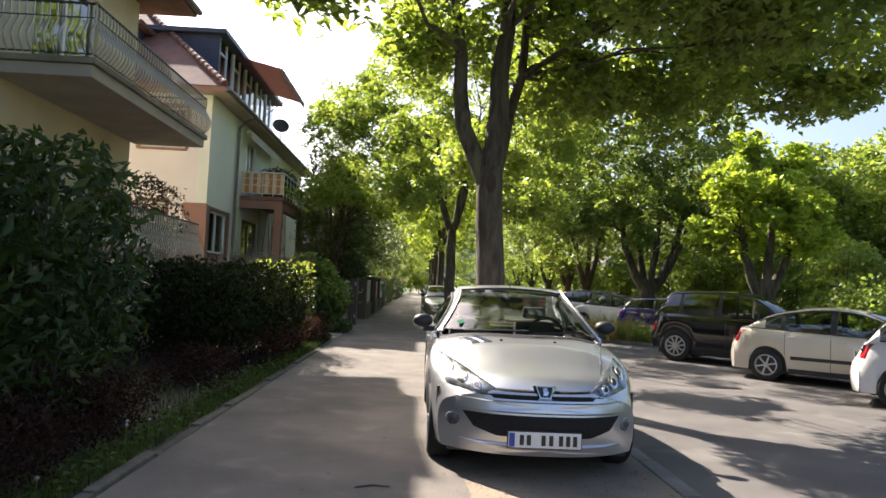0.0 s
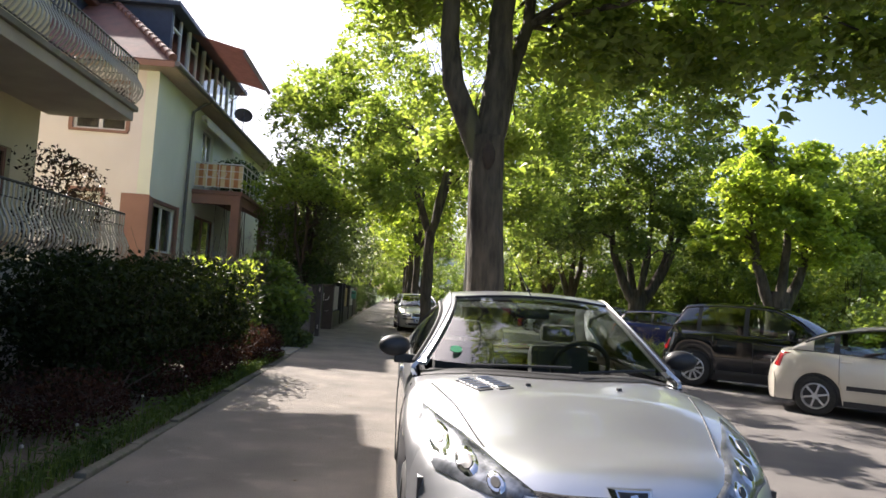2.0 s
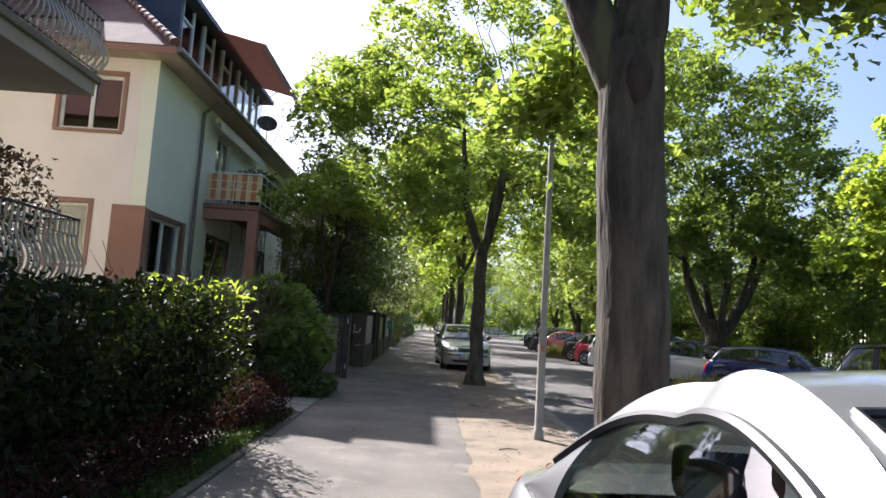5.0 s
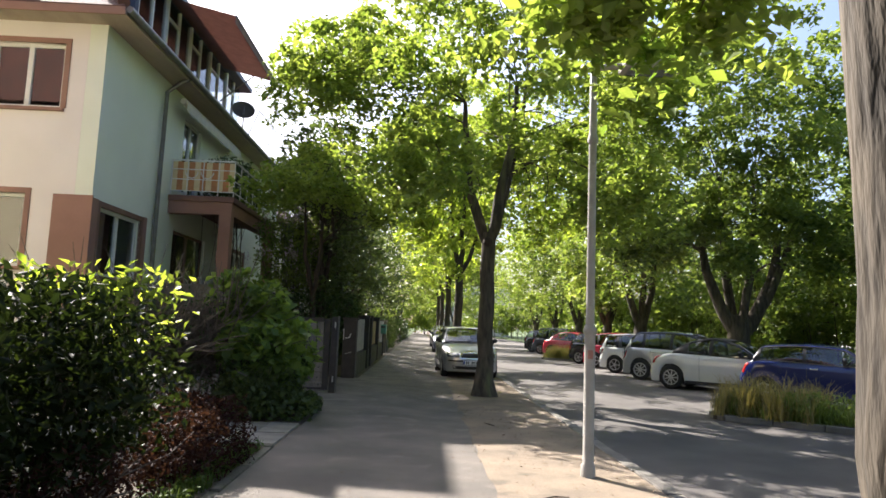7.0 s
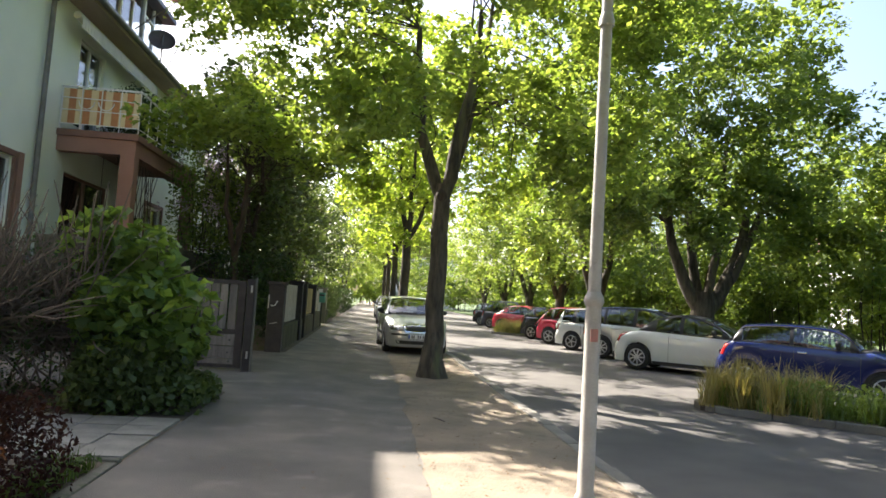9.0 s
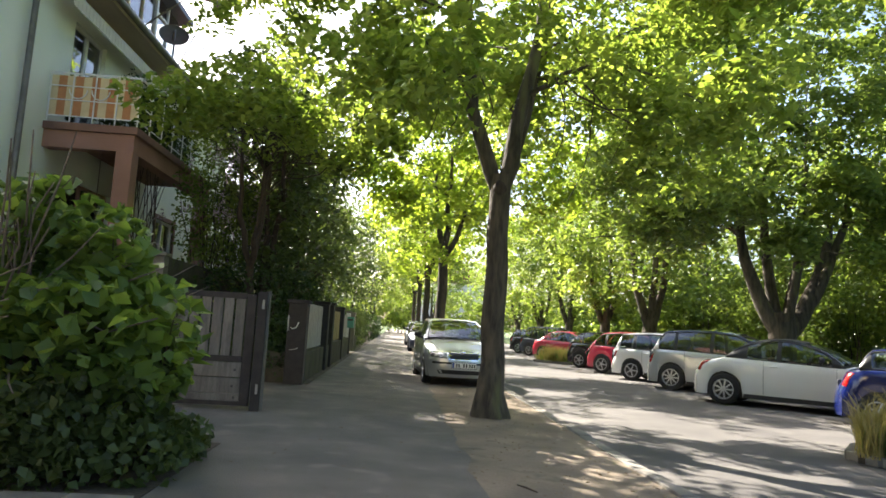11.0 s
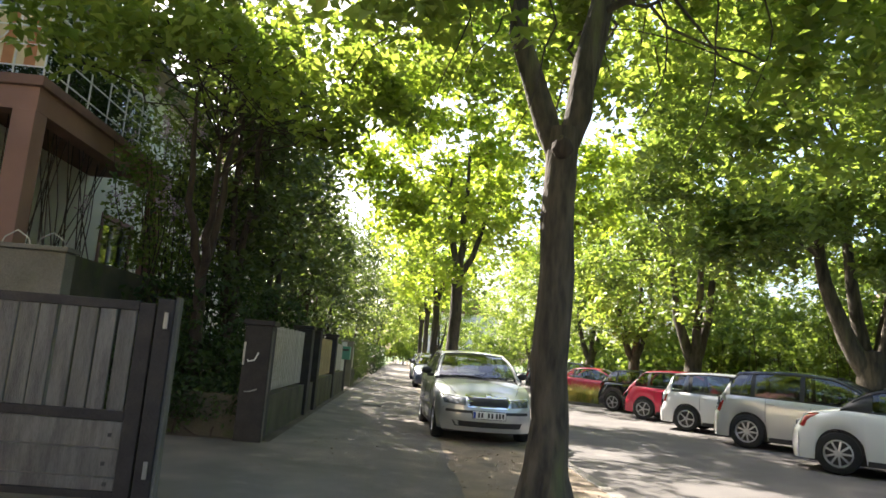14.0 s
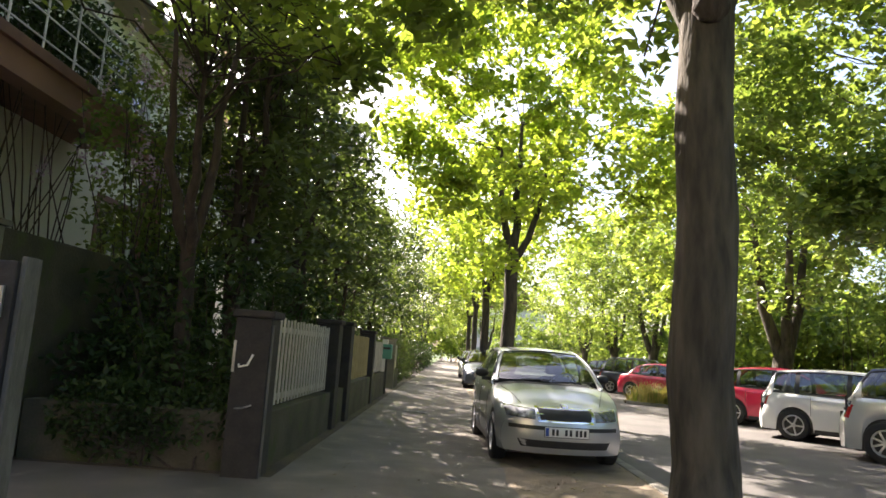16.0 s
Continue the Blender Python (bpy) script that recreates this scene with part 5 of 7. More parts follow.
for dx in (-0.50, -0.40):
    slot = shell1.patch("hood_vent", [(dx + 0.03, -1.08), (dx + 0.10, -1.07), (dx + 0.00, -0.85), (dx - 0.065, -0.86)], "top", 0.011, 0.01, PLASTIC)
    vent = part("hood_vent", slot, None, car1, "black slotted hood vent")
    for k in range(6):
        yy = -1.055 + 0.036 * k
        xx = dx + 0.056 - 0.44 * (yy + 1.06)
        a, b = shell1.drop((xx - 0.032, yy, 0), (0, 0, -1)), shell1.drop((xx + 0.032, yy + 0.008, 0), (0, 0, -1))
        part("louvre", tubes("louvre", [([a + Vector((0, 0, 0.012)), b + Vector((0, 0, 0.012))], 0.004)], SILVER, 6), None, vent)
for sx in (-1, 1):
    for u, v, r in ((0.475, 0.665, 0.036), (0.575, 0.705, 0.046), (0.675, 0.755, 0.050)):
        ring = [(u + r * math.cos(a) * 1.05, v + r * math.sin(a)) for a in np.linspace(0, 2 * math.pi, 13)[:-1]]
        bowl = part("reflector", shell1.patch("reflector", ring, "front", 0.018, 0.02, CHROME, mirror=sx < 0), None, car1, "round headlight reflector")
        ring = [(u + r * math.cos(a) * 0.62, v + r * math.sin(a) * 0.6) for a in np.linspace(0, 2 * math.pi, 13)[:-1]]
        part("bulb_shade", shell1.patch("bulb_shade", ring, "front", 0.022, 0.01, PLASTIC, mirror=sx < 0), None, bowl)
for dx in (-0.22, 0.24):
    h = shell1.drop((dx, -1.02, 0), (0, 0, -1))
    part("washer_nozzle", boxed(dx - 0.012, dx + 0.012, h.y - 0.012, h.y + 0.012, h.z - 0.004, h.z + 0.012, 0.003), PLASTIC, car1)
part("aerial", tubes("aerial", [([(0.0, 0.02, 1.37), (-0.12, 0.10, 1.62), (-0.24, 0.18, 1.86)], [0.005, 0.003, 0.002])], PLASTIC, 6), None, car1)
bm = bmesh.new()
bmesh.ops.create_cone(bm, cap_ends=True, segments=20, radius1=0.034, radius2=0.034, depth=0.003, matrix=pose(-0.54, -0.525, 1.072, 29))
part("sticker", bm, STICKER, car1, "round green window sticker")

estate_f = spec(3.96, 1.646, 1.452, SILVERGREEN, 0.30, "hatch", wb=2.46, fh=0.79, hood=0.93, cowl=1.0, belt_z=0.94, nose=0.66,
                head_lamp=[(0.36, 0.585), (0.68, 0.60), (0.71, 0.73), (0.36, 0.70)], rub=True,
                trims=[("grille_frame", [(-0.33, 0.565), (0.33, 0.565), (0.36, 0.735), (-0.36, 0.735)], "front", CHROME, 0.008),
                       ("grille", [(-0.30, 0.585), (0.30, 0.585), (0.33, 0.715), (-0.33, 0.715)], "front", PLASTIC, 0.016),
                       ("badge", [(-0.04, 0.70), (0.04, 0.70), (0.045, 0.76), (-0.045, 0.76)], "front", CHROME, 0.022),
                       ("bumper_strip", [(-0.66, 0.475), (0.66, 0.475), (0.66, 0.52), (-0.66, 0.52)], "front", PLASTIC, 0.010),
                       ("lower_grille", [(-0.52, 0.27), (0.52, 0.27), (0.56, 0.355), (-0.56, 0.355)], "front", PLASTIC, 0.006)])
estate_f["plate_z"] = 0.46
build_car("car", "pale silver-green hatchback parked under a street tree", pose(1.68, 28.55, 0.0, 0, 0, 3), estate_f)

angled("car", "white hatchback with dark lower bumper", (7.75, 8.35), spec(3.9, 1.65, 1.47, WHITECAR, 0.29, "hatch"))
angled("car", "champagne five-door hatchback with six-spoke wheels", (7.32, 11.35), spec(4.16, 1.70, 1.42, BEIGE, 0.30, "coupe", spokes=6, rub=True, s1=1.75, s2=3.05, s3=3.86, wb=2.58, ta=1.0, panes=[(0.06, 0.40), (0.44, 0.74), (0.77, 0.88)]))
angled("car", "black compact off-roader with alloy wheels", (6.78, 14.5), spec(4.25, 1.80, 1.68, BLACKPAINT, 0.36, "suv", hood=1.05, cowl=1.12, belt_z=1.06, nose=0.75, sill=0.30, spokes=10, rear_glass=PRIVACY))
angled("car", "dark blue small hatchback with a dark roof", (8.40, 23.1), spec(3.92, 1.69, 1.42, BLUECAR, 0.30, "hatch", s1=1.52, s2=3.40, s3=3.62, hood=0.95, cowl=1.02, belt_z=0.98, panes=[(0.07, 0.50), (0.53, 0.92)], doors=[1.2, 2.35], handles=[2.2], roof_paint=BLUECAR, pillar_paint=PLASTIC, handle=CHROME))
angled("car", "white rounded cabriolet with a black soft top", (7.5, 26.65), spec(4.28, 1.81, 1.47, WHITECAR, 0.33, "coupe", hood=0.95, cowl=1.04, belt_z=0.97, roof_paint=PLASTIC, rail_paint=PLASTIC, pillar_paint=PLASTIC, s2=3.0, s3=3.62, panes=[(0.08, 0.50), (0.54, 0.80)], doors=[1.4, 2.75], handles=[2.55], spokes=9, ta=0.94))
angled("car", "silver crossover with a dark glasshouse", (7.66, 29.9), spec(4.45, 1.83, 1.62, SILVERCAR, 0.34, "suv", hood=1.0, cowl=1.08, belt_z=1.02, spokes=9, rear_glass=PRIVACY, roof_paint=DARKBLUE))
angled("car", "white-silver estate car with roof rails", (7.70, 33.05), spec(4.57, 1.77, 1.50, WHITECAR, 0.32, "estate", spokes=5))
angled("car", "bright red hatchback in angled bay", (7.75, 36.3), spec(4.1, 1.75, 1.50, REDCAR, 0.32, "hatch"))
angled("car", "black hatchback beside a planted island", (7.8, 39.5), spec(4.0, 1.72, 1.46, BLACKPAINT, 0.31, "hatch"))
angled("car", "red saloon car behind a planted island", (7.8, 46.5), spec(4.2, 1.72, 1.44, REDCAR, 0.31, "coupe"))
angled("car", "dark blue people carrier in the row", (7.8, 50.0), spec(4.4, 1.80, 1.66, DARKBLUE, 0.32, "suv"))
angled("car", "black estate car far along the row", (7.8, 53.4), spec(4.4, 1.75, 1.47, BLACKPAINT, 0.32, "estate"))
build_car("car", "dark small car on the pavement edge", pose(1.75, 46.0, 0.0), spec(3.9, 1.66, 1.47, DARKBLUE, 0.30, "hatch"))
build_car("car", "silver car far along the pavement edge", pose(1.75, 56.0, 0.0), spec(4.1, 1.7, 1.46, SILVERCAR, 0.30, "hatch"))


# ---- planting ----
def bush(name, label, boxes, leaf, size, count, seed, core=DARKLEAF, round_=0.35, category="bush", up=0.3, twigs=0, group="", slim=0.5, kind="", stem=None, stout=1.0):
    """A shrub: leaves in rounded blocks (x0, x1, y0, y1, z0, z1) round branching stems."""
    rng = np.random.default_rng(seed)
    b0 = boxes[0]
    ox, oy = (b0[0] + b0[1]) / 2, (b0[2] + b0[3]) / 2
    ob = thing(name, label, category, pose(ox, oy, 0), group, kind)
    pts, stems = [], []
    vol = [(b[1] - b[0]) * (b[3] - b[2]) * (b[5] - b[4]) for b in boxes]
    for b, v in zip(boxes, vol):
        n = int(count * v / sum(vol))
        d = rng.normal(size=(n, 3))
        d /= np.abs(d).max(1)[:, None]
        sph = d / np.linalg.norm(d, axis=1)[:, None]
        d = d * (1 - round_) + sph * round_ * 1.15
        r = np.where(rng.uniform(size=n) < 0.7, rng.uniform(0.55, 1.0, n) ** 0.5, rng.uniform(0.2, 0.8, n))
        c = np.array([(b[0] + b[1]) / 2, (b[2] + b[3]) / 2, (b[4] + b[5]) / 2])
        h = np.array([(b[1] - b[0]) / 2, (b[3] - b[2]) / 2, (b[5] - b[4]) / 2])
        q = d * r[:, None]
        p = c + q * h
        lump = np.array([noise.noise(Vector(x * 1.7)) for x in p])
        p += q * lump[:, None] * 0.22
        pts.append(p)
        for k in range(max(5, int(v * 3))):
            a = Vector((c[0] + rng.uniform(-0.6, 0.6) * h[0], c[1] + rng.uniform(-0.8, 0.8) * h[1], -0.02))
            e = Vector((c[0] + rng.uniform(-0.85, 0.85) * h[0], c[1] + rng.uniform(-0.9, 0.9) * h[1], c[2] + rng.uniform(0.1, 0.85) * h[2]))
            stems.append(([u - Vector((ox, oy, 0)) for u in bend(a, e, rng, 0.12, 5)], [0.016, 0.013, 0.011, 0.009, 0.007, 0.004]))
            if twigs:
                for j in range(twigs):
                    e2 = e + Vector((rng.normal() * 0.25, rng.normal() * 0.25, rng.normal() * 0.2)) * (1 if stout == 1 else 1.7)
                    stems.append(([u - Vector((ox, oy, 0)) for u in bend(a.lerp(e, 0.6), e2, rng, 0.1, 4)], [r * stout for r in (0.008, 0.007, 0.006, 0.005, 0.003)]))
    pts = np.concatenate(pts) - np.array([ox, oy, 0])
    pts[:, 2] = np.maximum(pts[:, 2], 0.02)
    tagged(part("branchwork", tubes("branchwork", stems, stem or TWIG, 5), None, ob), kind="stuff")
    part("foliage", leaf_mesh("foliage", pts, size, leaf, rng, up, slim=slim), None, ob)
    return ob


def tufts(name, label, x0, x1, y0, y1, z, count, height, mat, seed, category="grass", keep=None):
    """Blades of grass, each a bent strip; stuff."""
    rng = np.random.default_rng(seed)
    x, y = rng.uniform(x0, x1, count), rng.uniform(y0, y1, count)
    if keep is not None:
        k = np.array([keep(a, b) for a, b in zip(x, y)])
        x, y = x[k], y[k]
    n = len(x)
    h = height * rng.uniform(0.4, 1.25, n)
    a = rng.uniform(0, 2 * math.pi, n)
    lean_ = rng.uniform(0.15, 0.7, n) * h
    dx, dy = np.cos(a) * lean_, np.sin(a) * lean_
    wx, wy = -np.sin(a) * 0.008, np.cos(a) * 0.008
    b = np.stack([x, y, np.full(n, z - 0.02)], 1)
    w = np.stack([wx, wy, np.zeros(n)], 1) * (height / 0.2)
    m = b + np.stack([dx * 0.35, dy * 0.35, h * 0.6], 1)
    t = b + np.stack([dx, dy, h], 1)
    v = np.stack([b - w, b + w, m + w * 0.7, m - w * 0.7, t], 1).reshape(-1, 3)
    i = np.arange(n)[:, None] * 5
    f = np.concatenate([i + np.array([0, 1, 2]), i + np.array([0, 2, 3]), i + np.array([3, 2, 4])], 1).reshape(-1, 3)
    return tagged(part(name, tri_mesh(name, v, f, mat)), label, category, "", "stuff")


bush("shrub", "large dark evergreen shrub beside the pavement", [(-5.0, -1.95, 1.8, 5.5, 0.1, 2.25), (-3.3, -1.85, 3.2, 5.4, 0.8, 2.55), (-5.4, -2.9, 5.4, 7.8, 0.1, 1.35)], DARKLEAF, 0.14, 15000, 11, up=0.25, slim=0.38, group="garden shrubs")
laurel = bush("hedge", "clipped laurel hedge coloured dark for shade, with yellow-green shoots", [(-3.9, -1.68, 8.3, 12.5, 0.25, 1.64), (-2.6, -1.52, 11.3, 12.6, 0.4, 1.68)], SHADEDHEDGE, 0.085, 24000, 12, round_=0.12, category="hedge", slim=0.5, group="garden shrubs")
rng = np.random.default_rng(121)
# young shoots kept to the top and end, where bright leaves paint sunlight
pts = rng.uniform((-2.6, 11.3, 1.2), (-1.48, 12.75, 1.80), (480, 3))
pts = pts[(pts[:, 2] > 1.58) | ((pts[:, 0] > -1.66) & (pts[:, 1] > 12.0)) | (pts[:, 1] > 12.45)] - np.array([laurel.location.x, laurel.location.y, 0])
tagged(part("sunlit_shoots", leaf_mesh("sunlit_shoots", pts, 0.085, YELLOWGREEN, rng, 0.25, slim=0.45), None, laurel, "yellow-green young shoots, coloured bright as the sunlit rim"), kind="stuff")
bush("russet_shrub_row", "low russet-leaved shrubs along the bed edge", [(-2.1, -1.48, 8.6, 13.2, 0.02, 0.60), (-2.5, -1.6, 6.6, 8.0, 0.02, 0.55), (-2.5, -1.5, -1.0, 5.0, 0.02, 0.62)], RUSSET, 0.045, 26000, 13, twigs=1, round_=0.2, group="garden shrubs")
bush("russet_shrub", "small russet shrub at the corner of the bed", [(-2.0, -1.38, 12.9, 14.2, 0.02, 0.72)], RUSSET, 0.045, 6500, 14, twigs=1, group="garden shrubs")
VINE = leafy("vine leaves", (0.05, 0.10, 0.02), (0.23, 0.33, 0.075), 0.52)
bush("vine_bush", "bright green maple bush grown over with ivy", [(-2.6, -1.55, 16.6, 17.8, 0.6, 1.6), (-2.4, -1.7, 16.9, 17.7, 1.4, 2.0), (-1.9, -1.3, 16.9, 17.9, 0.5, 1.4), (-2.7, -2.2, 17.0, 17.6, 1.3, 2.2)], VINE, 0.15, 2400, 15, up=0.5, slim=0.8, group="garden shrubs", round_=0.6)
bush("ivy", "dark ivy spilling over the pavement edge", [(-2.7, -1.14, 16.6, 18.5, 0.0, 0.48), (-2.5, -1.4, 16.6, 18.2, 0.15, 0.95), (-2.6, -1.6, 16.6, 17.2, 0.1, 0.85)], CONIFER, 0.085, 6000, 16, round_=0.7, up=0.4, slim=0.8, group="garden shrubs")
bush("twiggy_hedge", "bare brown twiggy hedge", [(-5.5, -2.0, 16.6, 18.6, 0.05, 1.75)], DARKLEAF, 0.05, 9000, 17, twigs=46, category="hedge", group="garden shrubs", stem=BARETWIG, stout=1.5)
bush("balcony_plants", "dark plants along the balcony rail", [(-6.1, -4.75, 25.3, 29.2, 4.7, 5.85), (-5.3, -4.7, 24.9, 27.5, 4.8, 5.75)], DARKLEAF, 0.10, 5200, 18, group="garden shrubs")
bush("flower_pot_plant", "reddish potted plant on the terrace", [(-5.5, -4.5, 12.2, 13.9, 1.7, 3.4)], DARKRED, 0.085, 2400, 19, group="garden shrubs")
lilac = bush("lilac", "lilac bush with pale purple blossom", [(-4.6, -3.0, 26.0, 29.6, 2.4, 5.0), (-4.4, -3.4, 26.2, 29.0, 0.2, 3.0)], GREEN, 0.10, 6000, 20, up=0.4, slim=0.6, group="garden shrubs")
rng = np.random.default_rng(21)
heads = rng.uniform((-4.6, 25.9, 2.9), (-2.9, 29.6, 5.2), (46, 3))
pts = np.repeat(heads, 34, 0) + rng.normal(size=(46 * 34, 3)) * np.array([0.05, 0.05, 0.10]) - np.array([lilac.location.x, lilac.location.y, 0])
part("blossom", leaf_mesh("blossom", pts, 0.05, LILAC, rng, 0.3), None, lilac, "pale purple blossom heads")
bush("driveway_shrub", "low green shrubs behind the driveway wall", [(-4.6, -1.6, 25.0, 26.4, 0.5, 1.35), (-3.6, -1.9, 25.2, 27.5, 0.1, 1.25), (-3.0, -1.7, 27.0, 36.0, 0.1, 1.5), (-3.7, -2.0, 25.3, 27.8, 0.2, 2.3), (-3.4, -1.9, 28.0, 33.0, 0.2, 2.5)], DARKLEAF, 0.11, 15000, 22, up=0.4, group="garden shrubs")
bush("hanging_ivy", "dark ivy hanging over the driveway wall", [(-3.5, -1.6, 24.66, 25.2, 0.25, 0.85), (-3.2, -2.2, 24.6, 25.1, 0.15, 0.7)], DARKLEAF, 0.075, 2600, 31, round_=0.6, category="ivy", group="garden shrubs")
bush("hedge", "tall clipped hedge along the pavement", [(-2.6, -1.36, 42.2, 54.0, 0.02, 1.85)], CONIFER, 0.10, 7000, 23, round_=0.15, category="hedge", group="garden shrubs")
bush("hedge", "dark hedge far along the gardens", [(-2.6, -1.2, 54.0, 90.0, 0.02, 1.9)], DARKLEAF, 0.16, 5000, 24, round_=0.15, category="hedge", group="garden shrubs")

# street trees
tree_one = tree(1.80, 8.93, 1, 0.235, 3.30, [(-0.72, 0.1, 3.4, 0.135), (0.20, 0.2, 4.2, 0.17), (0.7, 0.9, 4.6, 0.09)], (1.7, 0.2, 8.3), (4.3, 4.8, 4.2), 520, 74, 0.46, LIME, 0.15,
     label="street lime tree with forked trunk and fresh leaves", boughs=36, lean=(-0.13, -0.04), extra=[(-2.4, -3.4, 4.5, 0.7, 0.8, 0.4, 14), (2.6, 1.8, 5.1, 1.8, 2.0, 0.5, 52), (3.6, -1.6, 5.1, 1.6, 1.8, 0.5, 60), (4.6, 1.4, 5.6, 1.6, 2.0, 0.9, 44), (-0.6, 0.8, 5.4, 1.3, 1.6, 0.9, 24), (0.1, 3.2, 3.95, 1.3, 0.9, 0.3, 28), (-1.3, 0.6, 5.4, 0.9, 1.2, 0.6, 20), (1.2, 0.9, 4.7, 1.0, 1.2, 0.6, 26), (2.2, -2.6, 5.3, 1.8, 1.4, 0.6, 40), (5.3, 0.3, 5.0, 1.4, 1.8, 0.5, 44), (6.4, -1.6, 5.8, 1.4, 1.8, 0.7, 40), (0.6, -2.4, 5.8, 1.4, 1.2, 0.6, 30)])
tree_two = tree(1.70, 21.95, 2, 0.18, 3.55, [(-0.6, 0.2, 3.0, 0.115), (0.55, 0.1, 3.4, 0.125), (0.9, 0.8, 4.4, 0.07)], (0.4, 0.2, 7.9), (4.8, 5.2, 4.4), 380, 70, 0.46, LIME, 0.155,
     label="street lime tree with slender forked trunk", boughs=40, extra=[(-1.4, -1.2, 4.5, 1.4, 1.8, 0.8, 24), (-3.6, 0.4, 7.2, 1.6, 1.8, 1.3, 38), (-3.4, 2.6, 8.6, 1.6, 1.6, 1.2, 28), (-4.8, 2.0, 7.2, 1.5, 1.6, 1.0, 26), (3.4, -0.5, 7.0, 2.0, 2.2, 1.4, 60), (2.4, -1.6, 4.3, 1.8, 1.8, 0.8, 30), (3.6, 1.2, 4.2, 1.4, 1.8, 0.8, 22), (-2.4, 2.0, 4.6, 1.3, 1.6, 0.8, 18), (0.4, 4.0, 6.2, 2.4, 1.6, 1.0, 34), (2.8, 4.2, 6.4, 2.2, 1.6, 1.0, 30), (-2.0, 4.6, 6.6, 1.8, 1.4, 0.9, 22)])
for ob, at, size in ((tree_one, (-0.13, -0.22, 3.05), (0.075, 0.05, 0.17)), (tree_two, (-0.02, -0.16, 3.32), (0.10, 0.07, 0.11))):
    bm = bmesh.new()
    bmesh.ops.create_icosphere(bm, subdivisions=3, radius=1.0)
    for v in bm.verts:
        v.co *= 1 + 0.22 * noise.noise(v.co * 2.3)
    bmesh.ops.transform(bm, matrix=Matrix.Translation(at) @ Matrix.Diagonal((*size, 1)), verts=bm.verts[:])
    part("knot", bm, DARKBARK, ob, "dark knot below the fork", 60)
rng = np.random.default_rng(77)
for x, y, z0, z1 in ((-1.25, -0.8, 5.4, 3.25), (-0.95, -1.0, 5.2, 3.5), (-0.5, -0.9, 5.0, 3.1), (0.6, -0.7, 5.2, 3.4), (0.9, -1.1, 5.4, 3.0), (1.5, -0.9, 5.3, 3.6)):
    twig = [(x + 0.25 * math.sin(k * 0.5) + rng.normal() * 0.03, y + 0.5 * (1 - k / 7), z0 + (z1 - z0) * (k / 7) ** 1.2) for k in range(8)]
    part("hanging_twig", tubes("hanging_twig", [(twig, [0.013 - 0.0013 * k for k in range(8)])], DARKBARK, 6), None, tree_two)
far = dict(boughs=18)
tree(1.8, 35.4, 3, 0.19, 4.0, [(-0.4, 0, 2.6, 0.10), (0.8, 0.2, 2.2, 0.09), (0.1, 0.3, 3.4, 0.11)], (0.3, 0, 7.8), (3.2, 3.5, 4.3), 240, 46, 0.56, YELLOWGREEN, 0.22, label="street tree with yellow-green crown beside the pavement", extra=[(-2.6, -1.0, 8.6, 1.6, 1.6, 1.2, 34), (-1.6, -3.0, 8.8, 1.6, 1.4, 1.0, 24), (-2.0, 0.2, 5.7, 0.9, 1.2, 1.2, 30), (3.8, 0.5, 6.1, 1.2, 1.2, 1.4, 30), (-2.8, 0.2, 7.0, 0.7, 1.0, 1.0, 18), (4.1, 0.5, 7.7, 1.1, 1.2, 0.8, 18)], **far)
tree(1.8, 47.5, 4, 0.18, 4.2, [(-0.35, 0, 2.6, 0.11), (0.4, 0.2, 2.6, 0.11)], (0.2, 0, 7.2), (3.8, 4.6, 3.9), 200, 34, 0.8, YELLOWGREEN, 0.26, label="street tree with yellow-green crown beside the pavement", **far)
tree(1.8, 60.0, 5, 0.18, 4.2, [(-0.35, 0, 2.6, 0.11), (0.4, 0.2, 2.6, 0.11)], (0.2, 0, 7.2), (3.8, 4.6, 3.9), 160, 30, 0.9, LIME, 0.32, label="street tree with fresh green crown", **far)
tree(1.8, 73.0, 6, 0.18, 4.2, [(-0.35, 0, 2.6, 0.11), (0.4, 0.2, 2.6, 0.11)], (0.2, 0, 7.2), (4.0, 4.6, 3.9), 140, 28, 0.9, LIME, 0.36, label="street tree with fresh green crown", **far)
# trees across the street
tree(12.0, 32.1, 7, 0.44, 2.3, [(-1.3, 0.2, 3.6, 0.22), (-0.5, 0.3, 5.0, 0.17), (0.5, -0.3, 4.6, 0.16), (1.7, 0.3, 3.0, 0.26), (2.3, 0.2, 4.4, 0.17), (0.2, -0.9, 4.4, 0.14)], (-0.8, 0, 8.6), (6.0, 5.4, 5.6), 560, 60, 0.62, GREEN, 0.22,
     label="big many-stemmed tree in the park strip", boughs=36,
     extra=[(-3.4, -1.0, 4.6, 1.6, 1.8, 1.0, 30), (3.6, -0.4, 4.3, 1.8, 1.8, 1.2, 30), (0.9, -2.6, 5.4, 1.8, 1.0, 0.8, 22), (-1.2, -2.6, 4.0, 1.0, 0.8, 0.8, 14)])
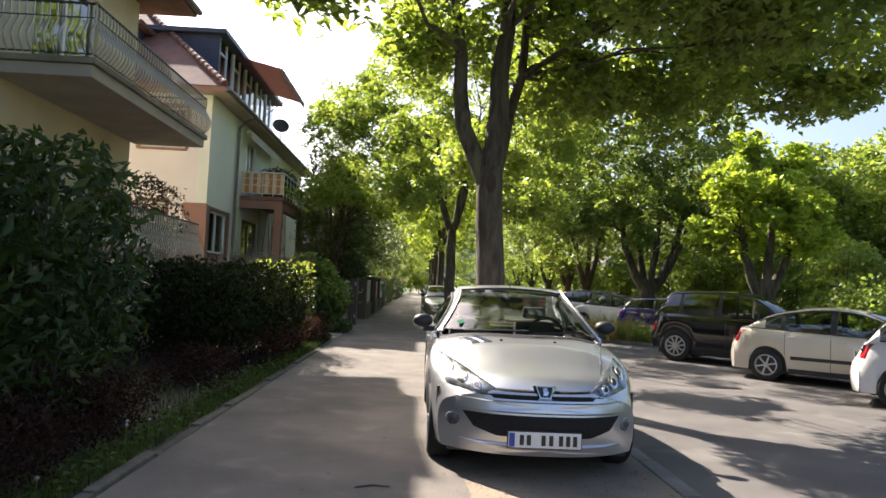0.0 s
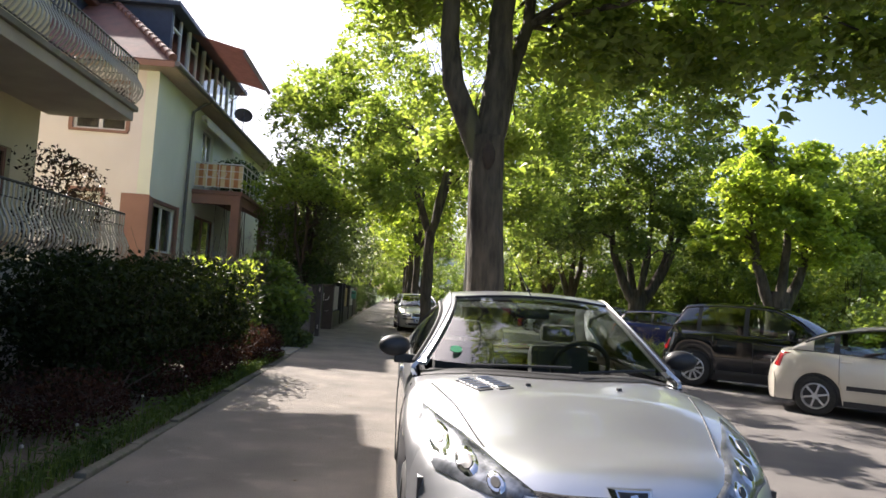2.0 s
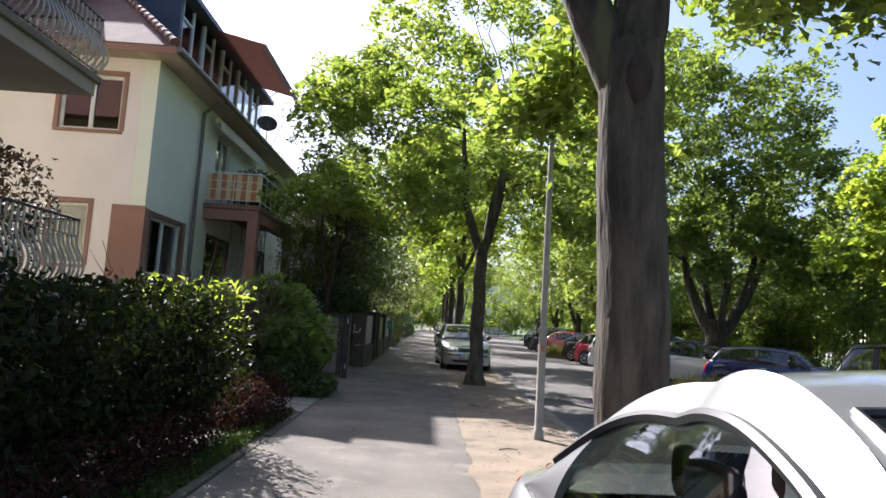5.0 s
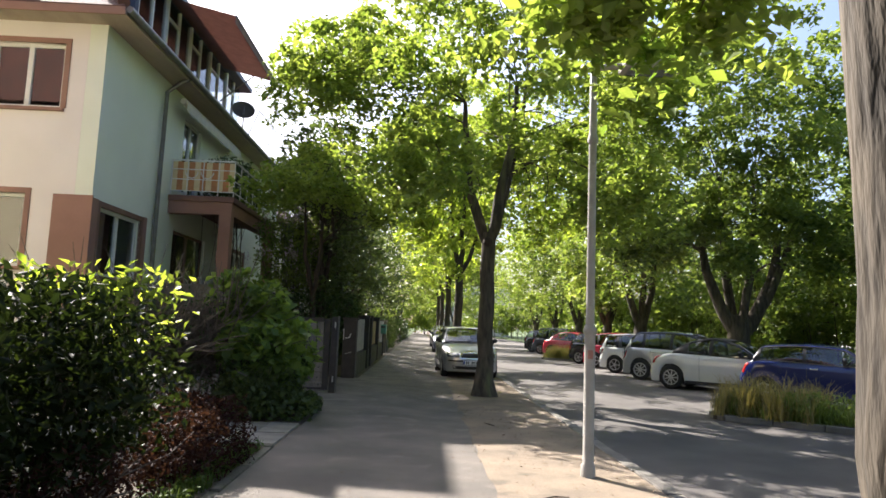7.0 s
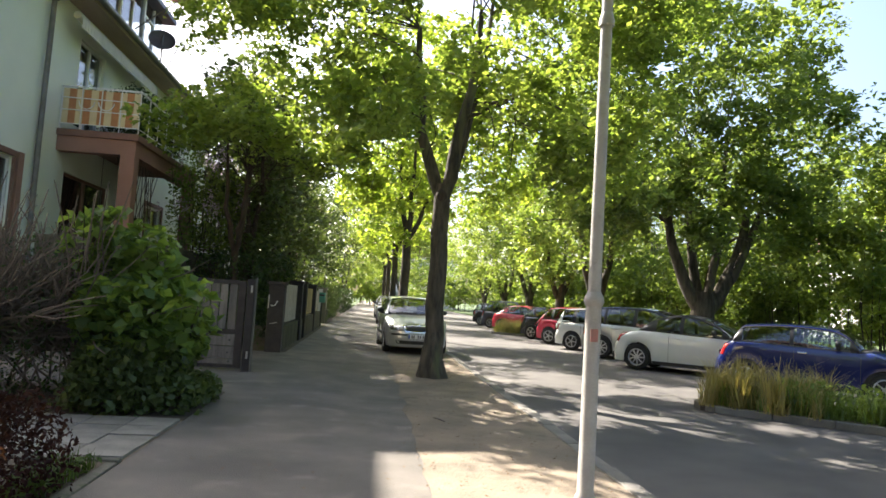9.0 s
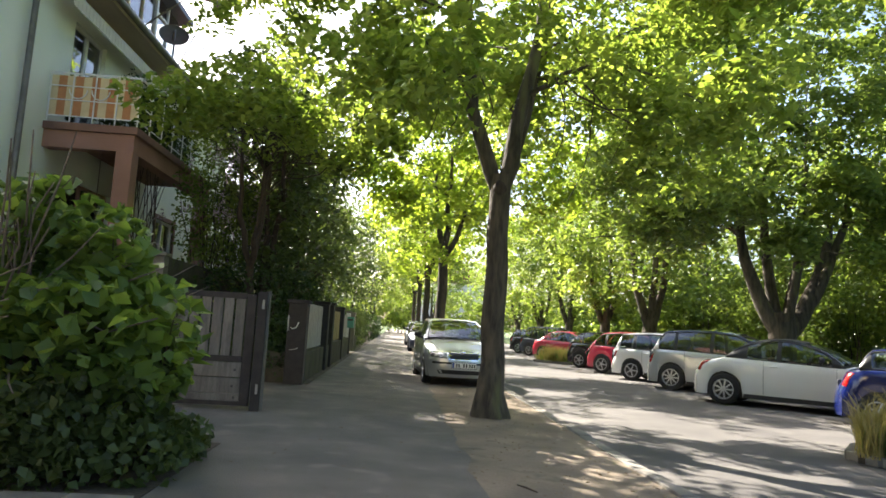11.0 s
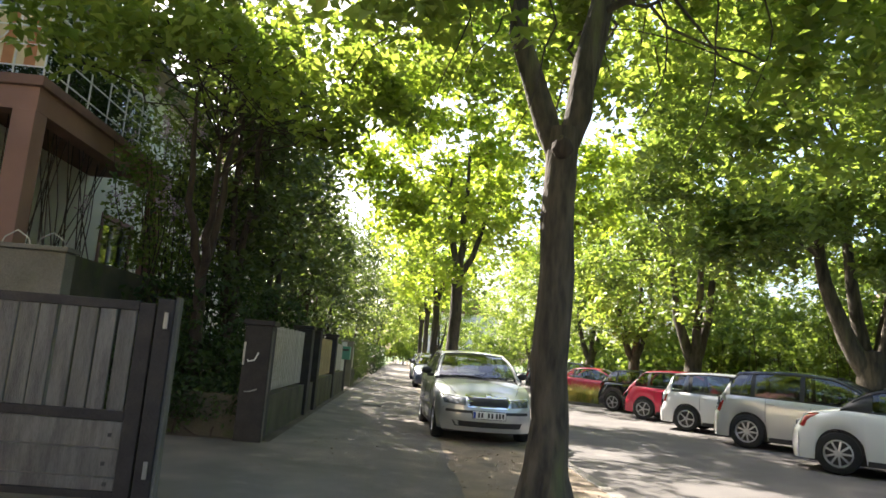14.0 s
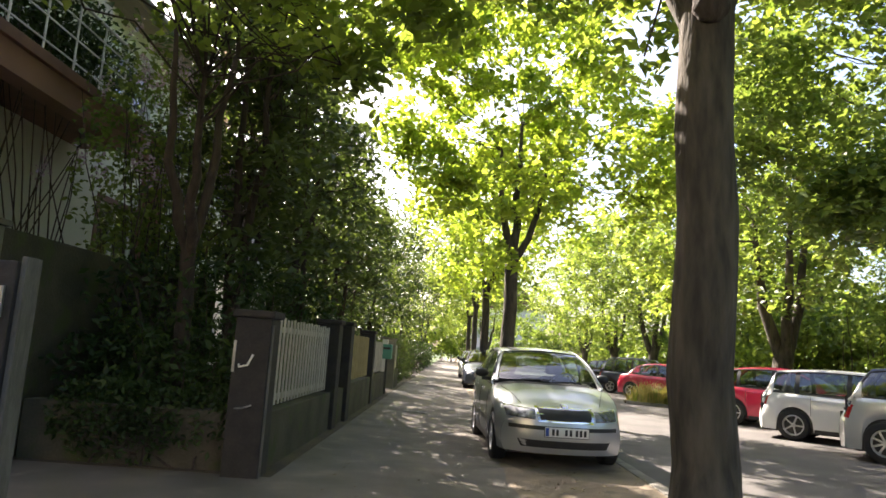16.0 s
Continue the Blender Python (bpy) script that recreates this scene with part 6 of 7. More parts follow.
tree(11.4, 19.4, 8, 0.36, 2.1, [(-0.8, 0, 1.8, 0.16), (0.8, 0.1, 1.8, 0.16), (0.0, -0.4, 2.6, 0.14)], (0, 0, 4.2), (1.5, 1.5, 1.5), 120, 40, 0.32, YELLOWGREEN, 0.19, label="pollarded tree with bright young leaves", boughs=24,
     extra=[(-0.5, 0.1, 6.1, 0.7, 0.7, 0.8, 30), (-1.3, -0.3, 4.9, 0.8, 0.8, 0.8, 30), (-1.7, 0.2, 3.5, 0.65, 0.8, 0.7, 22), (0.7, 0.0, 5.6, 0.8, 0.8, 0.75, 30), (1.5, 0.2, 4.4, 0.8, 0.8, 0.8, 28), (1.3, -0.5, 3.2, 0.7, 0.8, 0.5, 16), (0.0, -1.2, 4.3, 0.9, 0.6, 1.0, 30)])
tree(11.0, 40.3, 9, 0.34, 2.2, [(-0.9, 0, 4.0, 0.18), (0.8, 0.1, 4.2, 0.18), (0.0, -0.6, 4.6, 0.16)], (0, 0, 7.4), (4.6, 4.6, 4.8), 250, 58, 0.68, GREEN, 0.22, label="broad park tree behind the parked cars", **far)
for k, (x, y, r, h) in enumerate([(11.6, 48.5, 4.4, 6.8), (11.8, 57.0, 4.6, 7.0), (12.0, 67.0, 5.0, 7.4), (19.5, 39.0, 4.6, 6.8), (19.5, 29.0, 3.8, 6.0), (22.0, 31.0, 4.2, 6.0), (19.0, 9.5, 2.4, 4.2), (20.0, 56.0, 6.0, 8.0), (12.5, 80.0, 6.0, 8.0), (4.5, 96.0, 7.0, 8.0), (-3.0, 98.0, 7.0, 8.5)]):
    tree(x, y, 30 + k, 0.3, 2.3, [(-0.9, 0, 3.4, 0.16), (0.8, 0.1, 3.6, 0.16), (0.0, -0.6, 4.0, 0.15)], (0, 0, h - 0.4), (r, r, h - 2.1), 210, 56, 0.80, GREEN if k % 2 else LIME, 0.26, label="leafy park tree behind the parked cars", boughs=14, group="park trees")
# garden trees
tree(-2.7, 25.9, 59, 0.10, 2.4, [(0.3, -0.9, 1.6, 0.06), (-0.3, -0.4, 2.4, 0.06), (0.2, 0.2, 2.8, 0.06)], (0.5, -1.0, 5.2), (1.3, 1.8, 1.0), 34, 36, 0.40, LIME, 0.15, DARKBARK, "young broad-leaved garden tree hanging over the driveway", 20,
     extra=[(-0.4, -3.4, 4.3, 0.9, 0.9, 0.45, 20), (0.9, -2.9, 4.5, 1.1, 1.1, 0.5, 22), (-0.2, -2.7, 4.6, 0.9, 1.0, 0.5, 16), (1.6, -1.4, 4.4, 1.0, 1.2, 0.6, 18)], group="garden trees")
for k, (x, y, r, h, t) in enumerate([(-2.7, 27.6, 1.5, 5.4, 2.2), (-3.1, 29.4, 1.7, 5.8, 2.4), (-2.7, 31.4, 1.7, 5.6, 2.4), (-3.4, 33.6, 1.9, 5.4, 2.4), (-3.0, 36.4, 1.8, 5.2, 2.4), (-3.2, 39.6, 1.9, 5.0, 2.4)]):
    tree(x, y, 60 + k, 0.11, 1.2, [(-0.15, 0, h - 0.6, 0.07), (0.2, 0.1, h - 0.4, 0.07)], (0, 0, h - 0.6), (r, r, t + 1.8), 120, 32, 0.5, CONIFER, 0.17, DARKBARK, "dark garden conifer behind the fence", 30, group="garden trees", hollow=0.2)
for k, (x, y, r, h) in enumerate([(-4.5, 46.0, 3.0, 5.0), (-4.0, 53.0, 3.2, 5.4), (-4.4, 62.0, 3.6, 5.6), (-4.0, 74.0, 4.0, 5.6)]):
    tree(x, y, 80 + k, 0.16, 1.8, [(-0.4, 0, 2.4, 0.10), (0.4, 0.1, 2.6, 0.10)], (0, 0, h), (r, r, h - 1.3), 170, 32, 0.8, CONIFER, 0.24, DARKBARK, "dark garden tree overhanging the pavement", 14, group="garden trees")

# ---- far houses and undergrowth ----
def far_house(x, y, w, d, h, roof_h, wall_mat, label, turn=0.0):
    """A plain house far off with its windows and a pitched roof."""
    m = pose(x, y, 0, 0, 0, turn)
    ho = thing("house", label, "house", m)
    part("wall", boxed(-w / 2, w / 2, -d / 2, d / 2, 0, h), wall_mat, ho)
    bm = bmesh.new()
    pr = [(-w / 2 - 0.5, h - 0.05), (0, h + roof_h), (w / 2 + 0.5, h - 0.05)]
    a = [bm.verts.new((px, -d / 2 - 0.4, pz)) for px, pz in pr]
    b = [bm.verts.new((px, d / 2 + 0.4, pz)) for px, pz in pr]
    bm.faces.new(a)
    bm.faces.new(b[::-1])
    for i in range(3):
        j = (i + 1) % 3
        bm.faces.new((a[i], b[i], b[j], a[j]))
    part("roof", bm, TILE, ho)
    for s in range(int(h // 2.8)):
        for k in range(4):
            yy = -d / 2 + d * (k + 0.5) / 4
            part("window", boxed(-w / 2 - 0.03, -w / 2 + 0.02, yy - 0.5, yy + 0.5, 1.0 + s * 2.8, 2.3 + s * 2.8, 0.01), PANE, ho)
            part("window_frame", boxed(-w / 2 - 0.012, -w / 2 + 0.01, yy - 0.6, yy + 0.6, 0.9 + s * 2.8, 2.4 + s * 2.8, 0.01), WHITEPAINT, ho)
        for k in range(3):
            xx = -w / 2 + w * (k + 0.5) / 3
            part("window", boxed(xx - 0.5, xx + 0.5, -d / 2 - 0.03, -d / 2 + 0.02, 1.0 + s * 2.8, 2.3 + s * 2.8, 0.01), PANE, ho)
            part("window_frame", boxed(xx - 0.6, xx + 0.6, -d / 2 - 0.012, -d / 2 + 0.01, 0.9 + s * 2.8, 2.4 + s * 2.8, 0.01), WHITEPAINT, ho)
    return ho


far_house(42, 36, 9, 12, 5.8, 4.0, CREAM, "beige house behind the park trees")
far_house(50, 74, 10, 14, 8.5, 4.5, WHITE, "pale house far behind the trees")
far_house(-11.5, 47, 9, 13, 6.2, 4.2, WHITE, "white neighbour house behind garden trees")
far_house(-11.5, 66, 9, 12, 6.2, 4.2, CREAM, "cream neighbour house further along the street")
far_house(9, 128, 12, 10, 8.5, 4.5, WHITE, "pale house closing the far end of the street")
def thicket(b, leaf, size, clumps, per, seed):
    """Loose shrubs filling a stretch of ground, in clumps of leaves of uneven height."""
    rng = np.random.default_rng(seed)
    ox, oy = (b[0] + b[1]) / 2, (b[2] + b[3]) / 2
    ob = thing("undergrowth", "loose green shrubs under the park trees", "bush", pose(ox, oy, 0), "park shrubs")
    x, y = rng.uniform(b[0] - ox, b[1] - ox, clumps), rng.uniform(b[2] - oy, b[3] - oy, clumps)
    top = np.array([b[5] * (0.85 + 0.7 * noise.noise(Vector((p * 0.35, q * 0.35, seed)))) for p, q in zip(x, y)])
    cc = np.stack([x, y, np.maximum(0.25, top * rng.uniform(0.05, 1.0, clumps) ** 0.7)], 1)
    pts = dome_clumps(rng, cc, per, 0.75 if size < 0.2 else 1.1, 0.6)
    pts[:, 2] = np.maximum(pts[:, 2], 0.03)
    stems = []
    for c in cc[::2]:
        stems.append((bend((c[0] * 0.96, c[1] + rng.normal() * 0.2, -0.02), c, rng, 0.15, 4), [0.03, 0.026, 0.02, 0.014, 0.008]))
    tagged(part("branchwork", tubes("branchwork", stems, TWIG, 5), None, ob), kind="stuff")
    part("foliage", leaf_mesh("foliage", pts, size, leaf, rng, 0.45, slim=0.7), None, ob)
    return ob


for k, b in enumerate([(14.0, 17.0, -4, 10, 0, 2.4), (14.5, 18.0, 12, 22, 0, 1.9), (16, 20, 22, 32, 0, 3.6), (15, 18.5, 34, 44, 0, 3.4), (15.5, 19, 46, 60, 0, 3.6), (21, 26, -4, 14, 0, 4.6), (22, 28, 14, 40, 0, 6.4), (21, 27, 40, 70, 0, 6.4), (14, 20, 66, 90, 0, 3.2), (6, 22, 100, 112, 0, 5.5), (-9, 3, 104, 116, 0, 6.0), (-9.5, -5, 80, 104, 0, 5.0)]):
    v = (b[1] - b[0]) * (b[3] - b[2]) * b[5]
    near = b[2] < 45 and b[0] < 19
    thicket((*b[:5], b[5] * 1.15), (GREEN, GREEN, LIME, GREEN)[k % 4], 0.17 if near else 0.34, 300 if near else 200, 90 if near else 80, 200 + k)

# ---- kerbs, slabs and the driveway ----
edge = thing("bed_edging", "low concrete edging along the planted bed", "kerb", None, "", "structure")
me = bpy.data.meshes.new("edging_stone")
bm = boxed(-0.045, 0.045, -0.496, 0.496, -0.12, 0.055, 0.014)
bm.to_mesh(me)
bm.free()
me.materials.append(EDGING)
rng = np.random.default_rng(5)
for k in range(22):
    o = part("edging_stone", me, None, edge)
    o.matrix_basis = pose(-1.29 + rng.normal() * 0.008, 14.36 - k, 0.038 + rng.normal() * 0.01, rng.normal() * 0.6, rng.normal() * 2, rng.normal() * 0.5)
for k in range(4):
    o = part("edging_stone", me, None, edge)
    o.matrix_basis = pose(-1.75 - k, 14.9, 0.045 + rng.normal() * 0.008, 0, 0, 90)
kb = thing("road_kerb", "worn concrete kerb stones beside the road", "kerb", None, "", "structure")
me = bpy.data.meshes.new("kerb_stone")
bm = boxed(-0.075, 0.075, -0.495, 0.495, -0.25, 0.022, 0.016)
bm.to_mesh(me)
bm.free()
me.materials.append(KERB)
for k in range(70):
    o = part("kerb_stone", me, None, kb)
    o.matrix_basis = pose(KX - 0.015 + rng.normal() * 0.006, -6 + k, rng.normal() * 0.006, 0, rng.normal() * 0.8, rng.normal() * 0.3)
kb2 = thing("park_kerb", "concrete kerb along the park edge", "kerb", None, "", "structure")
for k in range(70):
    o = part("kerb_stone", me, None, kb2)
    o.matrix_basis = pose(11.67, -6 + k, 0.05, 0, 0, 0)
pa = thing("garden_path", "grey concrete slab path to the house", "path", None, "", "structure")
me = bpy.data.meshes.new("slab")
bm = boxed(-0.194, 0.194, -0.194, 0.194, -0.05, 0.0, 0.006)
bm.to_mesh(me)
bm.free()
me.materials.append(SLAB)
for i in range(11):
    for j in range(4):
        o = part("slab", me, None, pa)
        o.matrix_basis = pose(-1.46 - 0.4 * i, 15.17 + 0.4 * j, 0.085 + rng.normal() * 0.004, rng.normal() * 0.4, rng.normal() * 0.4, 0)
sheet("path_bed", -6.0, -1.25, 14.95, 16.6, 0.066, SAND, 4, 3, 0.0, "sandy joints under the path slabs")
sheet("driveway", -8.0, -1.241, 18.6, 24.75, 0.068, PAVING, 6, 6, 0.01, "grey asphalt driveway behind the open gate")

for x, y, w, d in ((-0.31, 32.65, 0.56, 0.5), (-0.25, 44.0, 0.5, 0.5)):
    mc = thing("drain_cover", "dark iron drain cover set in the pavement", "drain cover", pose(x, y, 0.045), "drain covers")
    part("rim", boxed(-w / 2, w / 2, -d / 2, d / 2, -0.04, 0.006, 0.004), KERB, mc)
    for k in range(5):
        u = -d / 2 + 0.05 + k * (d - 0.1) / 5
        part("bar", boxed(-w / 2 + 0.05, w / 2 - 0.05, u + 0.01, u + 0.07, 0.0, 0.012, 0.003), IRON, mc)

# ---- gate and fence ----
FX = -1.5
gate = thing("garden_gate", "weathered grey board gate standing open", "gate", pose(-1.41, 20.9, 0.06))
part("gate_post", boxed(-0.06, 0.06, -0.07, 0.07, 0.0, 1.50, 0.008), DARKWOOD, gate)
part("post_edge", boxed(0.062, 0.085, -0.05, 0.05, 0.0, 1.52, 0.004), GREYWOOD, gate, "pale edge strip")
part("stile", boxed(-0.20, -0.085, -0.04, 0.04, 0.06, 1.46, 0.006), DARKWOOD, gate)
part("stile", boxed(-1.42, -1.34, -0.04, 0.04, 0.06, 1.46, 0.006), DARKWOOD, gate)
for z0, z1 in ((1.40, 1.47), (0.60, 0.67), (0.06, 0.11)):
    part("rail", boxed(-1.338, -0.202, -0.035, 0.035, z0, z1, 0.006), DARKWOOD, gate)
for k in range(8):
    x = -1.335 + k * 0.1425
    part("board", boxed(x, x + 0.122 + 0.006 * (k % 3 - 1), -0.028, -0.004, 0.672, 1.398, 0.004), GREYWOOD, gate)
for z0, z1 in ((0.115, 0.20), (0.212, 0.40), (0.412, 0.595)):
    part("board", boxed(-1.335, -0.205, -0.03, -0.004, z0, z1, 0.004), GREYWOOD, gate)
for x, z in ((-1.22, 0.30), (-1.19, 0.50), (-0.30, 0.30), (-0.28, 0.50), (-0.27, 0.16)):
    part("bolt", boxed(x - 0.014, x + 0.014, -0.037, -0.0305, z - 0.014, z + 0.014, 0.003), IRON, gate)
for z in (0.28, 1.34):
    part("hinge_plate", boxed(0.0, 0.03, -0.084, -0.0705, z - 0.06, z + 0.06, 0.003), RAIL, gate)
part("latch", tubes("latch", [([(-1.44, -0.06, 1.12), (-1.38, -0.075, 1.12), (-1.33, -0.06, 1.12)], 0.010)], RAIL, 6), None, gate, "bright steel latch")
part("back_post", boxed(-1.60, -1.50, -0.06, 0.06, 0.0, 1.62, 0.008), GREYWOOD, gate)


def picket_panel(y0, y1, mat, wall_h=0.58, top=1.36):
    f = thing("garden_fence", "low wall with a weathered picket fence on top", "fence", pose(FX, y0, 0.06), "garden fence")
    L = y1 - y0
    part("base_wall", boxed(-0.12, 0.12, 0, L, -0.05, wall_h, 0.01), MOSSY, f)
    for z in (wall_h + 0.10, top - 0.12):
        part("rail", boxed(-0.03, 0.02, 0.01, L - 0.01, z - 0.03, z + 0.03, 0.005), mat, f)
    n = max(3, int(L / 0.155))
    for k in range(n):
        y = L * (k + 0.5) / n
        part("picket", boxed(0.022, 0.040, y - 0.026, y + 0.026, wall_h + 0.03, top + 0.01 * math.sin(k * 2.1), 0.006), mat, f)
    return f


def pier(y, w=0.34, h=1.5, mat=None, label="dark weathered fence pier with a capstone"):
    p = thing("fence_pier", label, "fence pier", pose(FX, y, 0.06), "garden fence")
    part("shaft", boxed(-w / 2, w / 2, -w / 2, w / 2, -0.05, h, 0.014), mat or DARKWOOD, p)
    part("capstone", boxed(-w / 2 - 0.03, w / 2 + 0.03, -w / 2 - 0.03, w / 2 + 0.03, h + 0.002, h + 0.07, 0.014), CONCRETE if mat else DARKWOOD, p)
    return p


p1 = pier(24.78, 0.34, 1.46)
part("hook", tubes("hook", [([(-0.10, -0.18, 1.02), (-0.08, -0.23, 1.0), (0.0, -0.24, 1.02), (0.04, -0.23, 1.12)], 0.010)], WHITEPAINT, 6), None, p1, "pale metal gate hook")
part("metal_strip", boxed(-0.165, -0.14, -0.182, -0.172, 0.95, 1.24), RAIL, p1)
part("corner_strip", boxed(0.172, 0.19, -0.15, -0.12, 0.02, 1.40, 0.003), GREYWOOD, p1, "pale corner strip")
part("bolt_eye", tubes("eye", [([(-0.10, -0.175, 0.62), (-0.02, -0.21, 0.63), (0.06, -0.19, 0.66)], 0.008)], RAIL, 6), None, p1)
picket_panel(24.97, 28.50, PICKET, 0.56, 1.50)
pier(28.72, 0.34, 1.56)
picket_panel(28.90, 29.75, PICKET, 0.56, 1.50)
pier(29.95, 0.36, 1.58)
OCHRE = surf("ochre board paint", (0.45, 0.36, 0.17), (0.36, 0.28, 0.13), 5.0, 0.8, per=0.1)
picket_panel(30.15, 33.6, OCHRE, 0.60, 1.46)
pier(33.8, 0.30, 1.55)
picket_panel(33.97, 36.9, PICKET, 0.62, 1.40)
mb = thing("letter_box", "green letter box on a thin post", "letter box", pose(FX + 0.12, 37.25, 0.0))
part("box", boxed(-0.14, 0.14, -0.18, 0.18, 1.02, 1.42, 0.02), surf("green letter box paint", (0.10, 0.30, 0.22), (0.08, 0.24, 0.18), 8.0, 0.5), mb)
part("flap", boxed(-0.10, 0.10, -0.195, -0.182, 1.28, 1.34, 0.004), IRON, mb)
part("post", boxed(-0.03, 0.03, -0.03, 0.03, 0, 1.018, 0.004), IRON, mb)
pier(37.9, 0.16, 1.50, WHITEPAINT, "slim white gate post")
pier(40.2, 0.24, 1.50, CONCRETE, "grey concrete gate pier")
picket_panel(40.34, 42.0, PICKET)
dw = thing("driveway_wall", "low mossy wall beside the driveway", "wall", None, "", "structure")
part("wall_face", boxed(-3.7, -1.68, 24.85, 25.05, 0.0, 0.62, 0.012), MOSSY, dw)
bt = thing("waste_bin", "dark blue-black waste bin at the island", "bin", pose(11.0, 20.0, -0.06, 0, 0, 20))
part("bin_body", boxed(-0.29, 0.29, -0.35, 0.35, 0.05, 0.95, 0.05), PLASTIC, bt)
part("lid", boxed(-0.31, 0.31, -0.38, 0.38, 0.952, 1.06, 0.05), PLASTIC, bt)


# ---- planted islands between the bays ----
def island(x, y, seed, length=5.2, width=1.5):
    h = Vector((math.sin(radians(ANGLE)), -math.cos(radians(ANGLE)), 0))
    m = pose(x, y, ROADZ, 0, 0, ANGLE - 90)
    i = thing("planted_island", "planted traffic island with a stone edge", "island", m, "planted islands")
    part("soil", boxed(0.10, length - 0.02, -width / 2 + 0.10, width / 2 - 0.10, 0, 0.10, 0.01), SOIL, i)
    ring = [(0.35, -width / 2), (length, -width / 2), (length, width / 2), (0.35, width / 2), (0.0, width / 4), (0.0, -width / 4)]
    for a, b in zip(ring, ring[1:] + ring[:1]):
        a, b = Vector((*a, 0)), Vector((*b, 0))
        n = max(1, round((b - a).length / 0.8))
        ang = math.atan2(b.y - a.y, b.x - a.x)
        l = (b - a).length / n
        for k in range(n):
            c = a.lerp(b, (k + 0.5) / n)
            part("edge_stone", boxed(-l / 2 + 0.006, l / 2 - 0.006, -0.06, 0.06, 0, 0.11, 0.012, Matrix.Translation(c) @ Matrix.Rotation(ang, 4, "Z")), KERB, i)
    rng = np.random.default_rng(seed)
    for nm, mat, cnt, hh, lab in (("island_grass", STRAW, 3200, 0.46, "dry straw-coloured tufts on the island"), ("island_grass", GRASSMAT, 5500, 0.34, "green grassy planting on the island")):
        r2 = np.random.default_rng(seed + cnt)
        cl = np.stack([r2.uniform(0.1, length - 0.1, 60), r2.uniform(-width / 2 + 0.1, width / 2 - 0.1, 60)], 1)
        ix = r2.integers(0, 60, cnt)
        q = cl[ix] + r2.normal(size=(cnt, 2)) * 0.15
        big = r2.uniform(0.4, 1.5, 60)[ix]
        q[:, 0] = np.clip(q[:, 0], 0.08, length - 0.05)
        q[:, 1] = np.clip(q[:, 1], -width / 2 - 0.08, width / 2 + 0.08)
        if nm == "island_grass" and mat is STRAW:
            q[:, 0] = q[:, 0] * 0.35
        hb = hh * r2.uniform(0.5, 1.35, cnt) * big
        a = r2.uniform(0, 2 * math.pi, cnt)
        le = r2.uniform(0.2, 0.9, cnt) * hb
        b0 = np.stack([q[:, 0], q[:, 1], np.full(cnt, 0.09)], 1)
        w = np.stack([-np.sin(a), np.cos(a), np.zeros(cnt)], 1) * 0.0055
        mid = b0 + np.stack([np.cos(a) * le * 0.35, np.sin(a) * le * 0.35, hb * 0.7], 1)
        tip = b0 + np.stack([np.cos(a) * le, np.sin(a) * le, hb * 0.95], 1)
        v = np.stack([b0 - w, b0 + w, mid + w, mid - w, tip], 1).reshape(-1, 3)
        ii = np.arange(cnt)[:, None] * 5
        f = np.concatenate([ii + np.array([0, 1, 2]), ii + np.array([0, 2, 3]), ii + np.array([3, 2, 4])], 1).reshape(-1, 3)
        o = tagged(part(nm, tri_mesh(nm, v, f, mat)), lab, "grass", "", "stuff")
        o.matrix_world = m
    pts = np.stack([rng.uniform(1.2, length - 0.2, 1500), rng.uniform(-width / 2 + 0.1, width / 2 - 0.1, 1500), 0.12 + 0.46 * rng.uniform(0, 1, 1500) ** 1.4], 1)
    o = tagged(part("island_plants", leaf_mesh("island_plants", pts, 0.09, GREEN, rng, 0.5)), "low leafy plants on the island", "plants", "", "stuff")
    o.matrix_world = m


island(6.15, 20.5, 301)
island(6.9, 43.2, 302)

# ---- small growth and litter ----
WEEDMAT = leafy("shaded grass and weeds", (0.022, 0.045, 0.012), (0.095, 0.145, 0.035), 0.35, 0.6, 0.15)
tufts("verge_grass", "grass and weeds along the bed edging", -1.60, -1.34, -2.0, 14.7, 0.09, 6500, 0.13, WEEDMAT, 401)
tufts("verge_grass", "grass in the shaded garden bed", -3.6, -1.7, -1.0, 8.0, 0.09, 3500, 0.14, WEEDMAT, 402)
tufts("park_grass", "long grass at the park edge", 11.8, 15.0, -4.0, 60.0, 0.05, 9000, 0.28, GRASSMAT, 403)
rng = np.random.default_rng(410)
pts = np.stack([rng.uniform(-1.75, -1.33, 1500), rng.uniform(-1.5, 14.7, 1500), rng.uniform(0.10, 0.20, 1500)], 1)
tagged(part("weeds", leaf_mesh("weeds", pts, 0.075, WEEDMAT, rng, 0.7)), "broad-leaved weeds along the edging", "weeds", "", "stuff")
DEADLEAF = surf("dead leaf", (0.20, 0.13, 0.07), (0.12, 0.08, 0.045), 30, 0.9)
n = 2600
pts = np.stack([rng.uniform(-1.0, 2.6, n) ** 1.0, rng.uniform(2.0, 33.0, n), np.full(n, 0.014)], 1)
keep = (pts[:, 0] > 1.0) | (rng.uniform(size=n) < 0.16)
pts = pts[keep]
pts[:, 2] += np.where(pts[:, 0] > 1.1, 0.02, 0.028 * (1.3 - pts[:, 0]))
tagged(part("leaf_litter", leaf_mesh("leaf_litter", pts, 0.035, DEADLEAF, rng, 0.93)), "small dead leaves and bits on the strip", "litter", "", "stuff")
SEEDHEAD = surf("dandelion down", (0.34, 0.33, 0.29), (0.24, 0.23, 0.20), 40, 0.95)
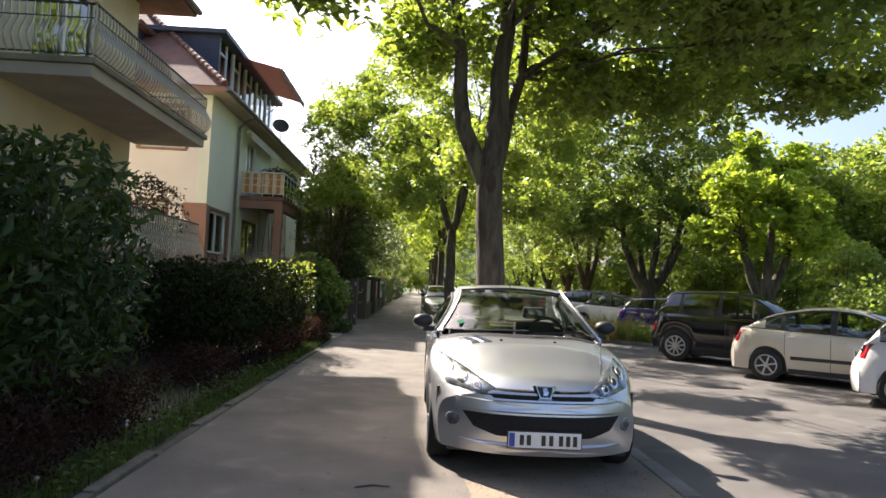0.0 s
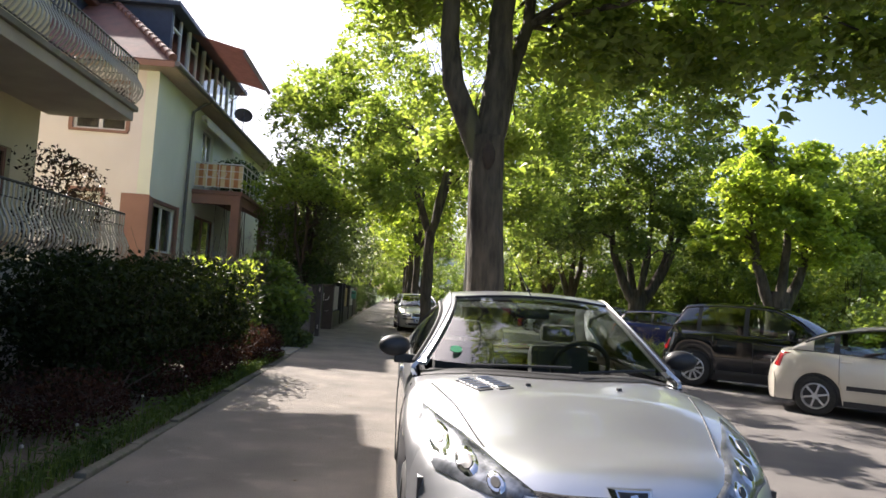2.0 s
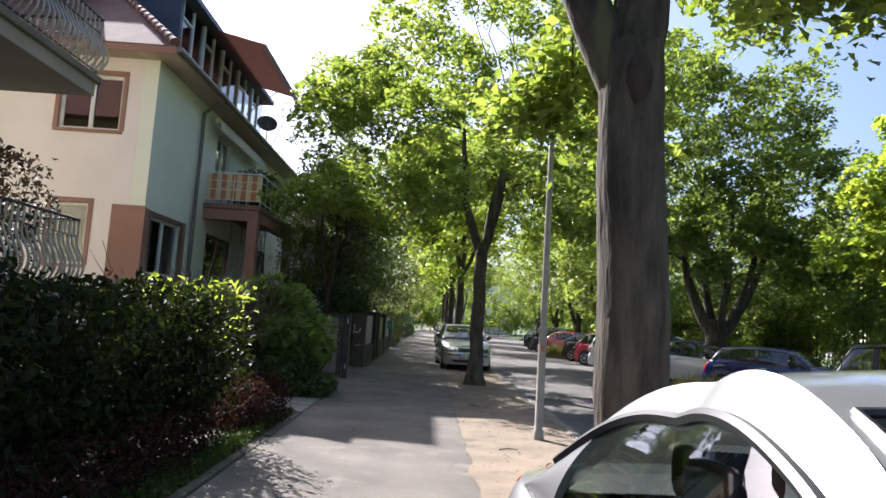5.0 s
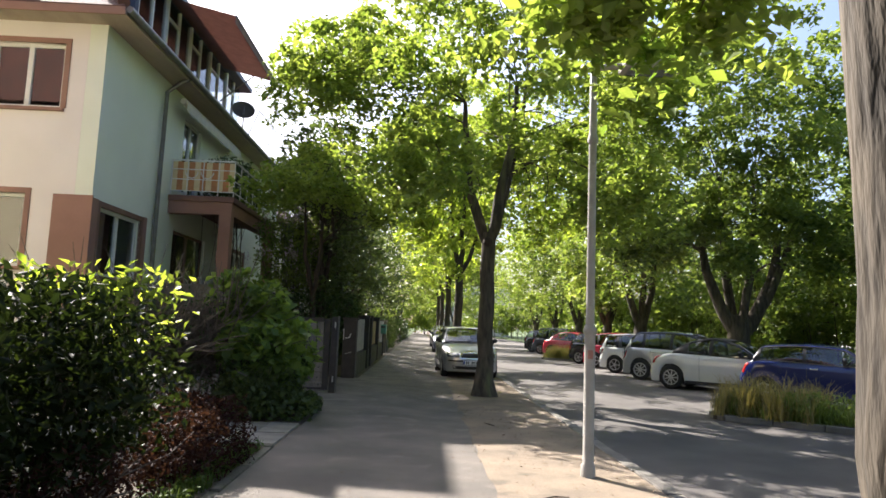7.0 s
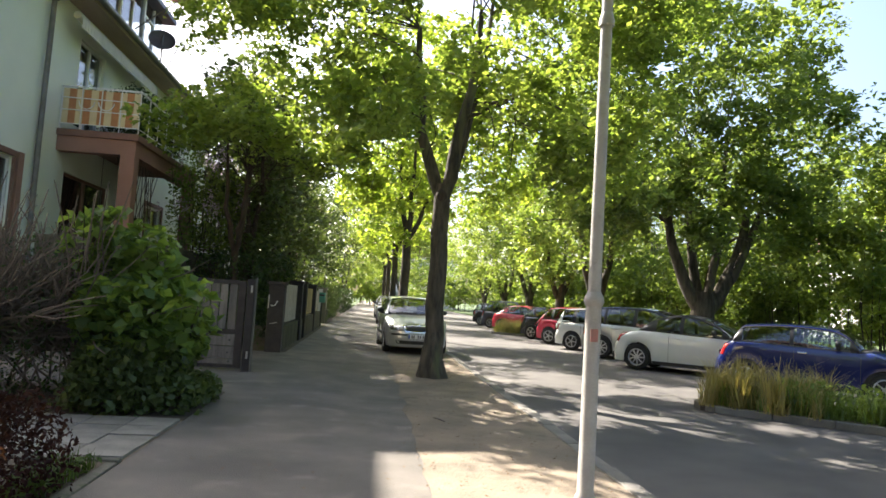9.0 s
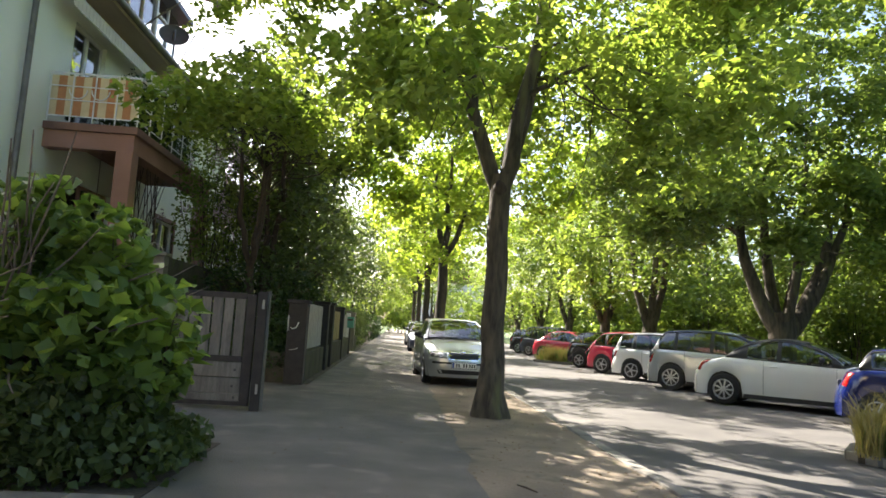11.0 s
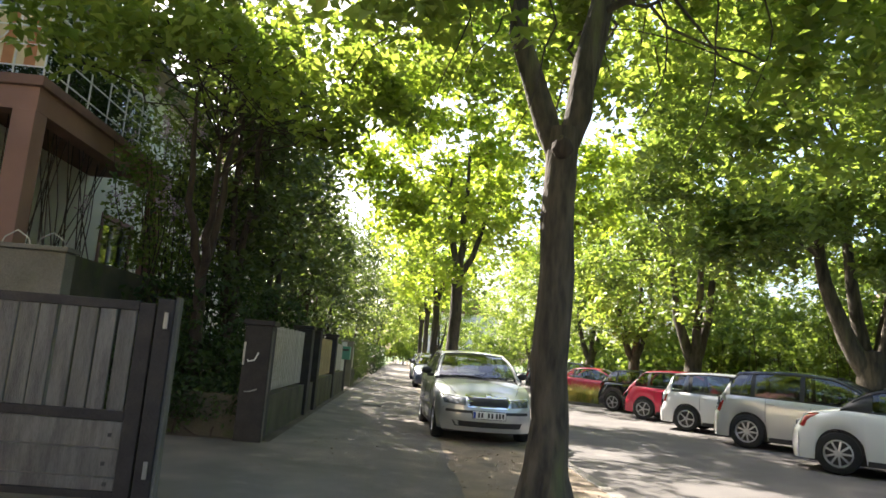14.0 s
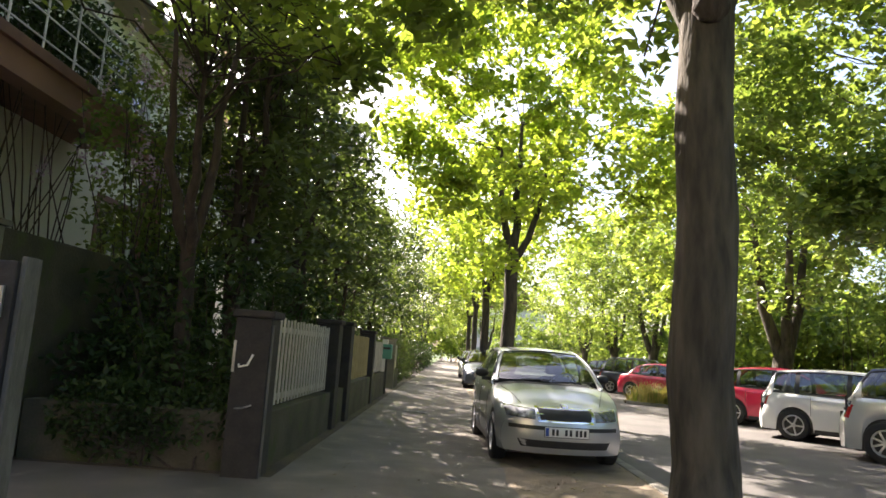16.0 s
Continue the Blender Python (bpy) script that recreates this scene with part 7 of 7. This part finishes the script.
for k in range(9):
    x, y = rng.uniform(-1.62, -1.38), rng.uniform(2.2, 11.0)
    d = thing("dandelion", "seeded dandelion clock on a thin stalk", "dandelion", pose(x, y, 0.08), "dandelions")
    hgt = rng.uniform(0.16, 0.30)
    part("stalk", tubes("stalk", [([(0, 0, 0), (0.01, 0.0, hgt)], 0.003)], GRASSMAT, 5), None, d)
    bm = bmesh.new()
    bmesh.ops.create_icosphere(bm, subdivisions=2, radius=0.013, matrix=Matrix.Translation((0.01, 0, hgt + 0.009)))
    part("seed_head", bm, SEEDHEAD, d, "", 60)
for x, y, a in ((1.55, 13.2, 20), (1.9, 12.4, 70), (1.4, 17.5, 120), (0.4, 3.4, 15)):
    t_ = thing("twig", "short dry fallen twig on the ground", "twig", pose(x, y, 0.03, 0, 0, a), "fallen twigs")
    part("stick", tubes("stick", [([(-0.12, 0, 0), (0, 0.01, 0.008), (0.13, -0.01, 0)], [0.006, 0.008, 0.004])], TWIG, 6), None, t_)
# rear dormer seen above the near balcony, and a guessed roof terrace awning
# awning added from a vague brown shape, sized to shade the pavement
shade_awning = thing("awning", "guessed brown awning above the near house balcony, stretched to shade the pavement", "awning")
bm = bmesh.new()
vs = [bm.verts.new(q) for q in [(-8.4, 12.2, 9.6), (-8.4, 17.5, 9.6), (-6.1, 17.5, 9.05), (-5.6, 12.2, 9.0)]]
bm.faces.new(vs)
bmesh.ops.solidify(bm, geom=bm.faces[:], thickness=0.02)
part("cloth", bm, AWN_BROWN, shade_awning)
part("front_bar", tubes("b", [([(-5.6, 12.2, 8.99), (-6.1, 17.5, 9.04)], 0.035)], GREYMETAL, 8), None, shade_awning)
part("arm", tubes("arm", [([(-8.4, 13.0, 8.6), (-7.2, 13.0, 9.1), (-5.75, 13.0, 8.98)], 0.022), ([(-8.4, 13.6, 8.6), (-7.6, 16.0, 9.2), (-6.05, 16.9, 9.02)], 0.022)], GREYMETAL, 6), None, shade_awning)
d2 = thing("dormer", "slate-blue dormer on the southern roof slope", "")
d2.parent = h2
part("cheek", boxed(-12.2, -9.6, 22.3, 25.5, 7.9, 10.0), SLATE, d2)
part("dormer_roof", boxed(-12.5, -9.3, 21.9, 25.8, 10.002, 10.16, 0.02), TILE, d2)
